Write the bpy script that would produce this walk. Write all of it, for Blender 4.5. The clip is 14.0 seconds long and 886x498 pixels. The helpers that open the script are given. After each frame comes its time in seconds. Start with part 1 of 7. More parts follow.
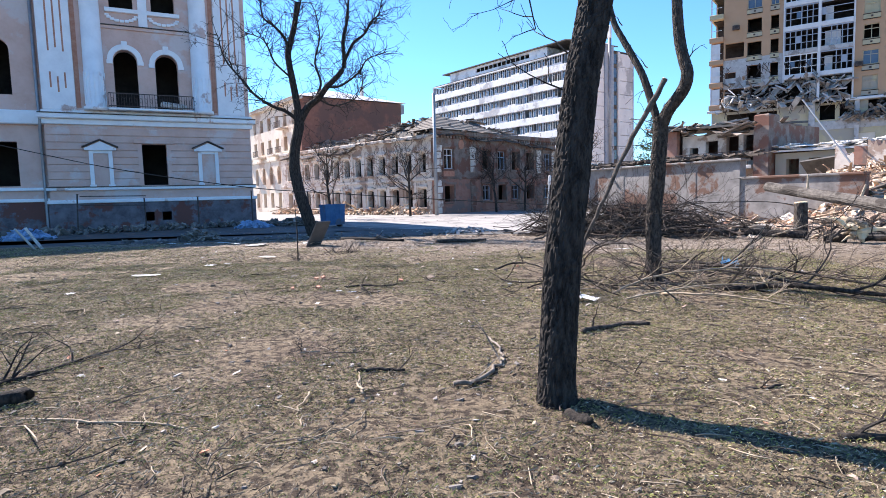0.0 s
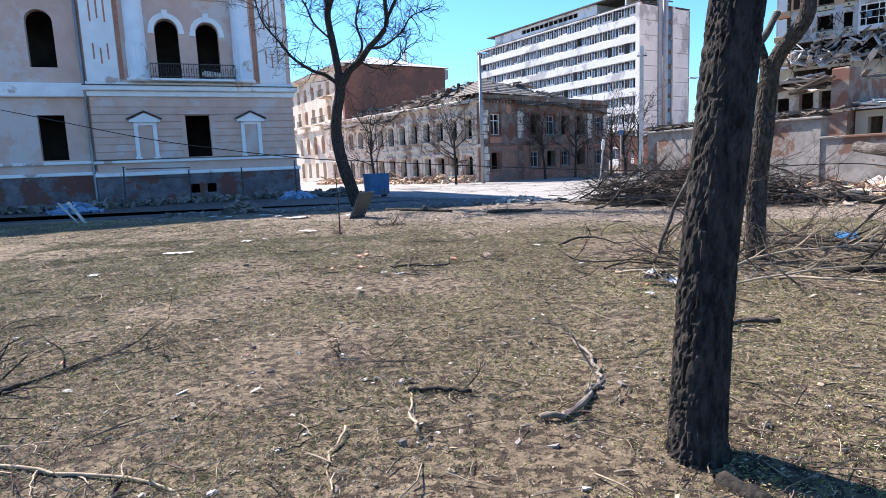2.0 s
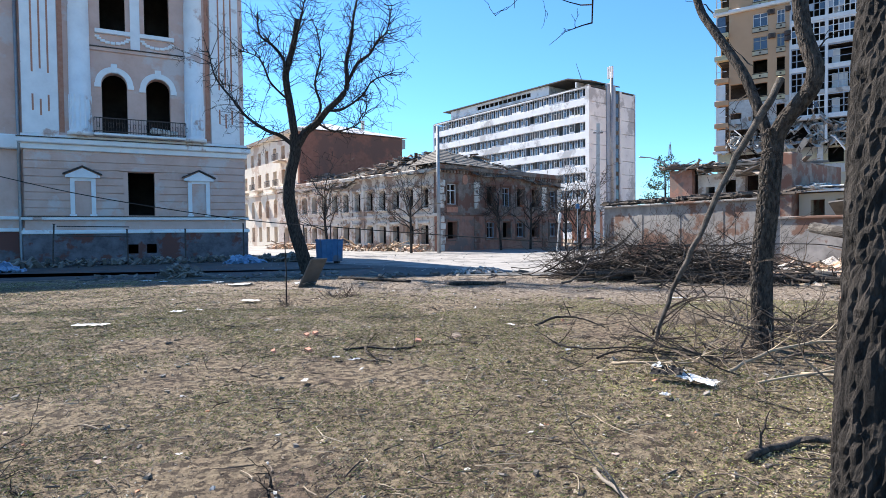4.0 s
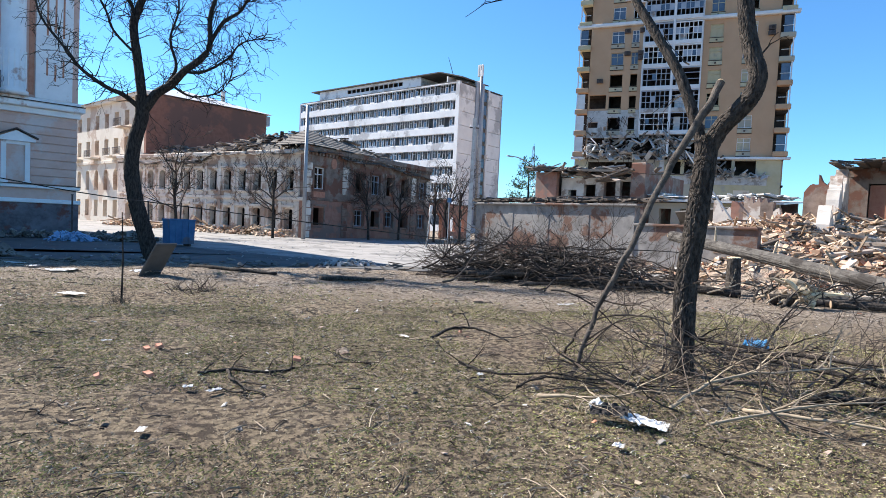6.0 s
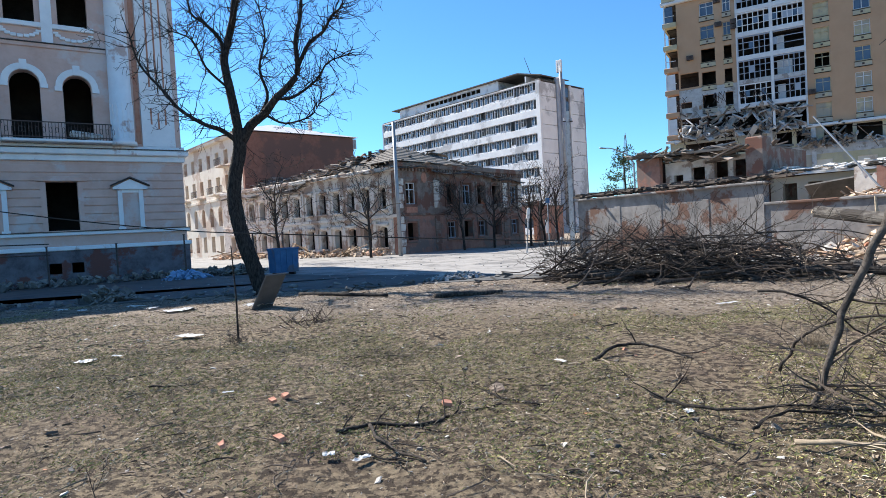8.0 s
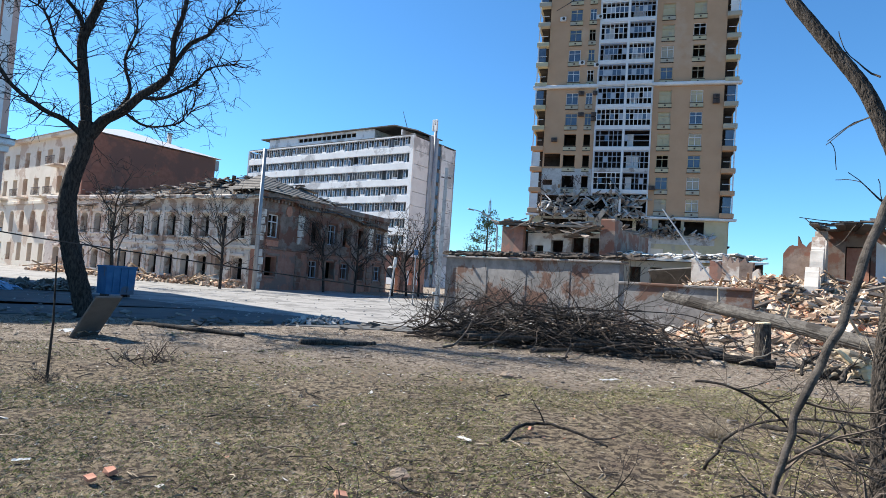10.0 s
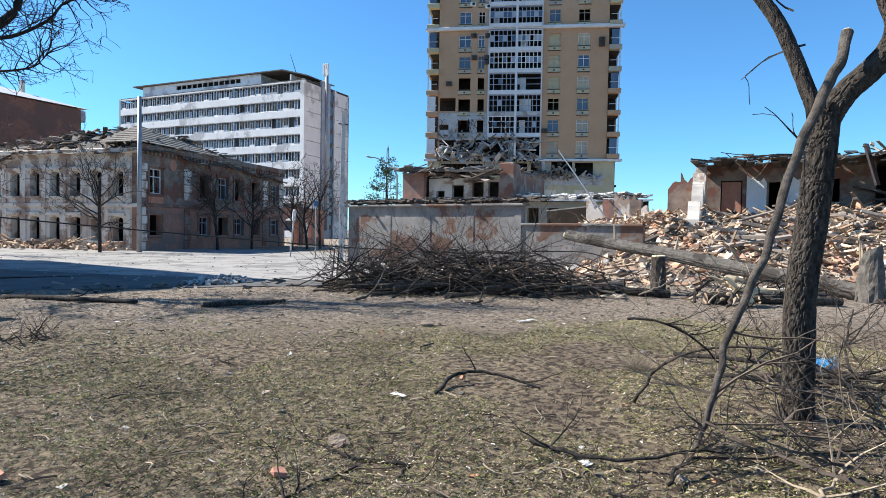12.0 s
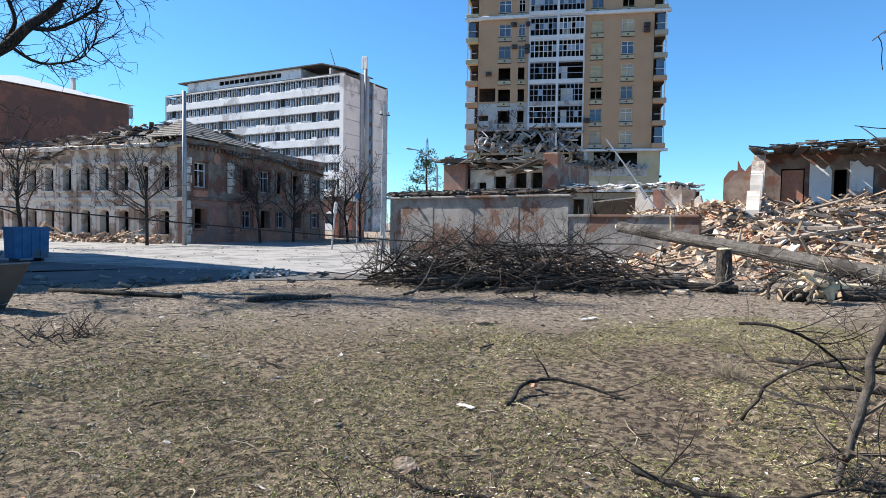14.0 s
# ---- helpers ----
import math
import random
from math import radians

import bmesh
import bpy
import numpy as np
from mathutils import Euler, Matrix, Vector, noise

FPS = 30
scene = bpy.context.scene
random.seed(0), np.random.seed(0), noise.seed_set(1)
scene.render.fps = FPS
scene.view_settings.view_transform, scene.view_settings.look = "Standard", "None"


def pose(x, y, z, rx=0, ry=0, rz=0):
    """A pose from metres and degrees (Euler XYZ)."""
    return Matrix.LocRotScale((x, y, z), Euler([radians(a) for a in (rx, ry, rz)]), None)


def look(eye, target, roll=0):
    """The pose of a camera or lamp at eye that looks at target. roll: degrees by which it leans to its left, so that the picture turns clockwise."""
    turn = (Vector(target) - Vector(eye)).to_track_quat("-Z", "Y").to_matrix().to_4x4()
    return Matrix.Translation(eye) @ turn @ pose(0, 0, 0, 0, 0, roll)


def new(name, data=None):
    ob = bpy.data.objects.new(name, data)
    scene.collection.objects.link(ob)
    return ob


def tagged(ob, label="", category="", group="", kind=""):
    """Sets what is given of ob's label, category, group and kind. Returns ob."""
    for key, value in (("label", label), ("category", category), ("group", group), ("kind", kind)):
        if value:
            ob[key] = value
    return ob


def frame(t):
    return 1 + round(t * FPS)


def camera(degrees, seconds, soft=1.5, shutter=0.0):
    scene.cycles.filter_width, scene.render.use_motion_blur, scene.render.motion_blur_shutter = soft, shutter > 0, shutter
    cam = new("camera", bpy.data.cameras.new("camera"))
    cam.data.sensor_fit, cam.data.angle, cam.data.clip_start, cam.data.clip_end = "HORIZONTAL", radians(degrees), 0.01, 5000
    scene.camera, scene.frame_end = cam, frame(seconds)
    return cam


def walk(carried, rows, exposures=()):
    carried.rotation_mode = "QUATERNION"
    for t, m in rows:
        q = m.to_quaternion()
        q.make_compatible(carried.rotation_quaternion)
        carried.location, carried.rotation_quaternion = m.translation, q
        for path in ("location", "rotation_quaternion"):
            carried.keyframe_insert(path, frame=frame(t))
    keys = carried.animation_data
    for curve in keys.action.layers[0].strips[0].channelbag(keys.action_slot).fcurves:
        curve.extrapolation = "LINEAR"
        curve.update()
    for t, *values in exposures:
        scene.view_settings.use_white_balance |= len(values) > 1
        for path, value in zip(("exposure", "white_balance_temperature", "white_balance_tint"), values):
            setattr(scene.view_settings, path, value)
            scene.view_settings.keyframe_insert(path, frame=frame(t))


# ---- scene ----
cam = camera(73.4, 14.0, soft=0.8)
PATH = [
    (0, (1.058, 4.892, 1.52), (1.02, 6.883, 1.341), -1.6),
    (0.5, (1.023, 5.213, 1.471), (0.797, 7.18, 1.188), -1.6),
    (1, (0.886, 5.63, 1.479), (1.012, 7.597, 1.137), 1.4),
    (1.5, (0.828, 5.871, 1.5), (0.842, 7.86, 1.286), -2.8),
    (2, (0.816, 6.205, 1.495), (0.626, 8.176, 1.216), -2.5),
    (2.5, (0.66, 6.514, 1.528), (0.814, 8.506, 1.441), 0.9),
    (3, (0.572, 6.835, 1.509), (0.645, 8.833, 1.456), 0.3),
    (3.2, (0.567, 6.951, 1.472), (0.542, 8.95, 1.42), -1.0),
    (5.3, (0.367, 8.346, 1.543), (0.457, 10.343, 1.484), 2.7),
    (5.5, (0.322, 8.504, 1.557), (0.591, 10.485, 1.509), 1.8),
    (6, (0.186, 8.813, 1.58), (0.623, 10.763, 1.494), 2.7),
    (6.5, (0.194, 9.149, 1.542), (0.35, 11.142, 1.479), -1.6),
    (7, (0.122, 9.562, 1.531), (0.495, 11.522, 1.403), 0.7),
    (7.5, (-0.074, 9.837, 1.579), (0.285, 11.802, 1.478), 2.2),
    (7.7, (-0.149, 9.966, 1.556), (-0.013, 11.959, 1.472), -3.2),
    (9.8, (-0.526, 11.213, 1.576), (-0.203, 13.186, 1.611), 1.5),
    (10, (-0.612, 11.273, 1.55), (-0.005, 13.176, 1.653), 3.9),
    (10.5, (-0.666, 11.484, 1.579), (0.4, 13.175, 1.631), 1.3),
    (11, (-0.637, 11.513, 1.621), (0.475, 13.174, 1.704), -0.7),
    (11.5, (-0.691, 11.587, 1.583), (0.383, 13.273, 1.59), 1.0),
    (12, (-0.721, 11.673, 1.558), (0.204, 13.445, 1.5), 1.0),
    (12.5, (-0.645, 11.808, 1.527), (0.065, 13.677, 1.48), -0.6),
    (13, (-0.613, 12.002, 1.546), (0.115, 13.86, 1.418), 1.2),
    (13.5, (-0.737, 12.177, 1.54), (0.11, 13.989, 1.521), 1.7),
    (14, (-0.681, 12.379, 1.536), (0.13, 14.205, 1.451), 0.8),
]
walk(cam, [(t, look(eye, target, roll)) for t, eye, target, roll in PATH],
     [(0.0, 1.58, 6300, 17), (0.5, 1.5, 6300, 17), (1.0, 1.48, 6300, 17), (1.5, 1.62, 6300, 17), (2.0, 1.54, 6300, 16), (3.0, 1.48, 6300, 12), (6.0, 1.28, 6280, 10), (11.0, 1.1, 6180, 7), (14.0, 1.12, 6250, 8)])

# ---- daylight ----
SUN_AZ, SUN_EL = -48.5, 42.0
world = bpy.data.worlds.new("sky")
scene.world = world
world.use_nodes = True
_n = world.node_tree.nodes
_sky = _n.new("ShaderNodeTexSky")
_sky.sky_type = "NISHITA"
_sky.sun_disc = False
_sky.sun_elevation, _sky.sun_rotation = radians(SUN_EL), radians(SUN_AZ)
_sky.air_density, _sky.dust_density, _sky.ozone_density = 1.0, 0.0, 5.0
_n["Background"].inputs["Strength"].default_value = 0.085
_tone = _n.new("ShaderNodeMix")  # clear, slightly cyan spring air
_tone.data_type, _tone.blend_type = "RGBA", "MULTIPLY"
_tone.inputs[0].default_value, _tone.inputs[7].default_value = 1.0, (0.60, 0.92, 1.08, 1)
world.node_tree.links.new(_sky.outputs[0], _tone.inputs[6])
world.node_tree.links.new(_tone.outputs[2], _n["Background"].inputs["Color"])
_sun = bpy.data.lights.new("sun", "SUN")
_sun.energy, _sun.angle, _sun.color = 5.0, radians(0.55), (1.0, 0.93, 0.83)
sun = new("sun", _sun)
_d = Vector((math.sin(radians(SUN_AZ)) * math.cos(radians(SUN_EL)), math.cos(radians(SUN_AZ)) * math.cos(radians(SUN_EL)), math.sin(radians(SUN_EL))))
sun.matrix_world = look(_d * 100, (0, 0, 0))

# ---- small tools ----
rng = random.Random(7)


class Geo:
    """Vertices and faces gathered for one mesh."""

    def __init__(self):
        self.v, self.f = [], []

    def poly(self, pts, faces):
        n = len(self.v)
        self.v += [tuple(p) for p in pts]
        self.f += [tuple(n + i for i in f) for f in faces]
        return self

    def box(self, x0, x1, y0, y1, z0, z1, m=None, bev=0.0):
        x0, x1, y0, y1, z0, z1 = min(x0, x1), max(x0, x1), min(y0, y1), max(y0, y1), min(z0, z1), max(z0, z1)
        b = min(bev, (x1 - x0) * 0.4, (y1 - y0) * 0.4, (z1 - z0) * 0.4)
        if b > 0:
            pts = []
            for z, i in ((z0, b), (z0 + b, 0), (z1 - b, 0), (z1, b)):
                pts += [(x0 + i, y0 + i, z), (x1 - i, y0 + i, z), (x1 - i, y1 - i, z), (x0 + i, y1 - i, z)]
            fs = [(3, 2, 1, 0), (12, 13, 14, 15)]
            for k in range(3):
                for j in range(4):
                    fs.append((4 * k + j, 4 * k + (j + 1) % 4, 4 * k + 4 + (j + 1) % 4, 4 * k + 4 + j))
        else:
            pts = [(x0, y0, z0), (x1, y0, z0), (x1, y1, z0), (x0, y1, z0), (x0, y0, z1), (x1, y0, z1), (x1, y1, z1), (x0, y1, z1)]
            fs = [(3, 2, 1, 0), (4, 5, 6, 7), (0, 1, 5, 4), (1, 2, 6, 5), (2, 3, 7, 6), (3, 0, 4, 7)]
        if m is not None:
            pts = [m @ Vector(p) for p in pts]
        return self.poly(pts, fs)

    def slab(self, m, lx, ly, lz, bev=0.0):
        return self.box(-lx / 2, lx / 2, -ly / 2, ly / 2, -lz / 2, lz / 2, m, bev)

    def shard(self, m, lx, ly, lz, r, j=0.3):
        """A broken lump: a block whose corners are knocked about."""
        k = len(self.v)
        self.box(-lx / 2, lx / 2, -ly / 2, ly / 2, -lz / 2, lz / 2)
        for i in range(k, len(self.v)):
            x, y, z = self.v[i]
            self.v[i] = tuple(m @ Vector((x * (1 - j * 1.6 * r.random()) + lx * r.uniform(-j, j) * 0.4, y * (1 - j * 1.6 * r.random()) + ly * r.uniform(-j, j) * 0.4, z * (1 - j * r.random()))))
        return self

    def prism(self, pts2, y0, y1):
        """Outline in x, z pushed from y0 to y1."""
        n = len(pts2)
        p = [(x, y0, z) for x, z in pts2] + [(x, y1, z) for x, z in pts2]
        fs = [tuple(range(n)), tuple(range(2 * n - 1, n - 1, -1))]
        fs += [(i + n, (i + 1) % n + n, (i + 1) % n, i) for i in range(n)]
        return self.poly(p, fs)

    def tube(self, path, radii, n=6, wob=0.0, cap=True):
        path = [Vector(p) for p in path]
        rings, ref = [], Vector((0.31, 0.17, 0.93))
        for i, p in enumerate(path):
            t = (path[min(i + 1, len(path) - 1)] - path[max(i - 1, 0)])
            if t.length < 1e-6:
                t = Vector((0, 0, 1))
            t.normalize()
            if abs(t.dot(ref)) > 0.97:
                ref = Vector((0.9, 0.3, 0.1))
            a = t.cross(ref).normalized()
            b = t.cross(a)
            for k in range(n):
                w = 2 * math.pi * k / n
                r = radii[i] * (1 + (rng.uniform(-wob, wob) if wob else 0))
                rings.append(p + a * (math.cos(w) * r) + b * (math.sin(w) * r))
        m, fs = len(path), []
        for i in range(m - 1):
            for k in range(n):
                fs.append((i * n + k, i * n + (k + 1) % n, (i + 1) * n + (k + 1) % n, (i + 1) * n + k))
        if cap:
            fs += [tuple(range(n - 1, -1, -1)), tuple((m - 1) * n + k for k in range(n))]
        return self.poly(rings, fs)

    def mesh(self, name, smooth=False):
        me = bpy.data.meshes.new(name)
        me.from_pydata(self.v, [], self.f)
        if smooth:
            me.polygons.foreach_set("use_smooth", [True] * len(me.polygons))
        me.update()
        return me


def part(name, geo, material, parent=None, label="", smooth=False, m=None):
    me = geo if isinstance(geo, bpy.types.Mesh) else geo.mesh(name, smooth)
    if material is not None and not me.materials:
        me.materials.append(material)
    ob = new(name, me)
    if parent is not None:
        ob.parent = parent
    if m is not None:
        ob.matrix_basis = m
    if label:
        tagged(ob, label)
    return ob


def thing(name, m, label, category, group="", kind=""):
    ob = new(name)
    ob.empty_display_size = 0.2
    ob.matrix_basis = m
    return tagged(ob, label, category, group, kind)


def stuff(ob):
    return tagged(ob, kind="stuff")


def single(name, geo, material, label, category, group="", kind="", smooth=False, m=None):
    return tagged(part(name, geo, material, None, "", smooth, m), label, category, group, kind)


def site(x, y, az, z=0.0):
    """A pose whose x axis runs towards that compass azimuth."""
    return pose(x, y, z, 0, 0, 90 - az)


def wall(geo, x0, x1, z0, z1, y0, y1, holes=()):
    """A wall from y0 (outside) to y1 with rectangular holes (xa, xb, za, zb[, rise of a round head])."""
    xs = sorted({x0, x1, *[min(max(h[k], x0), x1) for h in holes for k in (0, 1)]})
    zs = sorted({z0, z1, *[min(max(h[k], z0), z1) for h in holes for k in (2, 3)]})
    for za, zb in zip(zs, zs[1:]):
        zc, run = (za + zb) / 2, None
        for xa, xb in zip(xs, xs[1:]):
            xc = (xa + xb) / 2
            solid = not any(h[0] < xc < h[1] and h[2] < zc < h[3] for h in holes)
            if solid:
                run = (run[0], xb) if run else (xa, xb)
            if run and not solid:
                geo.box(run[0], run[1], y0, y1, za, zb)
                run = None
        if run:
            geo.box(run[0], run[1], y0, y1, za, zb)
    for h in holes:
        if len(h) > 4 and h[4] > 0:
            xm, r, n = (h[0] + h[1]) / 2, (h[1] - h[0]) / 2, 10
            pts = [(xm - r * math.cos(math.pi * k / n), h[3] - h[4] + h[4] * math.sin(math.pi * k / n)) for k in range(n + 1)]
            for a, b in zip(pts, pts[1:]):
                geo.prism([a, b, (b[0], h[3]), (a[0], h[3])], y0, y1)
    return geo


def jagged(geo, x0, x1, z0, z1, drop, y0, y1, seed, step=0.14):
    """A torn wall whose top edge runs ragged from z0 at x0 to z1 at x1."""
    r = random.Random(seed)
    n = max(2, int((x1 - x0) / step))
    tops = []
    h = 0.0
    for i in range(n + 1):
        h = 0.7 * h + r.uniform(-drop, drop * 0.8)
        tops.append(z0 + (z1 - z0) * i / n + h)
    ring = [(x0, -0.2), (x1, -0.2)]
    for i in reversed(range(n)):
        ring += [(x0 + (x1 - x0) * (i + 1) / n, tops[i + 1])] if i == n - 1 else []
        ring += [(x0 + (x1 - x0) * (i + r.uniform(0.0, 0.25) * (i > 0)) / n, tops[i])]
    geo.prism(ring, y0, y1)
    return geo


def pieces(name, material, parent, boxes_, label="", bev=0.0, turn=None):
    """One part for each box (x0, x1, y0, y1, z0, z1)."""
    for q in boxes_:
        g = Geo().box(*q, bev=bev)
        part(name, side(g, turn) if turn is not None else g, material, parent, label)


def side(geo, m):
    """Turns what is gathered by a matrix."""
    geo.v = [tuple(m @ Vector(p)) for p in geo.v]
    return geo


LEFT_TURN = Matrix(((0, 1, 0, 0), (-1, 0, 0, 0), (0, 0, 1, 0), (0, 0, 0, 1)))  # a front wall becomes the wall in the plane x = 0 that faces -x, its x running to -y

# ---- materials ----
def mat(name, c1, c2, scale=3.0, rough=0.85, bump=0.3, c3=None, big=0.35, bscale=None, amt3=0.45, metal=0.0, stretch=(1, 1, 1), dist=0.02, vary=0.0, contrast=0.3):
    """Two colours mixed by grain, a third in large worn patches, and relief."""
    m = bpy.data.materials.new(name)
    m.use_nodes = True
    nt = m.node_tree
    nd, ln = nt.nodes, nt.links
    bs = nd["Principled BSDF"]
    bs.inputs["Roughness"].default_value, bs.inputs["Metallic"].default_value = rough, metal
    bs.inputs["Specular IOR Level"].default_value = 0.25
    tc = nd.new("ShaderNodeTexCoord")
    mp = nd.new("ShaderNodeMapping")
    mp.inputs["Scale"].default_value = stretch
    ln.new(tc.outputs["Object"], mp.inputs["Vector"])

    def noise_node(s, detail=6.0, r=0.6):
        x = nd.new("ShaderNodeTexNoise")
        x.inputs["Scale"].default_value, x.inputs["Detail"].default_value, x.inputs["Roughness"].default_value = s, detail, r
        ln.new(mp.outputs[0], x.inputs["Vector"])
        return x

    def ramp(src, a, b):
        x = nd.new("ShaderNodeMapRange")
        x.inputs["From Min"].default_value, x.inputs["From Max"].default_value = a, b
        ln.new(src, x.inputs["Value"])
        return x.outputs[0]

    def mix(f, a, b):
        x = nd.new("ShaderNodeMix")
        x.data_type = "RGBA"
        for i, s in ((0, f), (6, a), (7, b)):
            if isinstance(s, (tuple, list)):
                x.inputs[i].default_value = (*s, 1)
            elif isinstance(s, float):
                x.inputs[i].default_value = s
            else:
                ln.new(s, x.inputs[i])
        return x.outputs[2]

    fine = noise_node(scale * 6, 5.0)
    mid = noise_node(scale)
    col = mix(ramp(mid.outputs[0], 0.5 - contrast / 2, 0.5 + contrast / 2), c1, c2)
    col = mix(ramp(fine.outputs[0], 0.3, 0.8), col, mix(0.5, col, c2))
    if c3:
        large = noise_node(big, 8.0, 0.65)
        e = 0.62 - 0.25 * amt3
        col = mix(ramp(large.outputs[0], e, e + 0.05), col, mix(ramp(fine.outputs[0], 0.2, 0.8), c3, mix(0.35, c3, c1)))
    if vary:
        oi = nd.new("ShaderNodeObjectInfo")
        hs = nd.new("ShaderNodeHueSaturation")
        ln.new(col, hs.inputs["Color"])
        ln.new(ramp(oi.outputs["Random"], 0.0, 1.0), hs.inputs["Value"])
        mr = hs.inputs["Value"].links[0].from_node
        mr.inputs["To Min"].default_value, mr.inputs["To Max"].default_value = 1 - vary, 1 + vary
        col = hs.outputs[0]
    ln.new(col, bs.inputs["Base Color"])
    bp = nd.new("ShaderNodeBump")
    bp.inputs["Strength"].default_value, bp.inputs["Distance"].default_value = bump, dist
    hn = noise_node(bscale or scale * 4, 8.0, 0.7)
    ln.new(hn.outputs[0], bp.inputs["Height"])
    ln.new(bp.outputs[0], bs.inputs["Normal"])
    return m


def island(m, spread=0.35):
    """Lets each loose piece of a joined mesh differ in brightness."""
    nt = m.node_tree
    bs = nt.nodes["Principled BSDF"]
    src = bs.inputs["Base Color"].links[0].from_socket
    g = nt.nodes.new("ShaderNodeNewGeometry")
    mr = nt.nodes.new("ShaderNodeMapRange")
    mr.inputs["To Min"].default_value, mr.inputs["To Max"].default_value = 1 - spread, 1 + spread
    nt.links.new(g.outputs["Random Per Island"], mr.inputs["Value"])
    hs = nt.nodes.new("ShaderNodeHueSaturation")
    nt.links.new(src, hs.inputs["Color"])
    nt.links.new(mr.outputs[0], hs.inputs["Value"])
    nt.links.new(hs.outputs[0], bs.inputs["Base Color"])
    return m


M_white = mat("white_plaster", (0.72, 0.72, 0.73), (0.84, 0.84, 0.84), 1.2, 0.85, 0.25, (0.50, 0.33, 0.27), 0.5, amt3=0.12)
M_peach = mat("peach_plaster", (0.56, 0.36, 0.29), (0.66, 0.46, 0.39), 1.0, 0.88, 0.25, (0.64, 0.55, 0.52), 0.35, amt3=0.38)
M_plinth = mat("stained_plinth", (0.075, 0.063, 0.068), (0.18, 0.17, 0.19), 1.4, 0.9, 0.5, (0.17, 0.07, 0.055), 0.6, amt3=0.45)
M_red = mat("bare_red_brick", (0.40, 0.17, 0.11), (0.50, 0.26, 0.18), 4.0, 0.9, 0.5)
# Near-black: the shade inside the rooms is put into this colour, besides burning.
M_dark = mat("shaded_burnt_interior", (0.02, 0.018, 0.017), (0.06, 0.052, 0.048), 0.8, 0.95, 0.3)
M_iron = mat("rusty_iron", (0.05, 0.045, 0.045), (0.12, 0.09, 0.08), 8, 0.7, 0.2, metal=0.4)
M_zinc = mat("grey_sheet_metal", (0.26, 0.27, 0.29), (0.36, 0.37, 0.38), 2, 0.5, 0.15, metal=0.5)
# One plaster in two tones: tan carries the shade, tanlit the sun.
M_tan = mat("shaded_peeling_tan_plaster", (0.13, 0.093, 0.075), (0.29, 0.225, 0.185), 1.4, 0.9, 0.8, (0.21, 0.10, 0.07), 0.6, amt3=0.5)
M_tanlit = mat("sunlit_weathered_cream_plaster", (0.54, 0.47, 0.40), (0.74, 0.67, 0.59), 1.1, 0.9, 0.7, (0.33, 0.23, 0.175), 0.7, amt3=0.45)
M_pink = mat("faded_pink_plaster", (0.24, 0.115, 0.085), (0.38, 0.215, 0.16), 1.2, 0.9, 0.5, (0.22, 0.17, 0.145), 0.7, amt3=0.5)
M_brick = mat("brown_brick_wall", (0.21, 0.095, 0.065), (0.29, 0.14, 0.10), 2.5, 0.9, 0.5, (0.17, 0.10, 0.08), 0.2, amt3=0.4)
M_cream = mat("cream_plaster", (0.60, 0.52, 0.42), (0.70, 0.63, 0.53), 0.6, 0.9, 0.3, (0.45, 0.33, 0.25), 0.3, amt3=0.4)
M_roofsheet = mat("bright_metal_roof", (0.62, 0.58, 0.56), (0.72, 0.69, 0.67), 1.0, 0.45, 0.1, metal=0.3)
M_conc = mat("white_concrete_panel", (0.66, 0.65, 0.65), (0.78, 0.77, 0.76), 0.35, 0.85, 0.2, (0.40, 0.39, 0.39), 0.12, amt3=0.35)
M_conc2 = mat("grey_concrete", (0.40, 0.38, 0.36), (0.55, 0.53, 0.50), 2.0, 0.85, 0.3, (0.33, 0.30, 0.28), 0.8, amt3=0.4)
M_bluegrey = mat("blue_grey_panel", (0.26, 0.30, 0.36), (0.36, 0.40, 0.46), 0.5, 0.7, 0.1)
M_tower = mat("ochre_brown_facade", (0.42, 0.26, 0.155), (0.47, 0.30, 0.185), 0.4, 0.85, 0.15, (0.48, 0.34, 0.235), 0.07, amt3=0.35)
M_towlow = mat("yellow_beige_facade", (0.42, 0.36, 0.22), (0.50, 0.44, 0.30), 0.5, 0.85, 0.2, (0.36, 0.33, 0.28), 0.2, amt3=0.5)
M_towwhite = mat("off_white_trim", (0.55, 0.55, 0.56), (0.68, 0.68, 0.68), 1.0, 0.7, 0.1)
M_ash = mat("ash_grey_broken_concrete", (0.34, 0.33, 0.32), (0.50, 0.49, 0.48), 1.5, 0.95, 0.7, (0.25, 0.22, 0.2), 0.5, amt3=0.4)
M_roofdark = mat("tar_roofing", (0.07, 0.065, 0.06), (0.14, 0.13, 0.12), 1.5, 0.9, 0.4)
M_board = island(mat("weathered_grey_board", (0.15, 0.12, 0.10), (0.31, 0.26, 0.22), 3.0, 0.9, 0.4, stretch=(1, 1, 4)), 0.6)
M_rub = island(mat("broken_brick_and_plaster", (0.37, 0.275, 0.195), (0.57, 0.455, 0.345), 2.0, 0.95, 0.6, (0.44, 0.265, 0.175), 0.5, amt3=0.45), 0.6)
M_lump = island(mat("broken_brick_lump", (0.36, 0.15, 0.09), (0.52, 0.27, 0.17), 4.0, 0.95, 0.5), 0.5)
M_heap = mat("dusty_rubble_fill", (0.30, 0.22, 0.16), (0.52, 0.42, 0.33), 3.0, 0.95, 1.0, (0.52, 0.35, 0.26), 1.0, amt3=0.4, dist=0.15)
M_plank = island(mat("raw_timber", (0.20, 0.135, 0.09), (0.38, 0.28, 0.195), 3.0, 0.85, 0.3, stretch=(1, 1, 3)), 0.4)
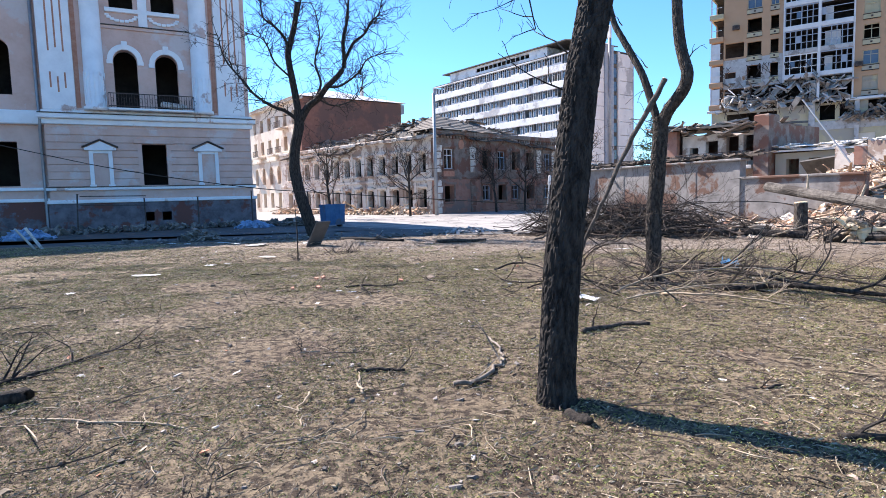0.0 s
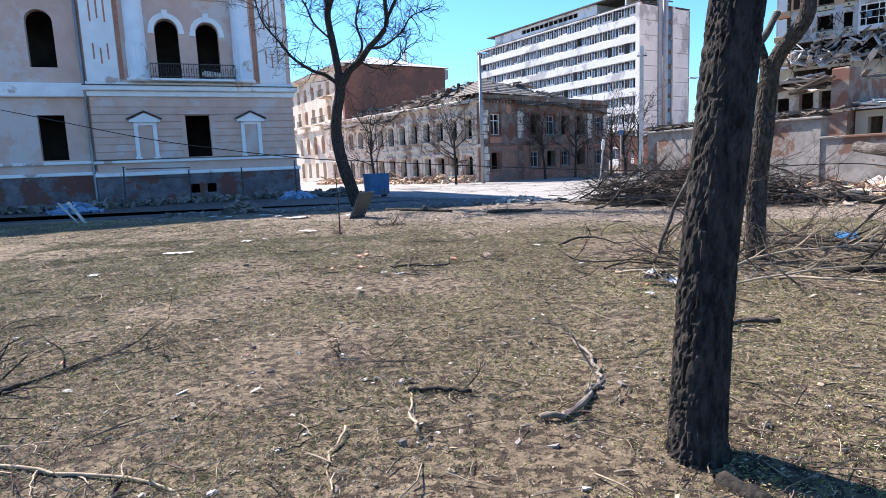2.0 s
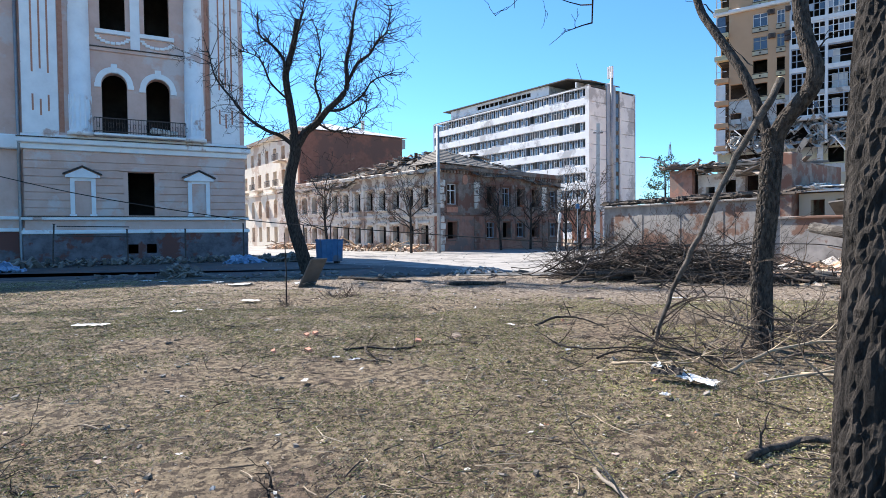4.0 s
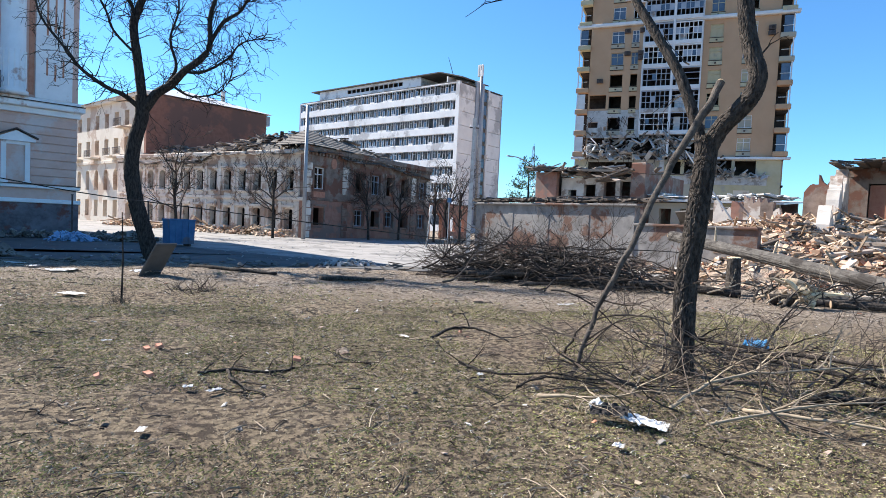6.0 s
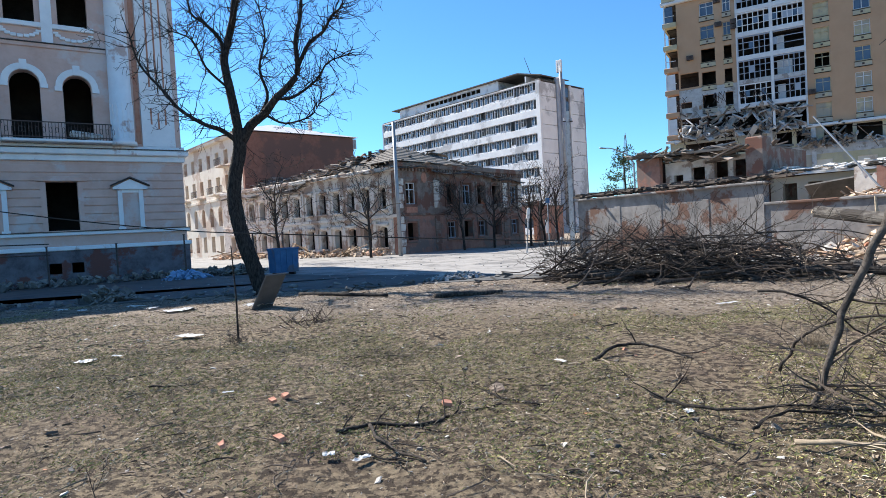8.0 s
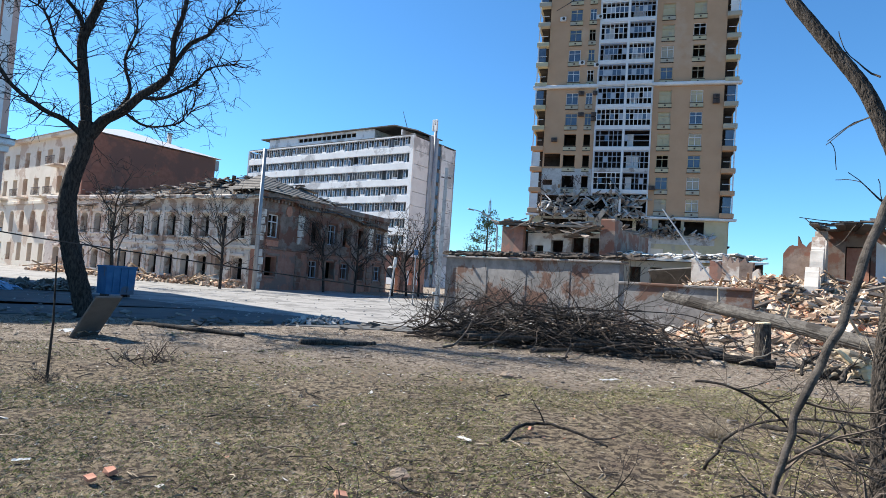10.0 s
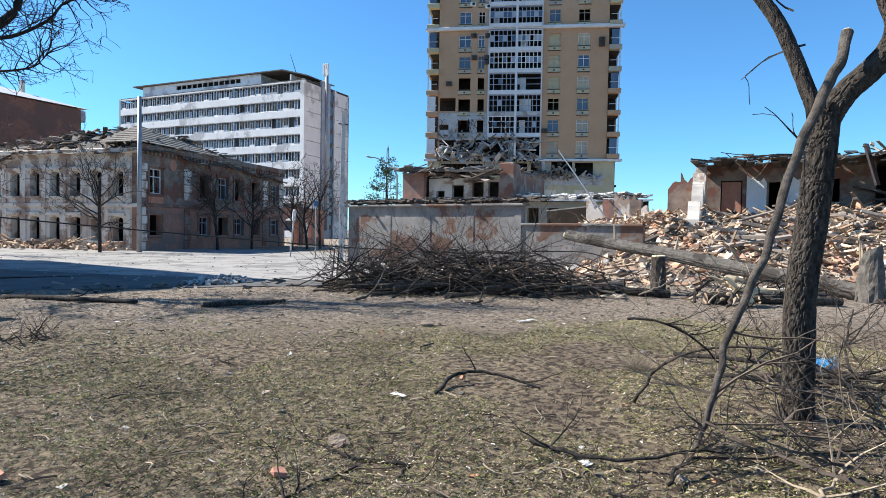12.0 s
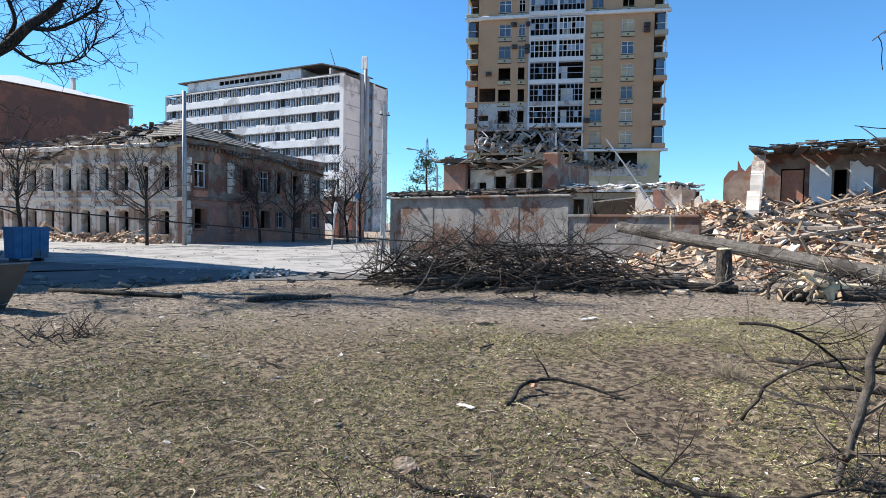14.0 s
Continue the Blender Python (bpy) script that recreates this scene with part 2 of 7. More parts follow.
M_barkd = mat("dark_furrowed_bark", (0.008, 0.007, 0.0065), (0.06, 0.05, 0.043), 13.0, 0.95, 1.0, stretch=(1.7, 1.7, 0.5), dist=0.03, bscale=34, contrast=0.2)
M_barkg = mat("grey_brown_bark", (0.012, 0.010, 0.009), (0.105, 0.085, 0.07), 16.0, 0.95, 1.0, stretch=(1.6, 1.6, 0.6), dist=0.03, bscale=36, contrast=0.22)
M_twig = island(mat("dry_twig_bark", (0.035, 0.026, 0.02), (0.15, 0.115, 0.09), 8.0, 0.9, 0.3), 0.5)
M_straw = island(mat("pale_peeled_twig", (0.20, 0.155, 0.11), (0.36, 0.29, 0.205), 9.0, 0.85, 0.4), 0.4)
M_cut = mat("fresh_cut_wood", (0.62, 0.45, 0.25), (0.74, 0.58, 0.38), 6.0, 0.8, 0.3)
M_fence = mat("patched_grey_plaster", (0.115, 0.105, 0.10), (0.29, 0.27, 0.255), 1.1, 0.92, 0.8, (0.15, 0.08, 0.055), 0.55, amt3=0.45)
M_asph = mat("dusty_asphalt", (0.23, 0.215, 0.20), (0.32, 0.30, 0.28), 1.2, 0.9, 0.4, (0.17, 0.16, 0.15), 0.5, amt3=0.4)
# Paving darkened in colour to deepen the mansion's shadow on it.
M_pave = mat("shaded_grey_paving", (0.06, 0.06, 0.06), (0.12, 0.115, 0.11), 1.0, 0.9, 0.4, (0.12, 0.11, 0.10), 0.3, amt3=0.4)
M_paper = island(mat("white_scrap", (0.46, 0.445, 0.42), (0.66, 0.645, 0.62), 6.0, 0.75, 0.3, (0.34, 0.30, 0.25), 5.0, amt3=0.4), 0.25)
M_sheet = mat("white_plastic_sheet", (0.62, 0.61, 0.59), (0.74, 0.73, 0.71), 7.0, 0.55, 0.3)
M_bluebin = mat("blue_painted_steel", (0.03, 0.10, 0.22), (0.06, 0.16, 0.30), 2.0, 0.5, 0.1, (0.12, 0.13, 0.15), 1.2, amt3=0.3)
M_greybin = mat("galvanised_bin_steel", (0.32, 0.34, 0.38), (0.44, 0.46, 0.50), 2.0, 0.45, 0.1, metal=0.4)
M_bluebag = mat("blue_plastic", (0.10, 0.36, 0.62), (0.25, 0.52, 0.75), 6.0, 0.35, 0.3)
M_frame = mat("white_window_frame", (0.60, 0.60, 0.60), (0.72, 0.72, 0.72), 3.0, 0.6, 0.1)
M_pine = mat("pine_needles", (0.07, 0.11, 0.05), (0.12, 0.16, 0.08), 2.0, 0.8, 0.2)
M_shrub = island(mat("dry_grey_brush", (0.024, 0.019, 0.016), (0.085, 0.066, 0.053), 4.0, 0.9, 0.3), 0.7)
M_glass = mat("dark_glass", (0.05, 0.075, 0.115), (0.09, 0.125, 0.18), 1.0, 0.08, 0.0)
M_glass.node_tree.nodes["Principled BSDF"].inputs["Specular IOR Level"].default_value = 0.6
M_debris = island(mat("dark_mixed_debris", (0.10, 0.088, 0.078), (0.23, 0.205, 0.18), 2.0, 0.95, 0.6), 0.5)
M_char = island(mat("charred_board", (0.035, 0.03, 0.027), (0.13, 0.105, 0.088), 4.0, 0.92, 0.4, stretch=(1, 1, 4)), 0.6)
M_limbgrey = mat("smooth_grey_branch_bark", (0.038, 0.031, 0.026), (0.13, 0.108, 0.09), 16.0, 0.9, 0.8, (0.06, 0.05, 0.042), 3.0, amt3=0.35)
M_polegrey = mat("weathered_pole_concrete", (0.26, 0.235, 0.20), (0.42, 0.385, 0.335), 3.0, 0.9, 0.5, (0.17, 0.15, 0.13), 1.0, amt3=0.4, stretch=(1, 1, 0.35))
M_grit = island(mat("road_grit", (0.26, 0.24, 0.22), (0.44, 0.41, 0.38), 4.0, 0.95, 0.4), 0.4)
M_slab = island(mat("soiled_plaster_slab", (0.40, 0.37, 0.33), (0.64, 0.60, 0.55), 3.0, 0.9, 0.5, (0.36, 0.25, 0.19), 0.9, amt3=0.4), 0.35)
M_bluetarp = mat("blue_grey_tarpaulin", (0.16, 0.28, 0.45), (0.28, 0.40, 0.56), 3.0, 0.6, 0.4)
M_logbark = mat("grey_smooth_bark", (0.055, 0.047, 0.041), (0.155, 0.138, 0.12), 7.0, 0.9, 0.8, (0.05, 0.042, 0.036), 0.8, amt3=0.4)
M_greywood = mat("weathered_grey_stick", (0.09, 0.072, 0.057), (0.26, 0.22, 0.18), 12.0, 0.9, 0.5)

# ---- ground, road, paving ----
def ground_z(x, y):
    """The lawn lies level and falls a little towards the street."""
    k = min(max((y - 25.5) / 4.5, 0.0), 1.0)
    k = max(k, min(max((x - 14.0) / 4.0, 0.0), 1.0) * min(max((y - 17.0) / 4.0, 0.0), 1.0))
    return -0.15 * k * k * (3 - 2 * k)


def ground_material():
    m = mat("dry_spring_lawn", (0.088, 0.069, 0.052), (0.37, 0.295, 0.205), 14.0, 0.95, 1.0, (0.07, 0.051, 0.037), 11.0, amt3=0.5, dist=0.07, bscale=52)
    nt = m.node_tree
    bs = nt.nodes["Principled BSDF"]
    src = bs.inputs["Base Color"].links[0].from_socket
    tc = nt.nodes.new("ShaderNodeTexCoord")
    sp = nt.nodes.new("ShaderNodeSeparateXYZ")
    nt.links.new(tc.outputs["Object"], sp.inputs[0])
    nz = nt.nodes.new("ShaderNodeTexNoise")
    nz.inputs["Scale"].default_value, nz.inputs["Detail"].default_value = 0.5, 6
    nt.links.new(tc.outputs["Object"], nz.inputs["Vector"])

    def calc(op, a, b, c=None):
        x = nt.nodes.new("ShaderNodeMath")
        x.operation = op
        for i, s in enumerate((a, b, c)):
            if s is None:
                continue
            if isinstance(s, (int, float)):
                x.inputs[i].default_value = s
            else:
                nt.links.new(s, x.inputs[i])
        return x.outputs[0]

    # the worn dirt track across the far half of the lawn
    k = calc("ADD", calc("MULTIPLY_ADD", sp.outputs[0], 0.35, sp.outputs[1]), calc("MULTIPLY", nz.outputs[0], 5.0))
    mr = nt.nodes.new("ShaderNodeMapRange")
    mr.inputs["From Min"].default_value, mr.inputs["From Max"].default_value = 22.6, 25.0
    nt.links.new(k, mr.inputs["Value"])
    fine = nt.nodes.new("ShaderNodeTexNoise")
    fine.inputs["Scale"].default_value, fine.inputs["Detail"].default_value = 11.0, 12
    nt.links.new(tc.outputs["Object"], fine.inputs["Vector"])
    cr = nt.nodes.new("ShaderNodeValToRGB")
    cr.color_ramp.elements[0].position, cr.color_ramp.elements[0].color = 0.4, (0.16, 0.122, 0.09, 1)
    cr.color_ramp.elements[1].position, cr.color_ramp.elements[1].color = 0.6, (0.38, 0.31, 0.24, 1)
    nt.links.new(fine.outputs[0], cr.inputs[0])
    mx = nt.nodes.new("ShaderNodeMix")
    mx.data_type = "RGBA"
    nt.links.new(mr.outputs[0], mx.inputs[0])
    # damp dark earth and greenish lawn in patches a stride across
    pt = nt.nodes.new("ShaderNodeTexNoise")
    pt.inputs["Scale"].default_value, pt.inputs["Detail"].default_value, pt.inputs["Roughness"].default_value = 0.8, 9, 0.7
    nt.links.new(tc.outputs["Object"], pt.inputs["Vector"])
    tint = nt.nodes.new("ShaderNodeValToRGB")
    for e, (at, c) in zip([tint.color_ramp.elements[0], tint.color_ramp.elements[1], tint.color_ramp.elements.new(0.5)], ((0.36, (0.66, 0.60, 0.60, 1)), (0.64, (1.16, 1.22, 0.80, 1)), (0.5, (1.02, 0.99, 0.92, 1)))):
        e.position, e.color = at, c
    nt.links.new(pt.outputs[0], tint.inputs[0])
    mult = nt.nodes.new("ShaderNodeMix")
    mult.data_type, mult.blend_type = "RGBA", "MULTIPLY"
    mult.inputs[0].default_value = 1.0
    nt.links.new(src, mult.inputs[6])
    nt.links.new(tint.outputs[0], mult.inputs[7])
    nt.links.new(mult.outputs[2], mx.inputs[6])
    nt.links.new(cr.outputs[0], mx.inputs[7])
    nt.links.new(mx.outputs[2], bs.inputs["Base Color"])
    return m


def make_ground():
    xs = [-3000, -900, -300, -120, -60, -35, -24] + [-18 + 0.25 * i for i in range(152)] + [24, 30, 40, 60, 120, 300, 900, 3000]
    ys = [-3000, -900, -300, -100, -40, -15, -5, 0] + [3 + 0.25 * i for i in range(113)] + [33, 37, 45, 60, 100, 180, 400, 1000, 3000]
    g = Geo()
    for y in ys:
        for x in xs:
            near = abs(x) < 20 and 2 < y < 31
            z = ground_z(x, y)
            if near:
                z += 0.045 * noise.noise((x * 0.9, y * 0.9, 0)) + 0.02 * noise.noise((x * 3.1, y * 3.1, 4)) + 0.008 * rng.uniform(-1, 1)
            g.v.append((x, y, z))
    n = len(xs)
    for j in range(len(ys) - 1):
        for i in range(n - 1):
            g.f.append((j * n + i, j * n + i + 1, (j + 1) * n + i + 1, (j + 1) * n + i))
    single("ground", g, ground_material(), "dry spring lawn with bare earth and sparse grass", "ground", kind="structure", smooth=True)


make_ground()


def sheet(name, pts, z, material, label, category):
    g = Geo()
    g.poly([(x, y, z) for x, y in pts] + [(x, y, z - 0.12) for x, y in pts],
           [tuple(range(len(pts)))] + [(i, i + len(pts), (i + 1) % len(pts) + len(pts), (i + 1) % len(pts)) for i in range(len(pts))])
    return single(name, g, material, label, category, kind="structure")


sheet("road", [(-70, 122), (-46, 60), (-9, 41), (-3.0, 31.6), (6.4, 31.2), (11.2, 25.5), (16.5, 18.2), (30, 0), (42, 6), (9.0, 60), (-30, 125)], -0.135, M_asph, "pale dusty asphalt street with litter", "road")
_r, _g = random.Random(61), Geo()
for _k in range(700):
    _x, _y = _r.uniform(-12, 9), 31 + 22 * _r.random() ** 1.3
    _s = 0.012 + 0.06 * _r.random() ** 4
    _g.slab(pose(_x, _y, -0.13 + _s * 0.2, _r.uniform(-30, 30), _r.uniform(-30, 30), _r.uniform(0, 360)), _s * _r.uniform(1, 2.5), _s, _s * 0.4)
single("road_litter", _g, M_grit, "grit and small debris on the street", "debris", kind="stuff")
# The arm along the lawn edge follows the shadow strip, its shade painted in.
sheet("pavement", [(-60, 29.6), (-12, 29.2), (-6.5, 30.0), (-3.2, 30.2), (4.4, 29.3), (5.0, 30.6), (-1.0, 35.0), (-9.3, 43), (-12, 47), (-30, 37), (-60, 20)], -0.125, M_pave, "grey paved forecourt painted shade-dark, strewn with debris", "pavement")

# ---- the peach and white mansion ----
def pediment(parent, xc, z0, z1, w):
    t = part("blind_window", Geo().box(xc - w / 2 + 0.2, xc + w / 2 - 0.2, -0.02, 0.05, z0, z1), M_peach, parent, "blind window with white surround")
    g = Geo()
    g.box(xc - w / 2, xc - w / 2 + 0.22, -0.12, 0.05, z0 + 0.1, z1, bev=0.02).box(xc + w / 2 - 0.22, xc + w / 2, -0.12, 0.05, z0 + 0.1, z1, bev=0.02)
    g.box(xc - w / 2 + 0.22, xc + w / 2 - 0.22, -0.1, 0.05, z1 - 0.18, z1)
    g.box(xc - w / 2 - 0.05, xc - w / 2 + 0.3, -0.14, 0.05, z0 - 0.04, z0 + 0.1).box(xc + w / 2 - 0.3, xc + w / 2 + 0.05, -0.14, 0.05, z0 - 0.04, z0 + 0.1)
    part("surround", g, M_white, t)
    g = Geo().prism([(xc - w / 2 - 0.22, z1), (xc + w / 2 + 0.22, z1), (xc + w / 2 + 0.22, z1 + 0.12), (xc, z1 + 0.55), (xc - w / 2 - 0.22, z1 + 0.12)], -0.25, 0.05)
    part("gable", g, M_white, t)
    g = Geo()
    for s in (-1, 1):
        a, b = (xc, z1 + 0.62), (xc + s * (w / 2 + 0.34), z1 + 0.16)
        g.prism([a, b, (b[0], b[1] + 0.07), (a[0], a[1] + 0.07)] if s > 0 else [b, a, (a[0], a[1] + 0.07), (b[0], b[1] + 0.07)], -0.34, 0.05)
    part("flashing", g, M_iron, t)


def make_mansion():
    b = thing("mansion", site(-12.6, 45.6, 60, -0.15), "peach mansion with white columns and burnt-out windows", "building")
    W = -11.7
    low = [(-6.65, -5.25, 2.85, 5.4)]
    base = [(-6.75, -6.2, 0.6, 1.15), (-5.75, -5.2, 0.6, 1.15)]
    part("plinth_wall", wall(Geo(), W - 0.1, 0.1, -0.3, 1.8, -0.12, 0.6, base), M_plinth, b, "stained plinth with exposed brick")
    part("lower_ledge", Geo().box(W - 0.15, 0.18, -0.22, 0.55, 1.8, 2.02, bev=0.03), M_white, b)
    part("band_wall", Geo().box(W, 0, 0, 0.6, 2.02, 2.58), M_peach, b)
    part("upper_ledge", Geo().box(W - 0.15, 0.15, -0.2, 0.55, 2.58, 2.76, bev=0.03), M_white, b)
    part("ledge_flashing", Geo().box(W - 0.17, 0.17, -0.24, -0.02, 2.762, 2.80), M_iron, b)
    # rusticated courses with recessed joints
    part("ground_floor_wall", wall(Geo(), W, 0, 2.76, 6.5, 0.06, 0.6, low), M_peach, b)
    z = 2.80
    while z < 6.3:
        h = 0.42
        for x0, x1 in ((W, -6.9), (-5.0, 0)):
            part("course", Geo().box(x0, x1, 0, 0.06, z + 0.02, z + h, bev=0.02), M_peach, b)
        if z > 5.5:
            part("course", Geo().box(-6.9, -5.0, 0, 0.06, z + 0.02, z + h, bev=0.02), M_peach, b)
        z += h + 0.02
    g = Geo().box(-6.9, -6.66, -0.03, 0.1, 2.8, 5.42, bev=0.02).box(-5.24, -5.0, -0.03, 0.1, 2.8, 5.42, bev=0.02).box(-7.1, -4.8, -0.1, 0.1, 5.43, 5.68, bev=0.02)
    part("window_surround", g, M_peach, b)
    for xc in (-8.93, -2.78):
        pediment(b, xc, 2.82, 4.98, 1.25)
    for q, bv in (((W - 0.1, 0.12, -0.12, 0.6, 6.5, 6.82), 0.03), ((W - 0.25, 0.3, -0.38, 0.6, 6.82, 7.12), 0.05), ((W - 0.1, 0.12, -0.16, 0.6, 7.12, 7.34), 0.03)):
        part("cornice", Geo().box(*q, bev=bv), M_white, b)
    part("cornice_flashing", Geo().box(W - 0.27, 0.32, -0.42, -0.16, 7.122, 7.16), M_iron, b)
    arches = [(-7.88, -6.58, 7.36, 11.1, 0.65), (-5.58, -4.28, 7.36, 11.0, 0.65)]
    part("first_floor_wall", wall(Geo(), W, 0, 7.34, 12.3, 0, 0.6, arches), M_peach, b, "pink plaster wall with arched openings")
    for xa, xb, za, zb, r in arches:
        g, n, xm, R = Geo(), 12, (xa + xb) / 2, (xb - xa) / 2
        for k in range(n):
            a0, a1 = math.pi * k / n, math.pi * (k + 1) / n
            q = [(xm - R * math.cos(a) * f, zb - r + R * math.sin(a) * f) for f, a in ((1.03, a0), (1.5, a0), (1.5, a1), (1.03, a1))]
            g.prism(q, -0.09, 0.02)
        g.box(xa - 0.36, xa - 0.03, -0.09, 0.02, zb - r - 0.22, zb - r).box(xb + 0.03, xb + 0.36, -0.09, 0.02, zb - r - 0.22, zb - r)
        g.box(xm - 0.16, xm + 0.16, -0.16, 0.02, zb - 0.02, zb + 0.5, bev=0.03)
        part("arch_moulding", g, M_white, b)
    part("string_course", Geo().box(-8.45, -3.5, -0.1, 0.1, 12.3, 12.5, bev=0.02), M_peach, b)
    part("string_flashing", Geo().box(-8.45, -3.5, -0.16, 0.02, 12.502, 12.55), M_iron, b)
    up = [(-7.9, -6.6, 13.55, 16.4), (-5.6, -4.25, 13.55, 16.4)]
    part("second_floor_wall", wall(Geo(), W, 0, 12.3, 18.2, 0.003, 0.6, up), M_peach, b)
    for xa, xb, za, zb in up:
        part("window_sill", Geo().box(xa - 0.25, xb + 0.25, -0.16, 0.1, za - 0.25, za, bev=0.03), M_white, b)
        for k in range(9):
            a = math.pi * (k + 0.5) / 9
            part("garland", Geo().box((xa + xb) / 2 - 0.8 * math.cos(a) - 0.12, (xa + xb) / 2 - 0.8 * math.cos(a) + 0.12, -0.08, 0.01, za - 0.42 - 0.42 * math.sin(a), za - 0.3 - 0.36 * math.sin(a), bev=0.03), M_white, b)
    part("central_pier", Geo().box(-6.35, -5.85, -0.1, 0.0, 12.55, 18.2, bev=0.03), M_white, b)
    for xc in (-8.95, -2.95):
        t = part("column", Geo().tube([(xc, -0.12, 7.34), (xc, -0.12, 7.55), (xc, -0.12, 7.6), (xc, -0.12, 17.4), (xc, -0.12, 17.6)], [0.68, 0.68, 0.56, 0.5, 0.62], 20), M_white, b, "white fluted half column", True)
        for k in range(7):
            a = math.pi * (k + 0.5) / 7
            part("flute", Geo().box(xc - 0.56 * math.cos(a) - 0.025, xc - 0.56 * math.cos(a) + 0.025, -0.12 - 0.56 * math.sin(a) - 0.02, -0.12 - 0.56 * math.sin(a) + 0.03, 7.7, 9.6), M_white, t)
    for x0, x1 in ((W + 0.02, -10.0), (-1.98, -0.3)):
        t = part("pilaster", Geo().box(x0, x1, -0.14, 0.05, 7.34, 18.2, bev=0.03), M_white, b, "broad white pilaster with red grooves")
        for k in range(3):
            xx = x0 + (x1 - x0) * (0.3 + 0.22 * k)
            part("groove", Geo().box(xx - 0.045, xx + 0.045, -0.146, -0.13, 10.7 + 0.2 * (k % 2), 16.8), M_red, t)
            part("groove", Geo().box(xx - 0.045, xx + 0.045, -0.146, -0.13, 8.6 - 0.25 * (k % 2), 9.5 - 0.25 * (k % 2)), M_red, t)
    for xx in (-9.85, -2.16):
        part("shadow_joint", Geo().box(xx - 0.12, xx + 0.12, -0.03, 0.01, 7.5, 18.2), M_red, b)
    part("roof_cornice", Geo().box(-31, 0.35, -0.5, 0.6, 18.2, 18.9, bev=0.05), M_white, b)
    # balcony with iron railing
    bal = part("balcony", Geo().box(-8.3, -3.55, -0.85, -0.1, 7.36, 7.5, bev=0.03), M_white, b, "balcony with wrought iron railing")
    g = Geo()
    g.box(-8.3, -3.55, -0.84, -0.8, 8.32, 8.37).box(-8.3, -3.55, -0.84, -0.8, 7.58, 7.62)
    x = -8.3
    while x < -3.5:
        g.box(x - 0.012, x + 0.012, -0.83, -0.81, 7.5, 8.34)
        if int((x + 8.3) / 0.14) % 2:
            g.tube([(x + 0.07 + 0.06 * math.cos(q), -0.82, 7.95 + 0.16 * math.sin(q)) for q in [k * 0.9 for k in range(8)]], [0.012] * 8, 4)
        x += 0.14
    for xx in (-8.3, -3.57):
        g.box(xx, xx + 0.03, -0.84, -0.1, 8.32, 8.36).box(xx, xx + 0.03, -0.84, -0.1, 7.58, 7.62)
    part("railing", g, M_iron, bal)
    part("debris_bundle", Geo().slab(pose(-4.7, -0.6, 7.75, 0, 6, 3), 1.5, 0.3, 0.36, 0.1), M_paper, bal, "torn pale cladding")
    # the recessed wing
    lw = [(-14.5, -13.15, 2.9, 5.5), (-18.5, -17.1, 2.9, 5.5), (-22.5, -21.1, 2.9, 5.5), (-14.5, -13.15, 8.2, 11.4, 0.66), (-18.5, -17.1, 8.2, 11.4, 0.66), (-14.5, -13.15, 13.5, 16.3), (-18.5, -17.1, 13.5, 16.3)]
    part("wing_wall", wall(Geo(), -31, W, 1.95, 18.2, 0.7, 1.2, lw), M_peach, b)
    part("wing_plinth", Geo().box(-31, W, 0.6, 1.2, -0.3, 1.95), M_plinth, b)
    part("wing_ledge", Geo().box(-31, W, 0.52, 0.8, 1.95, 2.15, bev=0.03), M_white, b)
    part("wing_ledge", Geo().box(-31, W, 0.52, 0.8, 2.62, 2.8, bev=0.03), M_white, b)
    part("wing_cornice", Geo().box(-31, W, 0.35, 0.8, 6.5, 7.3, bev=0.06), M_white, b)
    pipe = part("drainpipe", Geo().tube([(W - 0.25, 0.55, 18), (W - 0.25, 0.55, 7.9), (W - 0.2, 0.35, 7.3), (W - 0.2, 0.35, 6.6), (W - 0.25, 0.55, 6.2), (W - 0.25, 0.55, 0.6), (W - 0.2, 0.35, 0.35)], [0.09] * 7, 10), M_zinc, b, "grey metal drainpipe", True)
    # shell
    pieces("outer_wall", M_peach, b, ((-0.6, 0, 0.6, 16, -0.3, 18.2), (-31, -0.6, 15.5, 16, -0.3, 18.2), (-31, -30.5, 1.2, 15.5, -0.3, 18.2)))
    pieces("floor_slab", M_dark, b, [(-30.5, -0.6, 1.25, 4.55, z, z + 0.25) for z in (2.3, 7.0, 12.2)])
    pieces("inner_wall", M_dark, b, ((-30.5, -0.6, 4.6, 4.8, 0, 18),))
    part("roof", Geo().box(-31, 0.2, -0.1, 16, 18.9, 19.2), M_zinc, b)


make_mansion()

# ---- the two-storey corner house ----
def sash(parent, xa, xb, za, zb, y, turn=None, material=None):
    """A broken white casement in an opening."""
    g = Geo()
    w = 0.07
    for q in ((xa, xa + w, za, zb), (xb - w, xb, za, zb), (xa + w, xb - w, za, za + w), (xa + w, xb - w, zb - w, zb), ((xa + xb) / 2 - w / 2, (xa + xb) / 2 + w / 2, za + w, zb - w), (xa + w, xb - w, za + (zb - za) * 0.66, za + (zb - za) * 0.66 + w)):
        g.box(q[0], q[1], y, y + 0.08, q[2], q[3])
    if turn is not None:
        side(g, turn)
    return part("window_frame", g, material or M_frame, parent)


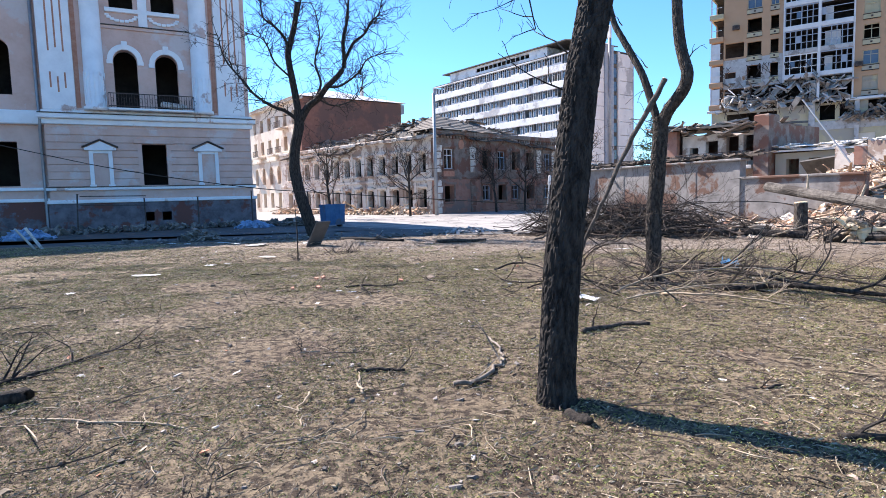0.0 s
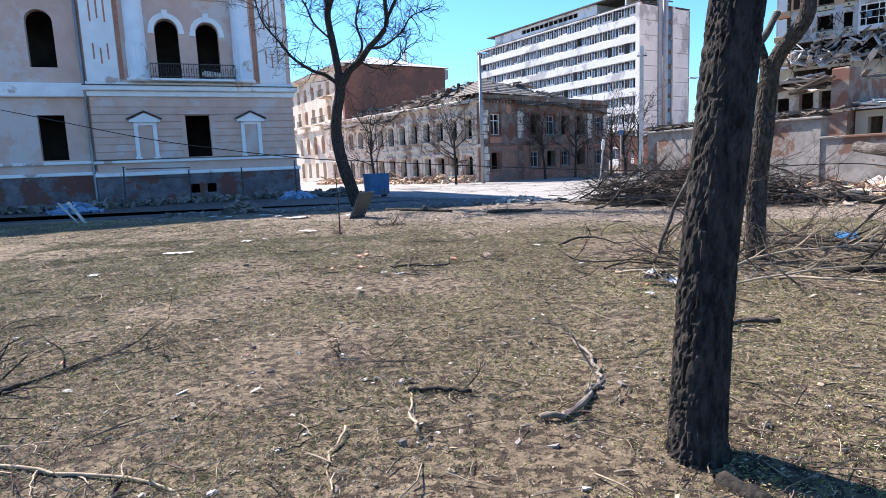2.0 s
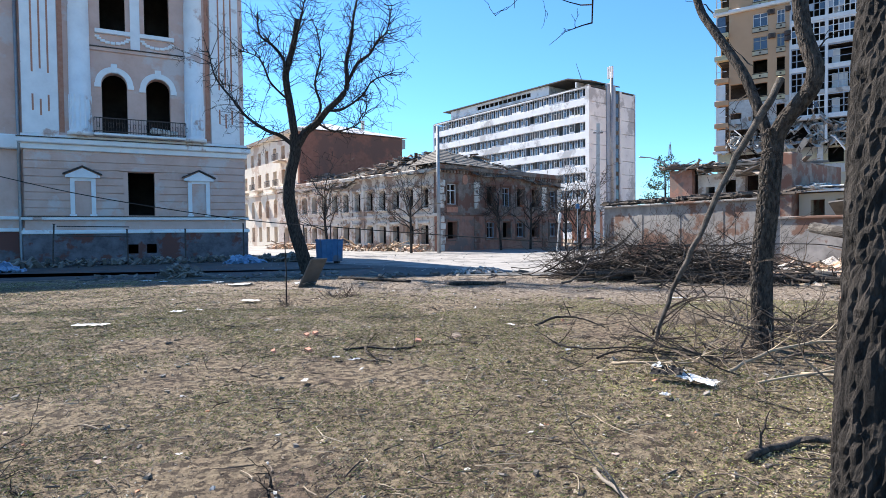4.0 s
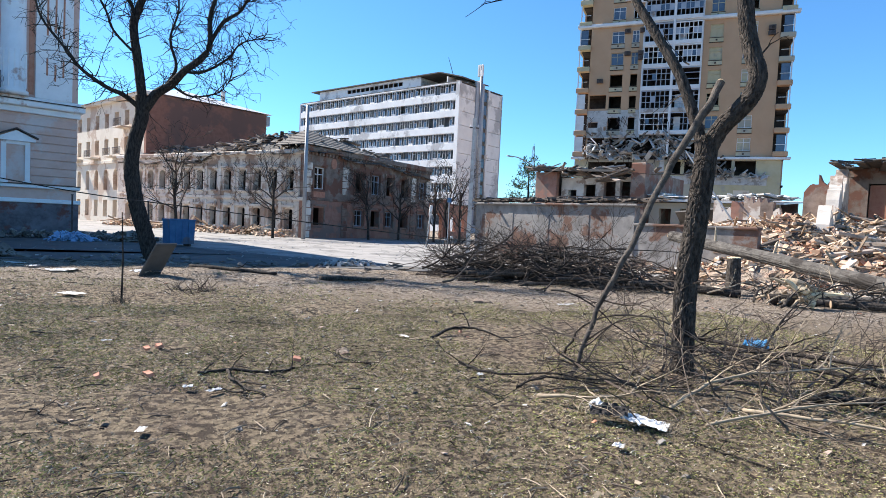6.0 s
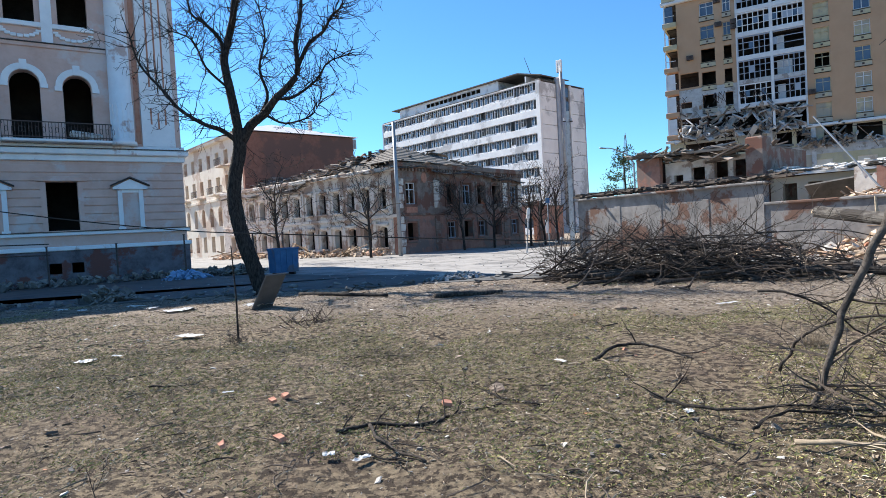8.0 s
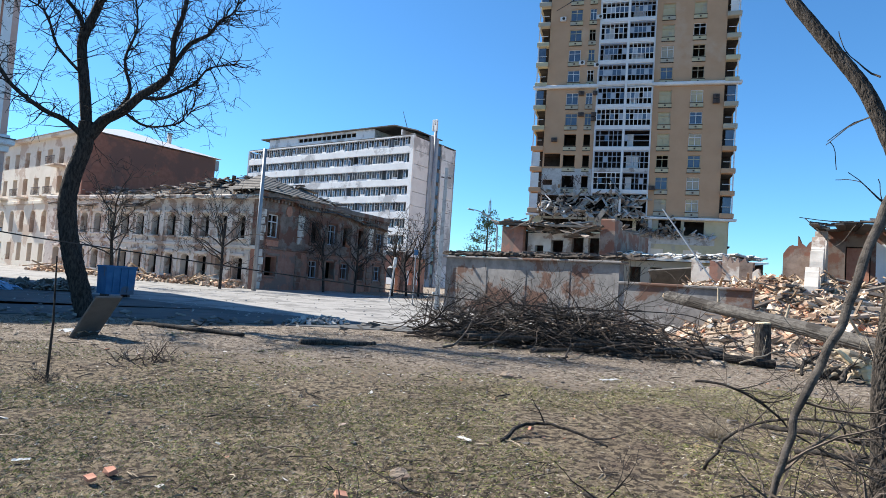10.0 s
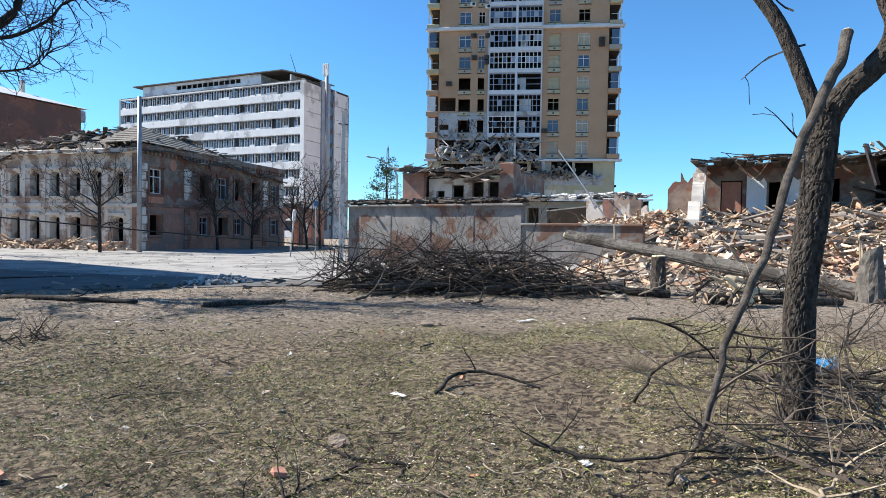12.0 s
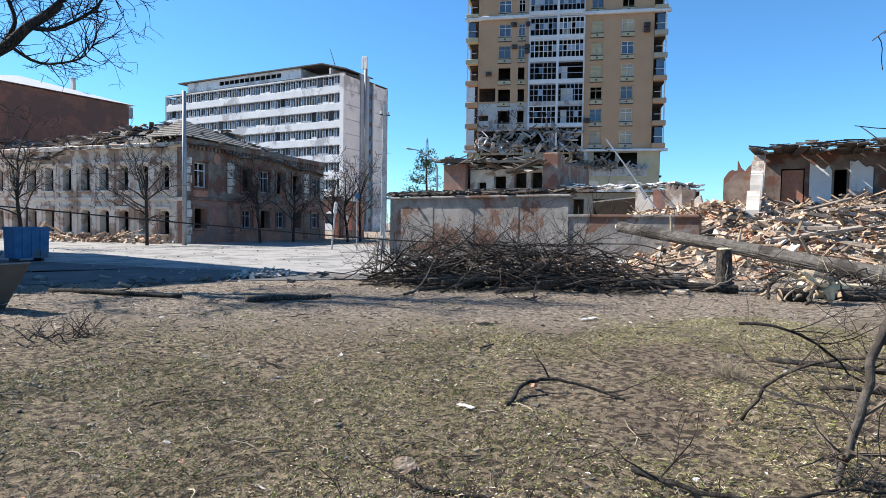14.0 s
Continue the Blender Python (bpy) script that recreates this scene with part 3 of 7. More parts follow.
def boards(n, area, length, width, zfun, tilt=18, seed=1, yawmid=None, yawspread=180):
    """Loose boards and torn sheets strewn over a surface."""
    r = random.Random(seed)
    g = Geo()
    for _ in range(n):
        x, y = r.uniform(*area[0]), r.uniform(*area[1])
        l = r.uniform(*length)
        yaw = r.uniform(0, 360) if yawmid is None else r.gauss(yawmid, yawspread)
        g.slab(pose(x, y, zfun(x, y) + r.uniform(0.0, 0.18), r.uniform(-tilt, tilt), r.uniform(-tilt, tilt), yaw), l, r.uniform(*width), r.uniform(0.025, 0.09))
    return g


def make_corner_house():
    b = thing("corner_house", site(-0.4, 58.4, 44.5, -0.2), "derelict two-storey corner house with peeling plaster", "building")
    L, D, H = 18.4, 27.0, 7.6
    hi, lo = [], []
    for x in (1.0, 6.2, 8.5, 10.7, 13.1, 16.2):
        hi.append((x, x + 1.3, 4.15, 5.95))
        lo.append((x, x + 1.25, 1.15, 2.6))
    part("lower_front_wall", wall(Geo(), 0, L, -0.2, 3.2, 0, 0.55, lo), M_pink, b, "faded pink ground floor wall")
    # the upper front takes the shaded tone
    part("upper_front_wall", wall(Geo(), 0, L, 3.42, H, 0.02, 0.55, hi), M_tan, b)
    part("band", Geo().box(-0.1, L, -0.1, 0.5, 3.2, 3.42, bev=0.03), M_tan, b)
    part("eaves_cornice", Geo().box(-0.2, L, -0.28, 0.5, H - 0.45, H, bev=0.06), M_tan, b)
    for x0 in (0.0, 4.5, 14.9, 17.6):
        for k in range(11):
            if 0.1 + 0.62 * k < 2.7 or 3.5 < 0.1 + 0.62 * k < 6.3:
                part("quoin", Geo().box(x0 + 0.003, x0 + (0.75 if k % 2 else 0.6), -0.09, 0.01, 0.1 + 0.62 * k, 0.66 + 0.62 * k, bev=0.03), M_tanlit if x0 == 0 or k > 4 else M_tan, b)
    for h in hi + lo:
        part("window_surround", Geo().box(h[0] - 0.16, h[0] - 0.01, -0.07, 0.03, h[2] - 0.1, h[3] + 0.1).box(h[1] + 0.01, h[1] + 0.16, -0.07, 0.03, h[2] - 0.1, h[3] + 0.1).box(h[0] - 0.24, h[1] + 0.24, -0.12, 0.03, h[3] + 0.11, h[3] + 0.3, bev=0.02).box(h[0] - 0.2, h[1] + 0.2, -0.12, 0.03, h[2] - 0.22, h[2] - 0.11), M_tan, b)
        if rng.random() < 0.55:
            sash(b, h[0], h[1], h[2], h[3], 0.2, material=M_bluegrey if h[0] > 5 else M_frame)
    for k in range(46):
        part("dentil", Geo().box(0.15 + 0.4 * k, 0.35 + 0.4 * k, -0.2, 0.02, H - 0.72, H - 0.46, bev=0.02), M_tan, b)
    # brick gate wall that carries the street front on
    part("gate_wall", wall(Geo(), L, 27.5, -0.2, 3.9, 0.3, 0.7, [(19.2, 21.6, -0.2, 2.9, 0.5), (23.4, 24.6, 0.9, 2.5), (25.6, 26.6, 0.9, 2.5)]), M_red, b, "orange brick gate wall")
    part("gate_coping", Geo().box(L, 27.6, 0.2, 0.8, 3.9, 4.05, bev=0.03), M_tan, b)
    part("gate_pier", Geo().box(22.0, 22.6, 0.15, 0.85, -0.2, 4.5, bev=0.04), M_tan, b)
    for x0, za, zb in ((1.0, 3.45, 4.05),):
        part("brick_panel", Geo().box(x0 - 0.05, x0 + 1.35, -0.02, 0.03, za, zb), M_red, b)
    part("hatch", Geo().prism([(3.35 + 0.35 * math.cos(k * 0.63), 6.4 + 0.45 * math.sin(k * 0.63)) for k in range(10)], -0.03, 0.03), M_red, b)
    # flank painted in the sunlit plaster tone: plane x = 0, facing -x
    hi, lo = [], []
    y = 1.3
    while y < D - 1.5:
        hi.append((-y - 0.95, -y, 3.9, 5.7, 0.3))
        lo.append((-y - 0.95, -y, 0.7, 2.4, 0.2))
        y += 1.95
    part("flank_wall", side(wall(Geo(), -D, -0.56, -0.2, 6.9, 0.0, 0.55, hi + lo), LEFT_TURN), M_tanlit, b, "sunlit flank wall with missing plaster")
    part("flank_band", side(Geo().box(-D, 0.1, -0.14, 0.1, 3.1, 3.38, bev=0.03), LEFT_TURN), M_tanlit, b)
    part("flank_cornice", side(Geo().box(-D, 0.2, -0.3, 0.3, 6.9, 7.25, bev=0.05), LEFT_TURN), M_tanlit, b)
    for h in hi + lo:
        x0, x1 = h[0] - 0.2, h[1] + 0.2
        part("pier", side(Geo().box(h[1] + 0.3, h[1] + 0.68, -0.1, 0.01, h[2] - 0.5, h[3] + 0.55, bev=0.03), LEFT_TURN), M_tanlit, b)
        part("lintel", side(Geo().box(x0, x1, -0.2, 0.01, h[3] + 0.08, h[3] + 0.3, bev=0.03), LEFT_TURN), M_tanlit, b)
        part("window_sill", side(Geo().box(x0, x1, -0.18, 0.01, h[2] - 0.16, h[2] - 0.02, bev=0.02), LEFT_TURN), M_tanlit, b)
    pieces("back_wall", M_tan, b, ((L - 0.5, L, 0.55, 14, -0.2, H), (0.55, 12, D - 0.5, D, -0.2, 6.5), (12, 12.4, 14, D, -0.2, 6.5)))
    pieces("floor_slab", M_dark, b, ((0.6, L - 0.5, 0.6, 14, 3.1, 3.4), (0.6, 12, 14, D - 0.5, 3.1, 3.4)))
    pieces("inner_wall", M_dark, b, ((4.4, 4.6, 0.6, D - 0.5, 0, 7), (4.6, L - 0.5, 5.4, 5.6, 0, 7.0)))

    # burnt hipped roof, half collapsed
    def rz(x, y):
        e = min(x, y, L - x if L - x > 0 else 0, 99) * (1.35 if x + y < 12 else 1.0)
        bump = 0.45 * noise.noise((x * 0.35, y * 0.35, 1.5)) + 0.2 * noise.noise((x * 1.1, y * 1.1, 3))
        fall = 0.6 * max(0.0, min(1.0, (y - 9) / 4)) + 0.7 * max(0.0, min(1.0, (x - 8) / 8))
        return 7.2 + min(max(e, -0.4) * 0.42, 1.9) + bump - fall
    g = Geo()
    nx, ny = 41, 45
    for j in range(ny):
        for i in range(nx):
            x, y = -0.5 + (L + 0.7) * i / (nx - 1), -0.5 + (D + 0.3) * j / (ny - 1)
            g.v.append((x, y, rz(x, y)))
    for j in range(ny - 1):
        for i in range(nx - 1):
            x, y = L * i / nx, D * j / ny
            if x > 12 and y > 14:
                continue
            if noise.noise((x * 0.5, y * 0.5, 8)) > 0.33:
                continue
            g.f.append((j * nx + i, j * nx + i + 1, (j + 1) * nx + i + 1, (j + 1) * nx + i))
    part("roof_deck", g, M_roofdark, b, "burnt and sagging roof")
    for name, ring in (("slate_course", [(-0.45, -0.5, 7.62), (8.2, -0.5, 7.6), (3.0, 3.0, 9.45)]), ("slate_course", [(-0.5, -0.45, 7.62), (3.0, 3.0, 9.45), (-0.5, 3.2, 7.6)])):
        for k in range(9):
            g = Geo()
            f0, f1 = k / 9, (k + 1) / 9 + 0.012
            a, c, e = (Vector(q) for q in ring)
            q = [a.lerp(e, f0), c.lerp(e, f0), c.lerp(e, min(f1, 1)), a.lerp(e, min(f1, 1))] if ring[1][0] > 5 else [a.lerp(c, f0), e.lerp(c, f0), e.lerp(c, min(f1, 1)), a.lerp(c, min(f1, 1))]
            up = Vector((0, 0, 0.05))
            g.poly([q[0] + up, q[1] + up, q[2], q[3], q[0], q[1], q[2] - up, q[3] - up], [(0, 1, 2, 3), (7, 6, 5, 4), (0, 4, 5, 1), (1, 5, 6, 2), (2, 6, 7, 3), (3, 7, 4, 0)])
            part(name, g, M_debris, b)
    stuff(part("roof_scrap", boards(620, ((0.0, L), (-0.4, 13)), (0.6, 2.4), (0.08, 0.4), rz, 14, 3, 0, 50), M_board, b, "loose roof boards and torn sheets"))
    stuff(part("roof_scrap", boards(480, ((-0.6, 9), (8, D)), (0.6, 2.4), (0.08, 0.45), rz, 14, 5, 90, 50), M_board, b, "loose roof boards and torn sheets"))
    stuff(part("fallen_timber", boards(26, ((-3.2, -0.6), (4, 24)), (1.2, 3.6), (0.12, 0.25), lambda x, y: 0.5, 30, 9), M_plank, b, "beams fallen against the wall"))
    g = Geo()
    r = random.Random(4)
    for _ in range(420):
        x, y = -abs(r.gauss(0, 1.1)) - 0.1, r.uniform(0.5, D)
        s = r.uniform(0.08, 0.4)
        g.slab(pose(x, y, 0.12 + max(0, 0.5 + x * 0.3) * r.random(), r.uniform(0, 90), r.uniform(0, 90), r.uniform(0, 90)), s, s * r.uniform(0.5, 1), s * 0.6)
    stuff(part("rubble", g, M_rub, b, "fallen plaster and brick"))


make_corner_house()


# ---- the brick apartment block ----
def make_brick_block():
    b = thing("apartment_block", site(-17.4, 78.6, 53, -0.5), "four-storey block with brick gable and cream front", "building")
    L, D, H = 14.6, 34.0, 14.6
    part("gable_wall", Geo().box(0.0, L, 0, 0.5, -0.3, H), M_brick, b, "brown brick end wall")
    holes = []
    for k in range(11):
        y = 1.6 + 2.9 * k
        for z0, z1, r in ((1.0, 3.0, 0), (4.2, 6.6, 0.5), (8.4, 10.2, 0), (11.5, 13.2, 0)):
            holes.append((-y - 1.2, -y, z0, z1, r))
    part("front_wall", side(wall(Geo(), -D, -0.5, -0.3, H - 0.3, 0, 0.5, holes), LEFT_TURN), M_cream, b, "cream plastered front with dark windows")
    part("front_band", side(Geo().box(-D, 0.05, -0.15, 0.1, 7.3, 7.65, bev=0.03), LEFT_TURN), M_cream, b)
    part("front_cornice", side(Geo().box(-D, 0.3, -0.55, 0.3, H - 0.3, H + 0.1, bev=0.06), LEFT_TURN), M_cream, b)
    for k in (1, 2, 4, 6):
        for z in ((7.9, 11.1) if k % 2 else (7.9,)):
            y = 1.6 + 2.9 * k
            t = part("balcony", side(Geo().box(-y - 1.7, -y + 0.5, -1.1, 0.0, z, z + 0.16, bev=0.02), LEFT_TURN), M_cream, b, "small balcony with rail")
            g = Geo().box(-y - 1.7, -y + 0.5, -1.1, -1.05, z + 0.95, z + 1.0)
            for i in range(12):
                g.box(-y - 1.68 + 0.19 * i, -y - 1.65 + 0.19 * i, -1.09, -1.06, z + 0.16, z + 0.95)
            part("railing", side(g, LEFT_TURN), M_iron, t)
    pieces("back_wall", M_cream, b, ((L - 0.4, L, 0.5, D, -0.3, H), (0.5, L - 0.4, D - 0.4, D, -0.3, H)))
    pieces("floor_slab", M_dark, b, [(0.55, L - 0.4, 0.55, D - 0.4, z, z + 0.3) for z in (3.6, 7.4, 11.0)])
    pieces("inner_wall", M_dark, b, ((3.5, 3.8, 0.55, D - 0.4, 0, H - 0.3),))
    g = Geo()
    e = 0.7
    g.poly([(-e, -e * 0.4, H + 0.1), (L + e, -e * 0.4, H + 0.1), (L + e, D, H + 0.1), (-e, D, H + 0.1), (L * 0.45, L * 0.42, H + 2.2), (L * 0.55, D - 6, H + 2.2)],
           [(0, 1, 4), (1, 2, 5, 4), (2, 3, 5), (3, 0, 4, 5), (3, 2, 1, 0)])
    part("roof", g, M_roofsheet, b, "bright sheet metal hip roof")
    for x, y in ((10.8, 4.0),):
        t = part("chimney", Geo().box(x, x + 0.35, y, y + 0.4, H + 0.5, H + 2.6, bev=0.03), M_conc2, b)
        part("chimney_cap", Geo().box(x - 0.06, x + 0.41, y - 0.06, y + 0.46, H + 2.6, H + 2.7), M_zinc, t)
    part("gutter_end", Geo().box(L, L + 0.9, 0.6, 1.6, H - 1.2, H + 0.0), M_zinc, b)


make_brick_block()


# ---- the white office slab ----
def make_office():
    b = thing("office_slab", site(27.7, 123.4, 142, -0.5), "white office slab with rows of broken ribbon windows", "building")
    W, D, H, P = 50.2, 15.0, 30.1, 3.27
    rows = 9
    gw = Geo()
    for z0, z1 in ((0, 1.9),):
        gw.box(0, 0.05, 0, 0.07, z0, z1).box(1.25, 1.3, 0, 0.07, z0, z1).box(0.05, 1.25, 0, 0.07, z0, z0 + 0.07).box(0.05, 1.25, 0, 0.07, z1 - 0.07, z1).box(0.62, 0.68, 0, 0.07, 0.07, z1 - 0.07).box(0.05, 0.62, 0, 0.07, 1.3, 1.36)
    wm = gw.mesh("window")
    wm.materials.append(M_frame)
    pm = Geo().box(0.05, 0.62, 0.02, 0.05, 0.07, 1.3).mesh("pane")
    pm.materials.append(M_glass)
    for k in range(rows):
        zt = H - 0.25 - P * k
        part("parapet_band", Geo().box(-W, -0.9, 0, 0.3, zt - P, zt - 1.95, bev=0.02), M_conc, b)
        if k < 7:
            for i in range(36):
                x = -W + 0.3 + 1.36 * i
                if rng.random() < 0.94:
                    w = part("window", wm, None, b, m=pose(x, 0.16, zt - 1.92))
                    if rng.random() < 0.75:
                        part("pane", pm, None, w)
                part("sill_panel", Geo().box(x + 0.02, x + 1.3, 0.1, 0.15, zt - 1.95, zt - rng.choice((1.5, 1.62, 1.78))), M_bluegrey if rng.random() < 0.6 else M_conc, b) if rng.random() < 0.8 else None
                if i % 4 == 0:
                    part("pier", Geo().box(x - 0.16, x - 0.02, 0.06, 0.4, zt - 1.95, zt), M_bluegrey, b)
    part("top_band", Geo().box(-W, -0.9, 0, 0.3, H - 0.25, H, bev=0.02), M_conc, b)
    part("corner_pier", Geo().box(-0.9, 0, 0, 0.6, -0.3, H + 0.2, bev=0.03), M_conc, b)
    part("end_pier", Geo().box(-W - 0.5, -W, 0, 0.6, -0.3, H), M_bluegrey, b)
    pieces("floor_slab", M_ash, b, [(-W, -0.9, 0.31, 3.2, H - 0.25 - P * k - P + 1.0, H - 0.25 - P * k - P + 1.25) for k in range(rows + 1)])
    pieces("inner_wall", M_bluegrey, b, [(-W, -0.9, 3.2, 3.4, 0, H)] + [(-W + 4 * i, -W + 4 * i + 0.15, 0.5, 3.2, 0, H - 0.3) for i in range(13)])
    # flank with panel joints
    for k in range(11):
        z = -0.3 + 2.75 * k
        part("panel", Geo().box(-0.3, 0, 0.62, 5.2, z, z + 2.68, bev=0.04), M_conc, b)
        part("panel", Geo().box(-0.3, 0, 10.4, D, z, z + 2.68, bev=0.04), M_conc, b)
        part("stair_pane", Geo().box(-0.25, -0.15, 8.2, 9.6, z + 0.5, z + 2.4), M_glass, b)
    part("flank_core", Geo().box(-0.5, -0.31, 0.6, D, -0.3, H), M_roofdark, b)
    part("flank_strip", Geo().box(-0.3, 0.25, 5.3, 8.0, -0.3, H + 1.0, bev=0.03), M_bluegrey, b)
    part("flank_strip", Geo().box(-0.3, 0.1, 9.7, 10.3, -0.3, H), M_conc, b)
    part("back_wall", Geo().box(-W, 0, D - 0.4, D, -0.3, H), M_conc, b)
    part("roof_slab", Geo().box(-W, 0, 0.0, D, H, H + 0.15), M_roofdark, b)
    # attic storey under a tilted canopy
    part("attic_wall", wall(Geo(), -45, -12, H + 0.15, H + 2.6, 1.5, 1.9, [(-35, -17, H + 1.2, H + 2.1)]), M_conc, b)
    for i in range(12):
        part("attic_mullion", Geo().box(-35 + 1.5 * i, -34.85 + 1.5 * i, 1.6, 1.75, H + 1.2, H + 2.1), M_frame, b)
    part("attic_room", Geo().box(-45, -1, 8, 8.3, H + 0.15, H + 1.9).box(-12, -11.7, 1.5, 8, H + 0.15, H + 2.4).box(-4.2, -3.9, 1.0, 8, H + 0.15, H + 1.6).box(-45, -44.7, 1.9, 8, H + 0.15, H + 2.3), M_conc, b)
    g = Geo().poly([(-47.5, 0.9, H + 2.9), (-6, 0.9, H + 2.75), (-0.2, 0.9, H + 1.2), (-0.2, 10, H + 1.2), (-6, 10, H + 2.75), (-47.5, 10, H + 2.9)], [(0, 1, 4, 5), (1, 2, 3, 4)])
    g.poly([(p[0], p[1], p[2] - 0.22) for p in g.v[:6]], [(5, 4, 1, 0), (4, 3, 2, 1)])
    for a, c in ((0, 1), (1, 2), (2, 3), (3, 4), (4, 5), (5, 0)):
        g.f.append((a, c, c + 6, a + 6))
    part("canopy", g, M_roofdark, b, "dark tilted canopy roof")
    part("flue", Geo().tube([(0.35, 6.6, 2), (0.35, 6.6, H + 3.6)], [0.34, 0.34], 10), M_zinc, b, "tall metal flue", True)
    g = Geo()
    for k in range(3):
        g.box(-0.4 + 0.45 * k, -0.1 + 0.45 * k, 6.2, 6.6, H + 2.2, H + 4.6, bev=0.05)
    part("antenna", g, M_towwhite, b, "white antenna panels")
    part("mast", Geo().tube([(-6.5, 6, H + 2.8), (-8.2, 6, H + 7.2)], [0.09, 0.04], 5), M_iron, b)


make_office()


# ---- the brown apartment tower ----
def make_tower():
    b = thing("apartment_tower", site(38.4, 92.6, 124.7, -0.6), "tall ochre apartment tower with shelled lower floors", "building")
    P, Z0, TOP = 3.13, 32.2, 16
    cen = [Z0 - 1.7 - P * k for k in range(6)] + [Z0 + 1.75 + P * k for k in range(8)]
    cols = ((4.7, 6.45), (7.55, 8.5), (17.85, 19.5), (22.05, 23.7))
    holes = []
    rr = random.Random(12)
    for c in cen:
        for xa, xb in cols:
            holes.append((xa, xb, c - 0.9, c + 0.85))
    blast = (1.9, 13.3, 13.1, 15.9)
    holes = [h for h in holes if not (h[1] > blast[0] and h[0] < blast[1] and h[2] < blast[3])] + [blast]
    holes += [(1.9, 4.3, 20.2, 22.2), (1.9, 3.3, 17.4, 18.2), (14, 16.6, 13.3, 15.9)]
    low = [h for h in holes if h[2] < 31]
    part("lower_wall", wall(Geo(), 1.7, 9.2, 13.1, Z0 - 0.2, 0, 0.4, low).box(16.9, 17.0, 0, 0.4, 13.1, Z0 - 0.2), M_tower, b, "ochre facade below the ledge")
    part("lower_wall", wall(Geo(), 17.0, 26.4, 13.1, Z0 - 0.2, 0, 0.4, low), M_tower, b, "ochre facade below the ledge")
    up = [h for h in holes if h[2] > 31]
    part("upper_wall", wall(Geo(), 1.7, 9.2, Z0 + 0.3, Z0 + 25.4, 0, 0.4, up), M_tower, b)
    part("upper_wall", wall(Geo(), 17.0, 26.4, Z0 + 0.3, Z0 + 25.4, 0, 0.4, up), M_tower, b)
    part("blasted_plaster", wall(Geo(), 1.7, 9.0, 15.9, 19.9, -0.05, 0.0, [h for h in holes if h[2] > 15]), M_ash, b, "grey blast-scarred plaster")
    part("ledge", Geo().box(-0.3, 28.6, -0.5, 0.3, Z0 - 0.2, Z0 + 0.3, bev=0.08), M_towwhite, b, "off-white string ledge")
    pieces("cornice", M_towwhite, b, ((16.2, 28.6, -0.45, 0.3, 12.75, 13.1), (-0.3, 1.7, -0.45, 0.3, 12.75, 13.1)), bev=0.06)
    # windows and the small panels beneath
    for xa, xb in cols:
        for i, c in enumerate(cen):
            h = (xa, xb, c - 0.9, c + 0.85)
            if h not in holes:
                continue
            far = xa > 17
            if far or c > 26:
                w = sash(b, xa, xb, h[2], h[3], 0.12, material=M_frame if rr.random() < (0.25 if far else 0.5) else M_towlow)
                u = rr.random()
                if far and u < 0.55:
                    part("board", Geo().box(xa + 0.07, xb - 0.07, 0.21, 0.25, h[2] + 0.07, h[3] - 0.07), M_towlow, w, "pale window board")
                elif u < 0.85:
                    part("pane", Geo().box(xa + 0.07, xb - 0.07, 0.16, 0.18, h[2] + 0.07, h[3] - 0.07), M_glass, w)
            t = part("panel", Geo().box(xa - 0.05, xb + 0.05, -0.1, 0.02, c - 1.62, c - 1.06, bev=0.03), M_towlow, b)
            part("panel_boss", Geo().box((xa + xb) / 2 - 0.12, (xa + xb) / 2 + 0.12, -0.16, -0.09, c - 1.45, c - 1.22, bev=0.03), M_iron, t)
            part("panel_rim", Geo().box(xa - 0.08, xb + 0.08, -0.13, 0.0, c - 1.06, c - 0.99).box(xa - 0.08, xb + 0.08, -0.13, 0.0, c - 1.69, c - 1.62), M_dark, t)
    # glazed loggias in two bays
    for xa, xb in ((9.3, 13.05), (13.35, 16.8)):
        for c in cen:
            if c < 15.5:
                continue
            hurt = c < 26
            t = part("loggia", Geo().box(xa, xb, -0.7, 0.3, c - 1.75, c - 1.15, bev=0.04), M_towwhite if c > 24 or rr.random() < 0.7 else M_ash, b, "glazed loggia with white frames")
            g = Geo()
            n = 6
            for k in range(n + 1):
                x = xa + (xb - xa) * k / n
                if hurt and rr.random() < 0.25:
                    continue
                g.box(x - 0.05, x + 0.05, -0.62, -0.54, c - 1.15, c + 1.3)
            g.box(xa, xb, -0.62, -0.54, c + 0.5, c + 0.58).box(xa, xb, -0.64, -0.52, c + 1.22, c + 1.36).box(xa, xb, -0.62, -0.54, c - 0.35, c - 0.28)
            part("frames", g, M_bluegrey if rr.random() < 0.4 else M_frame, t)
            for k in range(n):
                if rr.random() < (0.25 if hurt else 0.75):
                    x = xa + (xb - xa) * k / n
                    part("pane", Geo().box(x + 0.05, x + (xb - xa) / n - 0.05, -0.6, -0.57, c - 0.28, c + 0.5), M_glass if rr.random() < 0.6 else M_bluegrey, t)
            part("curtain", Geo().box(xa + 0.4, xa + rr.uniform(1.0, 2.2), 0.5, 0.55, c - 1.1, c + 0.9), M_towwhite, t) if rr.random() < 0.5 else None
    part("bay_pier", Geo().box(13.05, 13.35, -0.75, 0.3, 13.1, Z0 + 25), M_towwhite, b)
    part("bay_pier", Geo().box(9.05, 9.3, -0.2, 0.3, 15.9, Z0 + 25), M_towwhite, b)
    part("bay_pier", Geo().box(16.8, 17.0, -0.2, 0.3, 13.1, Z0 + 25), M_towwhite, b)
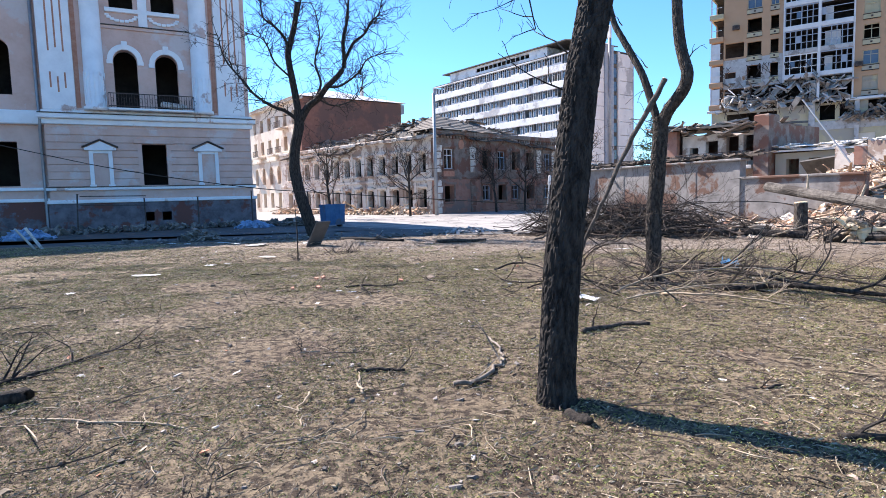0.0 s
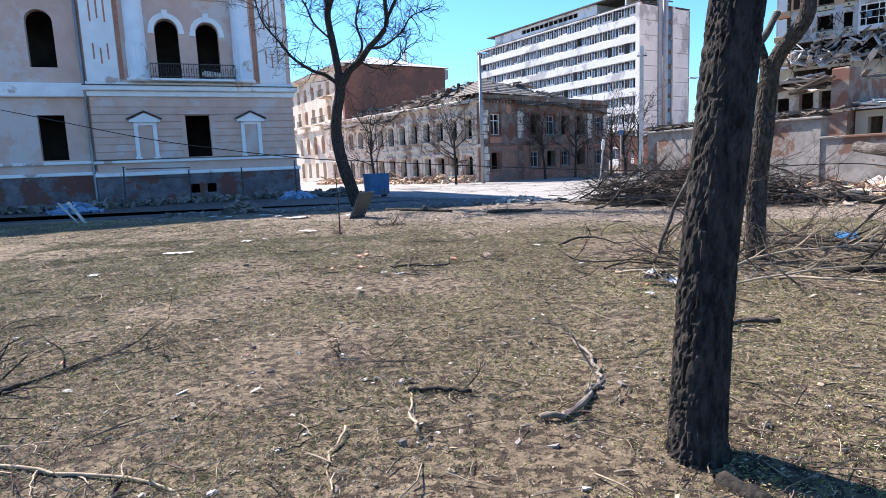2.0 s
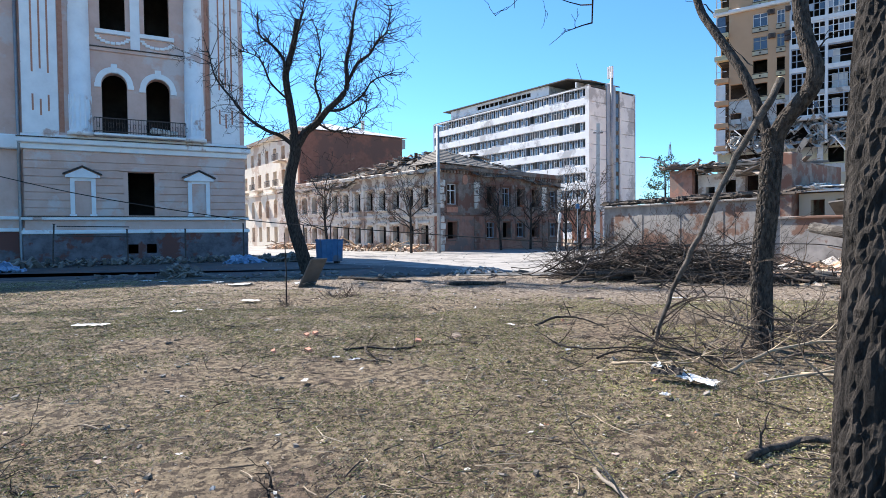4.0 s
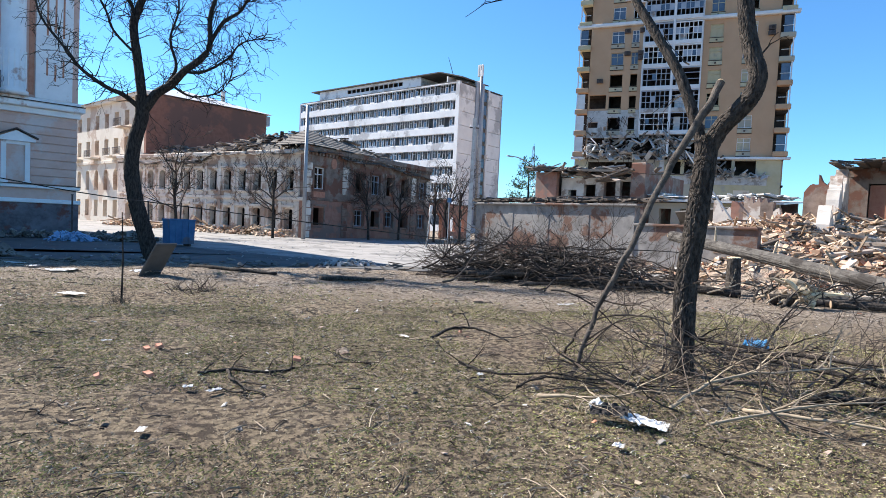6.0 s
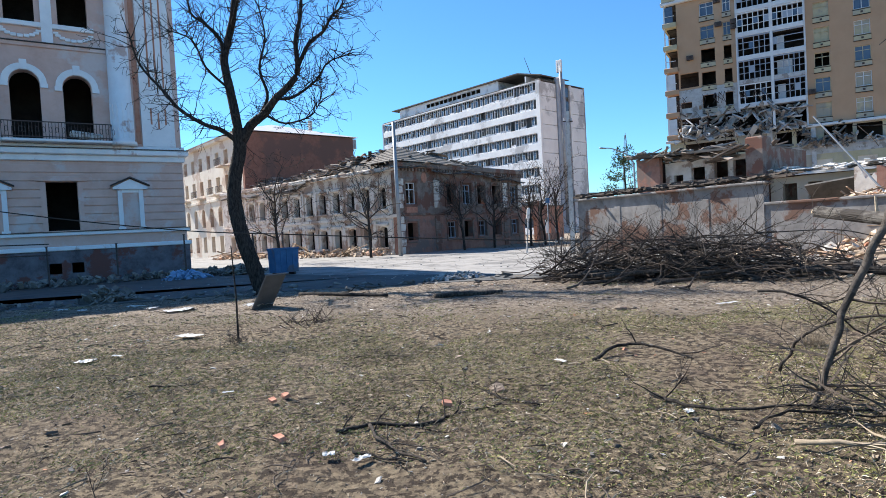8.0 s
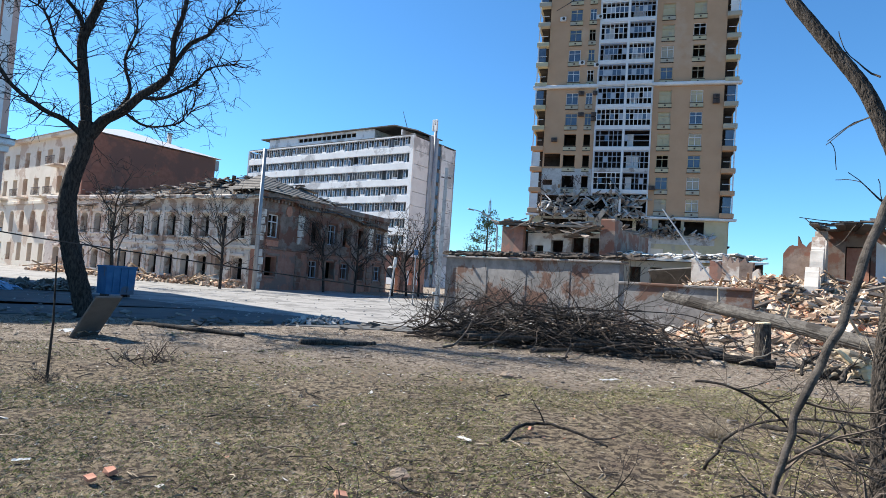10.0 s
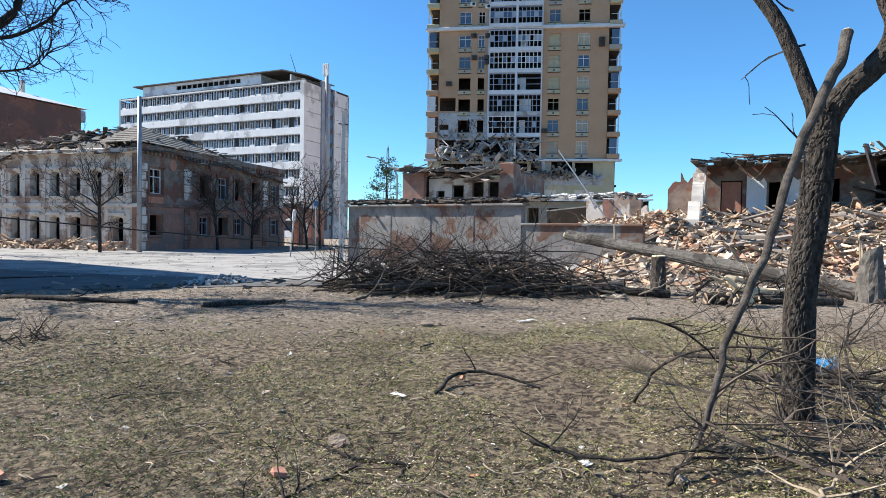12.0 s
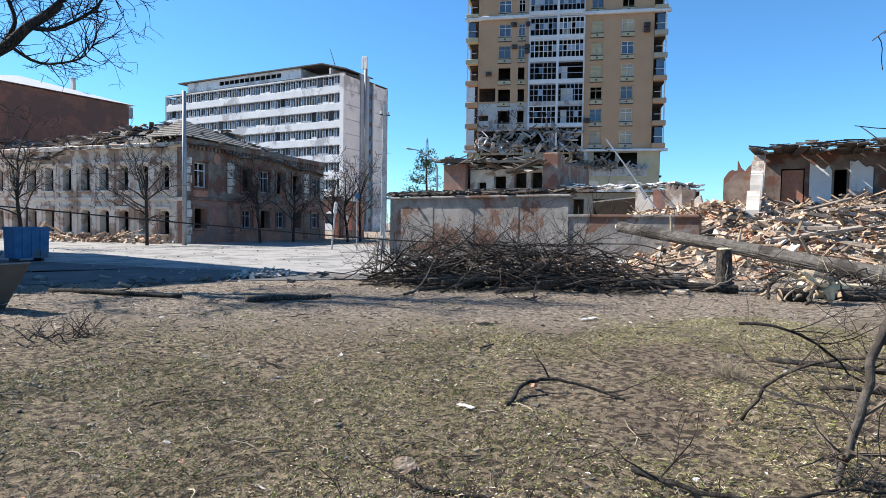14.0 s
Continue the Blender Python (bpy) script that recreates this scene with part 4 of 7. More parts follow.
    # corner balconies
    for xa, xb in ((-0.1, 1.7), (26.4, 28.2)):
        for c in cen:
            t = part("corner_balcony", Geo().box(xa, xb, -0.5, 3.5, c - 1.7, c - 1.0, bev=0.06), M_tower if c < 26 else M_towlow, b, "corner balcony with pale rail")
            x = xa + 0.25 if xa < 5 else xb - 0.25
            part("balcony_post", Geo().box(x - 0.08, x + 0.08, -0.35, -0.2, c - 1.0, c + 1.43).box(xa + 0.2, xb - 0.2, -0.4, -0.36, c - 0.15, c - 0.08), M_towwhite, t)
            if rr.random() < 0.6:
                part("glazing", Geo().box(xa + 0.35, xb - 0.4, -0.3, -0.25, c - 1.0, c + 1.2), M_towwhite if rr.random() < 0.4 else M_glass, t)
    for x, z in ((3.3, Z0 - 8.0), (9.0, Z0 - 1.0), (6.9, Z0 - 1.0), (7.0, Z0 - 4.2), (8.9, Z0 - 4.2), (8.9, Z0 - 4.9), (25.4, Z0 - 1.9), (25.4, Z0 - 2.6), (17.5, Z0 - 15.0), (6.7, Z0 + 3.6), (9.0, Z0 + 10.5), (3.6, Z0 + 10.5), (8.9, Z0 + 3.2)):
        t = part("air_conditioner", Geo().box(x - 0.42, x + 0.42, -0.45, -0.05, z - 0.3, z + 0.3, bev=0.03), M_iron if z < Z0 else M_towwhite, b, "wall-hung air conditioner box")
        part("fan_grille", Geo().tube([(x + 0.08, -0.46, z), (x + 0.08, -0.48, z)], [0.22, 0.22], 12), M_dark, t)
    # shelled podium floors
    pod = [(2.2, 8.5, 9.6, 12.4), (13.4, 15.1, 10.6, 12.5), (15.6, 17.1, 10.6, 12.5), (18.6, 21.6, 10.6, 12.7), (22.0, 24.6, 10.6, 12.6), (3, 5, 6.5, 8.7), (10, 12, 6.5, 8.6), (17.6, 19.4, 6.8, 8.6), (22, 24, 6.8, 8.6)]
    part("podium_wall", wall(Geo(), 0.2, 27.6, -0.5, 12.75, 0.1, 0.5, pod), M_towlow, b, "yellow-beige podium wall with shell holes")
    part("podium_scar", wall(Geo(), 12.8, 26, 9.3, 10.4, 0.04, 0.1, []), M_ash, b)
    part("podium_column", Geo().box(12.2, 12.9, -0.35, 0.1, 2, 15.8, bev=0.04).box(17.2, 17.7, -0.2, 0.1, 2, 13.0, bev=0.04), M_ash, b)
    for xa, xb, za, zb in pod[7:]:
        part("board", Geo().box(xa, xb, 0.2, 0.25, za, zb), M_cream, b)
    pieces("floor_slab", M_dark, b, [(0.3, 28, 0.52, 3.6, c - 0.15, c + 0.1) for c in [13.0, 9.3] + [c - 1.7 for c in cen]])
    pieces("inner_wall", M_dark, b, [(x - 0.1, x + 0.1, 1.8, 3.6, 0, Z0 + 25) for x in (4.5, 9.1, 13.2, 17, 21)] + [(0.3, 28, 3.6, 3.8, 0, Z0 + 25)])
    pieces("outer_wall", M_tower, b, ((0.2, 28, 15.6, 16, -0.5, Z0 + 25.4), (28, 28.2, 3.5, 16, -0.5, Z0 + 25.4), (0, 0.2, 3.5, 16, -0.5, Z0 + 25.4)))
    part("roof", Geo().box(-0.4, 28.6, -0.6, 16.2, Z0 + 25.4, Z0 + 26.2, bev=0.1), M_towwhite, b)
    g = Geo()
    for _ in range(150):
        x = rr.uniform(1.2, 14)
        g.slab(pose(x, rr.uniform(-1.4, 0.8), rr.choice((9.6, 13.2, 13.2, 16)) + abs(rr.gauss(0, 0.5)), rr.uniform(-60, 60), rr.uniform(-60, 60), rr.uniform(0, 180)), rr.uniform(0.2, 1.5), rr.uniform(0.06, 0.35), rr.uniform(0.04, 0.15))
    for _ in range(60):
        x = rr.uniform(16, 22)
        g.slab(pose(x, rr.uniform(-0.9, 0.4), 10.3 + abs(rr.gauss(0, 0.9)), rr.uniform(-60, 60), rr.uniform(-60, 60), rr.uniform(0, 180)), rr.uniform(0.3, 1.8), rr.uniform(0.1, 0.5), rr.uniform(0.05, 0.2))
    stuff(part("hanging_debris", g, M_debris, b, "hanging slabs and torn reinforcement"))
    g = Geo()
    for _ in range(150):
        x, z = rr.uniform(1.6, 16.5), 13.0 + 3.2 * rr.random() ** 1.6
        g.slab(pose(x, rr.uniform(-1.0, 1.2), z, rr.uniform(-70, 70), rr.uniform(-50, 50), rr.uniform(0, 180)), rr.uniform(0.4, 2.6), rr.uniform(0.2, 0.9), rr.uniform(0.08, 0.2))
    for _ in range(70):
        x = rr.uniform(15.5, 26)
        g.slab(pose(x, rr.uniform(-0.5, 0.3), 10.2 + abs(rr.gauss(0, 0.5)), rr.uniform(-70, 70), rr.uniform(-50, 50), rr.uniform(0, 180)), rr.uniform(0.3, 1.4), rr.uniform(0.1, 0.6), 0.1)
    stuff(part("slab_debris", g, M_ash, b, "broken grey floor slabs in the blast hole"))
    g = Geo()
    for _ in range(60):
        x, z = rr.uniform(1.8, 16), rr.choice((15.9, 13.2, 18.9))
        q = Vector((x, -0.4, z))
        g.tube([q, q + Vector((rr.uniform(-0.5, 0.5), -0.3, -0.6)), q + Vector((rr.uniform(-0.9, 0.9), -0.2, -1.5))], [0.05, 0.04, 0.03], 4)
    stuff(part("torn_bars", g, M_iron, b, "bent reinforcement bars"))


make_tower()

# ---- plastered yard wall and the small ruined house behind ----
def make_yard_wall():
    b = thing("yard_wall", site(9.7, 42.8, 149, -0.15), "grey plastered yard wall with debris along its top", "wall")
    part("high_wall", Geo().box(0, 10.2, 0, 0.45, -0.1, 2.95), M_fence, b, "patched plaster with exposed brick")
    part("low_wall", Geo().box(10.2, 15.6, 0.05, 0.45, -0.1, 2.05), M_fence, b)
    part("low_coping", Geo().box(10.2, 15.6, -0.05, 0.55, 2.05, 2.17, bev=0.03), M_fence, b)
    for k in range(5):
        part("pilaster", Geo().box(0.05 + 2.45 * k, 0.4 + 2.45 * k, -0.025, 0.0, -0.1, 2.5 if k < 4 else 2.9, bev=0.01), M_fence, b)
    part("top_course", Geo().box(-0.15, 10.35, -0.18, 0.6, 2.95, 3.06, bev=0.03), M_fence, b)
    stuff(part("top_debris", boards(260, ((-0.2, 10.8), (-0.1, 1.6)), (0.25, 1.3), (0.04, 0.2), lambda x, y: 3.1 + 0.1 * y, 10, 21, 0, 30), M_char, b, "boards and scrap along the wall top"))


make_yard_wall()


def make_small_ruin():
    b = thing("small_ruined_house", site(17.5, 52.5, 143, -0.2), "roofless small house with ochre walls", "building")
    holes = [(3.3, 4.25, 3.3, 5.2), (4.9, 5.8, 3.3, 5.4), (6.15, 6.95, 3.6, 5.4), (2.0, 2.7, 3.4, 4.8)]
    part("front_wall", wall(Geo(), -0.4, 1.4, -0.2, 6.1, 0, 0.4, []), M_pink, b)
    part("inner_front_wall", wall(Geo(), 1.4, 7.4, -0.2, 5.7, 0.8, 1.2, holes), M_tanlit, b)
    part("end_pier", Geo().box(7.4, 8.4, -0.3, 1.2, -0.2, 6.6, bev=0.08), M_tan, b, "bare dark brown-grey pier")
    pieces("back_wall", M_tan, b, ((-0.4, 8.4, 7, 7.4, -0.2, 6), (-0.4, 0, 0.4, 7, -0.2, 6.1), (8.0, 8.4, 1.2, 7, -0.2, 6)))
    part("balcony_slab", Geo().box(1.4, 7.3, -0.4, 0.8, 3.0, 3.25, bev=0.04), M_ash, b)
    g = Geo()
    for k in range(16):
        g.box(1.6 + 0.36 * k, 1.64 + 0.36 * k, -0.35, -0.31, 3.25, 4.2)
    g.box(1.5, 7.2, -0.36, -0.3, 4.2, 4.26)
    part("balcony_rail", g, M_iron, b)
    part("roof_deck", Geo().poly([(-0.9, -0.5, 6.35), (7.2, -0.5, 6.1), (7.6, 7.5, 6.6), (-0.9, 7.5, 6.9), (-0.9, -0.5, 6.2), (7.2, -0.5, 5.95), (7.6, 7.5, 6.45), (-0.9, 7.5, 6.75)], [(0, 1, 2, 3), (7, 6, 5, 4), (0, 4, 5, 1), (1, 5, 6, 2), (2, 6, 7, 3), (3, 7, 4, 0)]), M_roofdark, b)
    stuff(part("roof_scrap", boards(110, ((-0.6, 8), (-0.9, 3)), (0.6, 2.6), (0.1, 0.5), lambda x, y: 5.9 + 0.5 * rng.random() - 0.5 * (x > 3) * rng.random(), 20, 31, 0, 35), M_board, b, "torn boards hanging from the roof"))
    low = [(9.2, 10.0, 2.2, 3.5), (10.6, 11.4, 2.2, 3.5), (12.0, 12.8, 2.2, 3.5), (13.4, 14.2, 2.2, 3.5)]
    part("annex_wall", wall(Geo(), 8.5, 16.5, -0.2, 3.9, 0.5, 0.9, low), M_towlow, b, "yellowish annex wall with small windows")
    part("annex_back", Geo().box(8.5, 16.5, 6, 6.3, -0.2, 4.4), M_tan, b)
    part("annex_roof", Geo().slab(pose(12.5, 3.2, 4.2, 4, 1, 0), 8.6, 6.4, 0.12), M_roofsheet, b, "pale sheet roof under broken slate")
    stuff(part("annex_roof_scrap", boards(90, ((8.6, 16.6), (0, 4)), (0.5, 2.0), (0.2, 0.7), lambda x, y: 4.15 + 0.07 * y, 12, 33), M_paper, b, "pale broken sheets"))
    part("dark_canopy", Geo().slab(pose(14.0, -1.8, 2.7, -38, -6, 0), 5.0, 2.4, 0.1), M_roofdark, b, "dark collapsed canopy")


make_small_ruin()


# ---- the collapsed house and its rubble ----
RU = site(21.5, 36.4, 145, -0.15)
RUI = RU.inverted()


def heap_z(x, y):
    """Height of the rubble before the collapsed house, in the house's own axes."""
    t = (y + 8.6 + 1.6 * math.sin(x * 0.33 + 0.5)) / 7.4
    t = min(max(t, 0.0), 1.0)
    top = 2.1 + 1.15 * math.exp(-((x - 12.5) / 4.5) ** 2) + 0.4 * math.exp(-((x - 4) / 3.0) ** 2)
    e = min(max((x + 1.5 + 0.45 * (y + 4)) / 3.0, 0.0), 1.0) * min(max((19.0 - x) / 3.0, 0.0), 1.0)
    return (top * t ** 0.9 + 0.5 * noise.noise((x * 0.6, y * 0.6, 2.0)) * t + 0.22 * noise.noise((x * 1.9, y * 1.9, 6.0)) * (t > 0)) * e - 0.12


def make_collapsed_house():
    b = thing("collapsed_house", RU, "collapsed brick house with torn roof and open rooms", "building")
    # low torn wall at one end
    for x0, x1, z, m in ((-0.6, 0.3, 3.6, M_tanlit), (0.3, 0.9, 3.9, M_pink), (0.9, 1.7, 4.1, M_tanlit), (1.7, 2.3, 3.7, M_tan), (2.3, 3.6, 3.0, M_tanlit), (3.6, 4.2, 4.3, M_tan), (4.2, 5.1, 5.0, M_tan)):
        part("torn_wall", jagged(Geo(), x0, x1, z - 0.1, z - 0.3, 0.3, 0.2, 0.75, int(x0 * 10), 0.11), m, b)
    part("cross_wall", jagged(Geo(), -3.6, 0.6, 2.4, 5.4, 0.45, 0, 0.5, 5, 0.06), M_tanlit, b, m=pose(5.2, 0, 0, 0, 0, 90) @ pose(0, -0.2, 0))
    # rooms laid open, set back behind the heap
    part("room_wall", wall(Geo(), 5.0, 12.6, -0.2, 5.45, 1.8, 2.2, [(6.0, 7.0, 2.6, 4.6), (8.2, 8.7, 3.2, 4.5), (10.4, 11.2, 3.0, 4.6)]), M_tan, b, "inner wall of open rooms")
    for x0, x1, m in ((5.1, 6.0, M_tan), (7.2, 8.1, M_white), (8.8, 9.7, M_white), (9.75, 10.3, M_tan)):
        part("wall_panel", jagged(Geo(), x0, x1, 4.9, 4.6, 0.25, 1.735, 1.797, int(x0 * 7)), m, b)
    part("red_cupboard", Geo().box(6.05, 6.95, 1.9, 2.1, 2.6, 4.55, bev=0.03), M_red, b, "dark red door")
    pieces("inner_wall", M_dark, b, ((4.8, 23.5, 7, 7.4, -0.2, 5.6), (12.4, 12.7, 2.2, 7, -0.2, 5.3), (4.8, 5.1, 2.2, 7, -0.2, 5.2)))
    r6 = random.Random(66)
    for k in range(28):
        part("eaves_deck", Geo().slab(pose(5.0 + 0.29 * k, 0.9 + r6.uniform(-0.5, 0.35), 5.32 + r6.uniform(-0.08, 0.12), r6.uniform(-7, 7), r6.uniform(-8, 8), r6.uniform(-10, 10)), 0.36, 2.5, 0.05), M_roofdark, b)
    stuff(part("eaves_scrap", boards(150, ((4.8, 13), (-0.5, 2.2)), (0.3, 1.1), (0.03, 0.12), lambda x, y: 5.38 + 0.15 * rng.random(), 9, 41, 0, 30), M_char, b, "loose boards on the eaves"))
    # standing end with a curling metal roof
    part("standing_wall", wall(Geo(), 16.0, 24.0, -0.2, 5.9, 0, 0.5, [(16.9, 18.1, 3.3, 5.1), (20.0, 21.2, 3.3, 5.1), (16.9, 18.1, 0.6, 2.2), (20, 21.2, 0.6, 2.2)]), M_tan, b, "grey standing wall")
    part("wall_band", Geo().box(15.95, 24.0, -0.1, 0.1, 2.75, 3.0, bev=0.02), M_ash, b)
    pieces("end_wall", M_dark, b, ((23.5, 24, 0.5, 7, -0.2, 5.3), (15.9, 16.3, 0.5, 7, -0.2, 5.3)))
    g = Geo()
    n = 22
    for i in range(n + 1):
        x = 12.0 + 12.4 * i / n
        k = min(1.0, (x - 12.0) / 4.5)
        for j in range(6):
            y = -0.7 + 4.2 * j / 5
            z = 5.75 + (0.25 + 1.7 * k) * (j / 5) + 0.06 * noise.noise((x, y, 0)) - 0.45 * (1 - k) ** 2
            g.v.append((x, y, z))
    for i in range(n):
        for j in range(5):
            g.f.append((i * 6 + j, i * 6 + 6 + j, i * 6 + 7 + j, i * 6 + 1 + j))
    part("torn_roof", g, M_polegrey, b, "pale ribbed roofing curled up at the edge")
    g = Geo()
    for i in range(46):
        x = 12.1 + 12.2 * i / 46
        k = min(1.0, (x - 12.0) / 4.5)
        g.tube([(x, -0.8, 5.79 - 0.45 * (1 - k) ** 2), (x + 0.15, 1.4, 5.79 + (0.25 + 1.7 * k) * 0.5 - 0.45 * (1 - k) ** 2), (x + 0.3, 3.5, 5.79 + (0.25 + 1.7 * k) - 0.45 * (1 - k) ** 2)], [0.05] * 3, 4)
    part("roof_ribs", g, M_polegrey, b)
    stuff(part("torn_edge", boards(34, ((11.8, 18), (-1.1, -0.5)), (0.4, 1.2), (0.05, 0.2), lambda x, y: 5.3 + 0.4 * rng.random(), 40, 44), M_board, b, "splintered eaves"))
    part("room_roof", Geo().box(4.8, 12.55, 2.25, 7.5, 5.3, 5.48), M_roofdark, b)
    part("roof_under", Geo().box(12.6, 24.2, 0.6, 7.4, 5.32, 5.5), M_roofdark, b)
    part("hanging_flap", Geo().slab(pose(12.1, -0.4, 5.0, 20, 75, 0), 1.9, 0.7, 0.08), M_iron, b, "hanging dark sheet")
    # timbers inside the dark cavity
    stuff(part("charred_timber", boards(40, ((12.5, 16.3), (0.6, 5)), (1.2, 3), (0.08, 0.2), lambda x, y: 3.0 + 1.0 * rng.random(), 40, 47), M_char, b, "charred beams"))
    part("leaning_mast", Geo().tube([(1.0, -1.0, 2.2), (-2.1, -0.2, 6.3)], [0.05, 0.04], 6), M_zinc, b, "bent metal pipe")


make_collapsed_house()


def make_rubble():
    g = Geo()
    nx, ny = 110, 50
    for j in range(ny + 1):
        for i in range(nx + 1):
            x, y = -5 + 25.5 * i / nx, -10.5 + 12.5 * j / ny
            g.v.append((x, y, heap_z(x, y) - 0.06))
    for j in range(ny):
        for i in range(nx):
            g.f.append((j * (nx + 1) + i, j * (nx + 1) + i + 1, (j + 1) * (nx + 1) + i + 1, (j + 1) * (nx + 1) + i))
    single("rubble_mound", g, M_heap, "dusty mound of fallen masonry", "rubble", kind="stuff", m=RU)
    r = random.Random(17)
    g = Geo()
    for _ in range(24000):
        x, y = r.uniform(-4.5, 19.5), 1.5 - abs(r.gauss(0, 4.6))
        if y < -10:
            continue
        z = heap_z(x, y)
        if z < -0.1 and r.random() < 0.8:
            continue
        s = 0.03 + 0.33 * r.random() ** 5
        g.shard(pose(x, y, max(z, 0.0) + s * 0.1, r.uniform(-45, 45), r.uniform(-45, 45), r.uniform(0, 360)), s * r.uniform(1.2, 2.8), s * 1.2, s * r.uniform(0.35, 0.7), r, 0.35)
    single("broken_masonry", g, M_rub, "broken bricks and plaster lumps on the mound", "rubble", kind="stuff", m=RU)
    g = Geo()
    for _ in range(2300):
        x, y = r.uniform(-3.5, 18.5), 1.0 - abs(r.gauss(0, 4.2))
        if y < -9.5:
            continue
        l = 0.25 + 2.6 * r.random() ** 2.2
        g.slab(pose(x, y, max(heap_z(x, y), 0) + 0.12, r.uniform(-25, 25), r.gauss(0, 16), r.gauss(20, 60)), l * 0.85, r.uniform(0.03, 0.11), r.uniform(0.02, 0.07))
    single("broken_laths", g, M_plank, "splintered laths and roof timbers on the mound", "timber", kind="stuff", m=RU)
    g = Geo()
    for _ in range(130):
        x, y = r.uniform(-2, 6) if r.random() < 0.6 else r.uniform(6, 18), 0.5 - abs(r.gauss(0, 4.5))
        if y < -10:
            continue
        s = r.uniform(0.15, 0.6)
        g.shard(pose(x, y, max(heap_z(x, y), 0) + 0.1, r.uniform(-40, 40), r.uniform(-40, 40), r.uniform(0, 360)), s * 1.6, s * 1.2, 0.09, r, 0.4)
    lumps = Geo()
    for _ in range(1500):
        x, y = r.choice((r.gauss(1.0, 2.2), r.uniform(-3, 18))), 0.8 - abs(r.gauss(0, 4.0))
        if y < -9.5:
            continue
        s = 0.05 + 0.2 * r.random() ** 4
        lumps.shard(pose(x, y, max(heap_z(x, y), 0) + s * 0.2, r.uniform(-50, 50), r.uniform(-50, 50), r.uniform(0, 360)), s * 1.9, s * 1.2, s * 0.7, r, 0.3)
    single("brick_lumps", lumps, M_lump, "orange lumps of bonded brick on the mound", "rubble", kind="stuff", m=RU)
    beams = Geo()
    for _ in range(90):
        x, y = r.uniform(4, 18), 0.6 - abs(r.gauss(0, 3.2))
        l = r.uniform(1.6, 4.2)
        beams.slab(pose(x, y, max(heap_z(x, y), 0) + 0.16, r.uniform(-20, 20), r.gauss(0, 9), r.gauss(25, 45)), l, r.uniform(0.1, 0.2), r.uniform(0.08, 0.15), 0.01)
    single("roof_beams", beams, M_board, "weathered roof beams lying across the mound", "timber", kind="stuff", m=RU)
    single("white_plaster_slabs", g, M_slab, "pale slabs of plaster and board on the mound", "rubble", kind="stuff", m=RU)


make_rubble()

# ---- trees ----
def bend(p, q, n, amount, r):
    """A crooked line from p to q."""
    p, q = Vector(p), Vector(q)
    out, off = [], Vector((0, 0, 0))
    for i in range(n + 1):
        t = i / n
        if 0 < i < n:
            off = off * 0.5 + Vector((r.uniform(-1, 1), r.uniform(-1, 1), r.uniform(-1, 1))) * amount * (q - p).length
        out.append(p.lerp(q, t) + off * math.sin(math.pi * t))
    return out


def spray(g, p, way, length, rad, r, depth, spread=0.75, up=0.12, thin=0.0025, gap=0.16):
    """A branch that forks into ever thinner twigs."""
    n = 5
    pts, rads = [Vector(p)], [rad]
    d = Vector(way).normalized()
    for i in range(n):
        d = (d + Vector((r.uniform(-1, 1), r.uniform(-1, 1), r.uniform(-1, 1) + up)) * 0.33).normalized()
        pts.append(pts[-1] + d * length / n)
        rads.append(max(rad * (1 - 0.8 * (i + 1) / n), thin))
    g.tube(pts, rads, 5 if rad > 0.02 else 3, cap=False)
    if depth <= 0:
        return
    k = max(2, int(length / gap / 2))
    for _ in range(k):
        t = r.uniform(0.25, 1.0) * n
        i = min(int(t), n - 1)
        q = pts[i].lerp(pts[i + 1], t - i)
        axis = (pts[i + 1] - pts[i]).normalized()
        w = (axis + Vector((r.uniform(-1, 1), r.uniform(-1, 1), r.uniform(-1, 1))) * spread).normalized()
        spray(g, q, w, length * r.uniform(0.35, 0.62), max(rads[i] * 0.6, thin), r, depth - 1, spread, up, thin, gap)


class Twigs:
    """Gathers every twig as a mesh of its own."""

    def __init__(self):
        self.all = []

    def tube(self, path, radii, n=6, wob=0.0, cap=True):
        self.all.append(Geo().tube(path, radii, n, wob, cap))

    def hang(self, material, parent):
        for g in self.all:
            part("twig", g, material, parent)


def smooth_path(pts, k=4):
    pts = [Vector(p) for p in pts]
    out = []
    for i in range(len(pts) - 1):
        a, b, c, d = pts[max(i - 1, 0)], pts[i], pts[i + 1], pts[min(i + 2, len(pts) - 1)]
        for j in range(k):
            t = j / k
            out.append(0.5 * ((2 * b) + (c - a) * t + (2 * a - 5 * b + 4 * c - d) * t * t + (3 * b - a - 3 * c + d) * t ** 3))
    return out + [pts[-1]]


def ramp_r(n, r0, r1):
    return [r0 + (r1 - r0) * i / (n - 1) for i in range(n)]


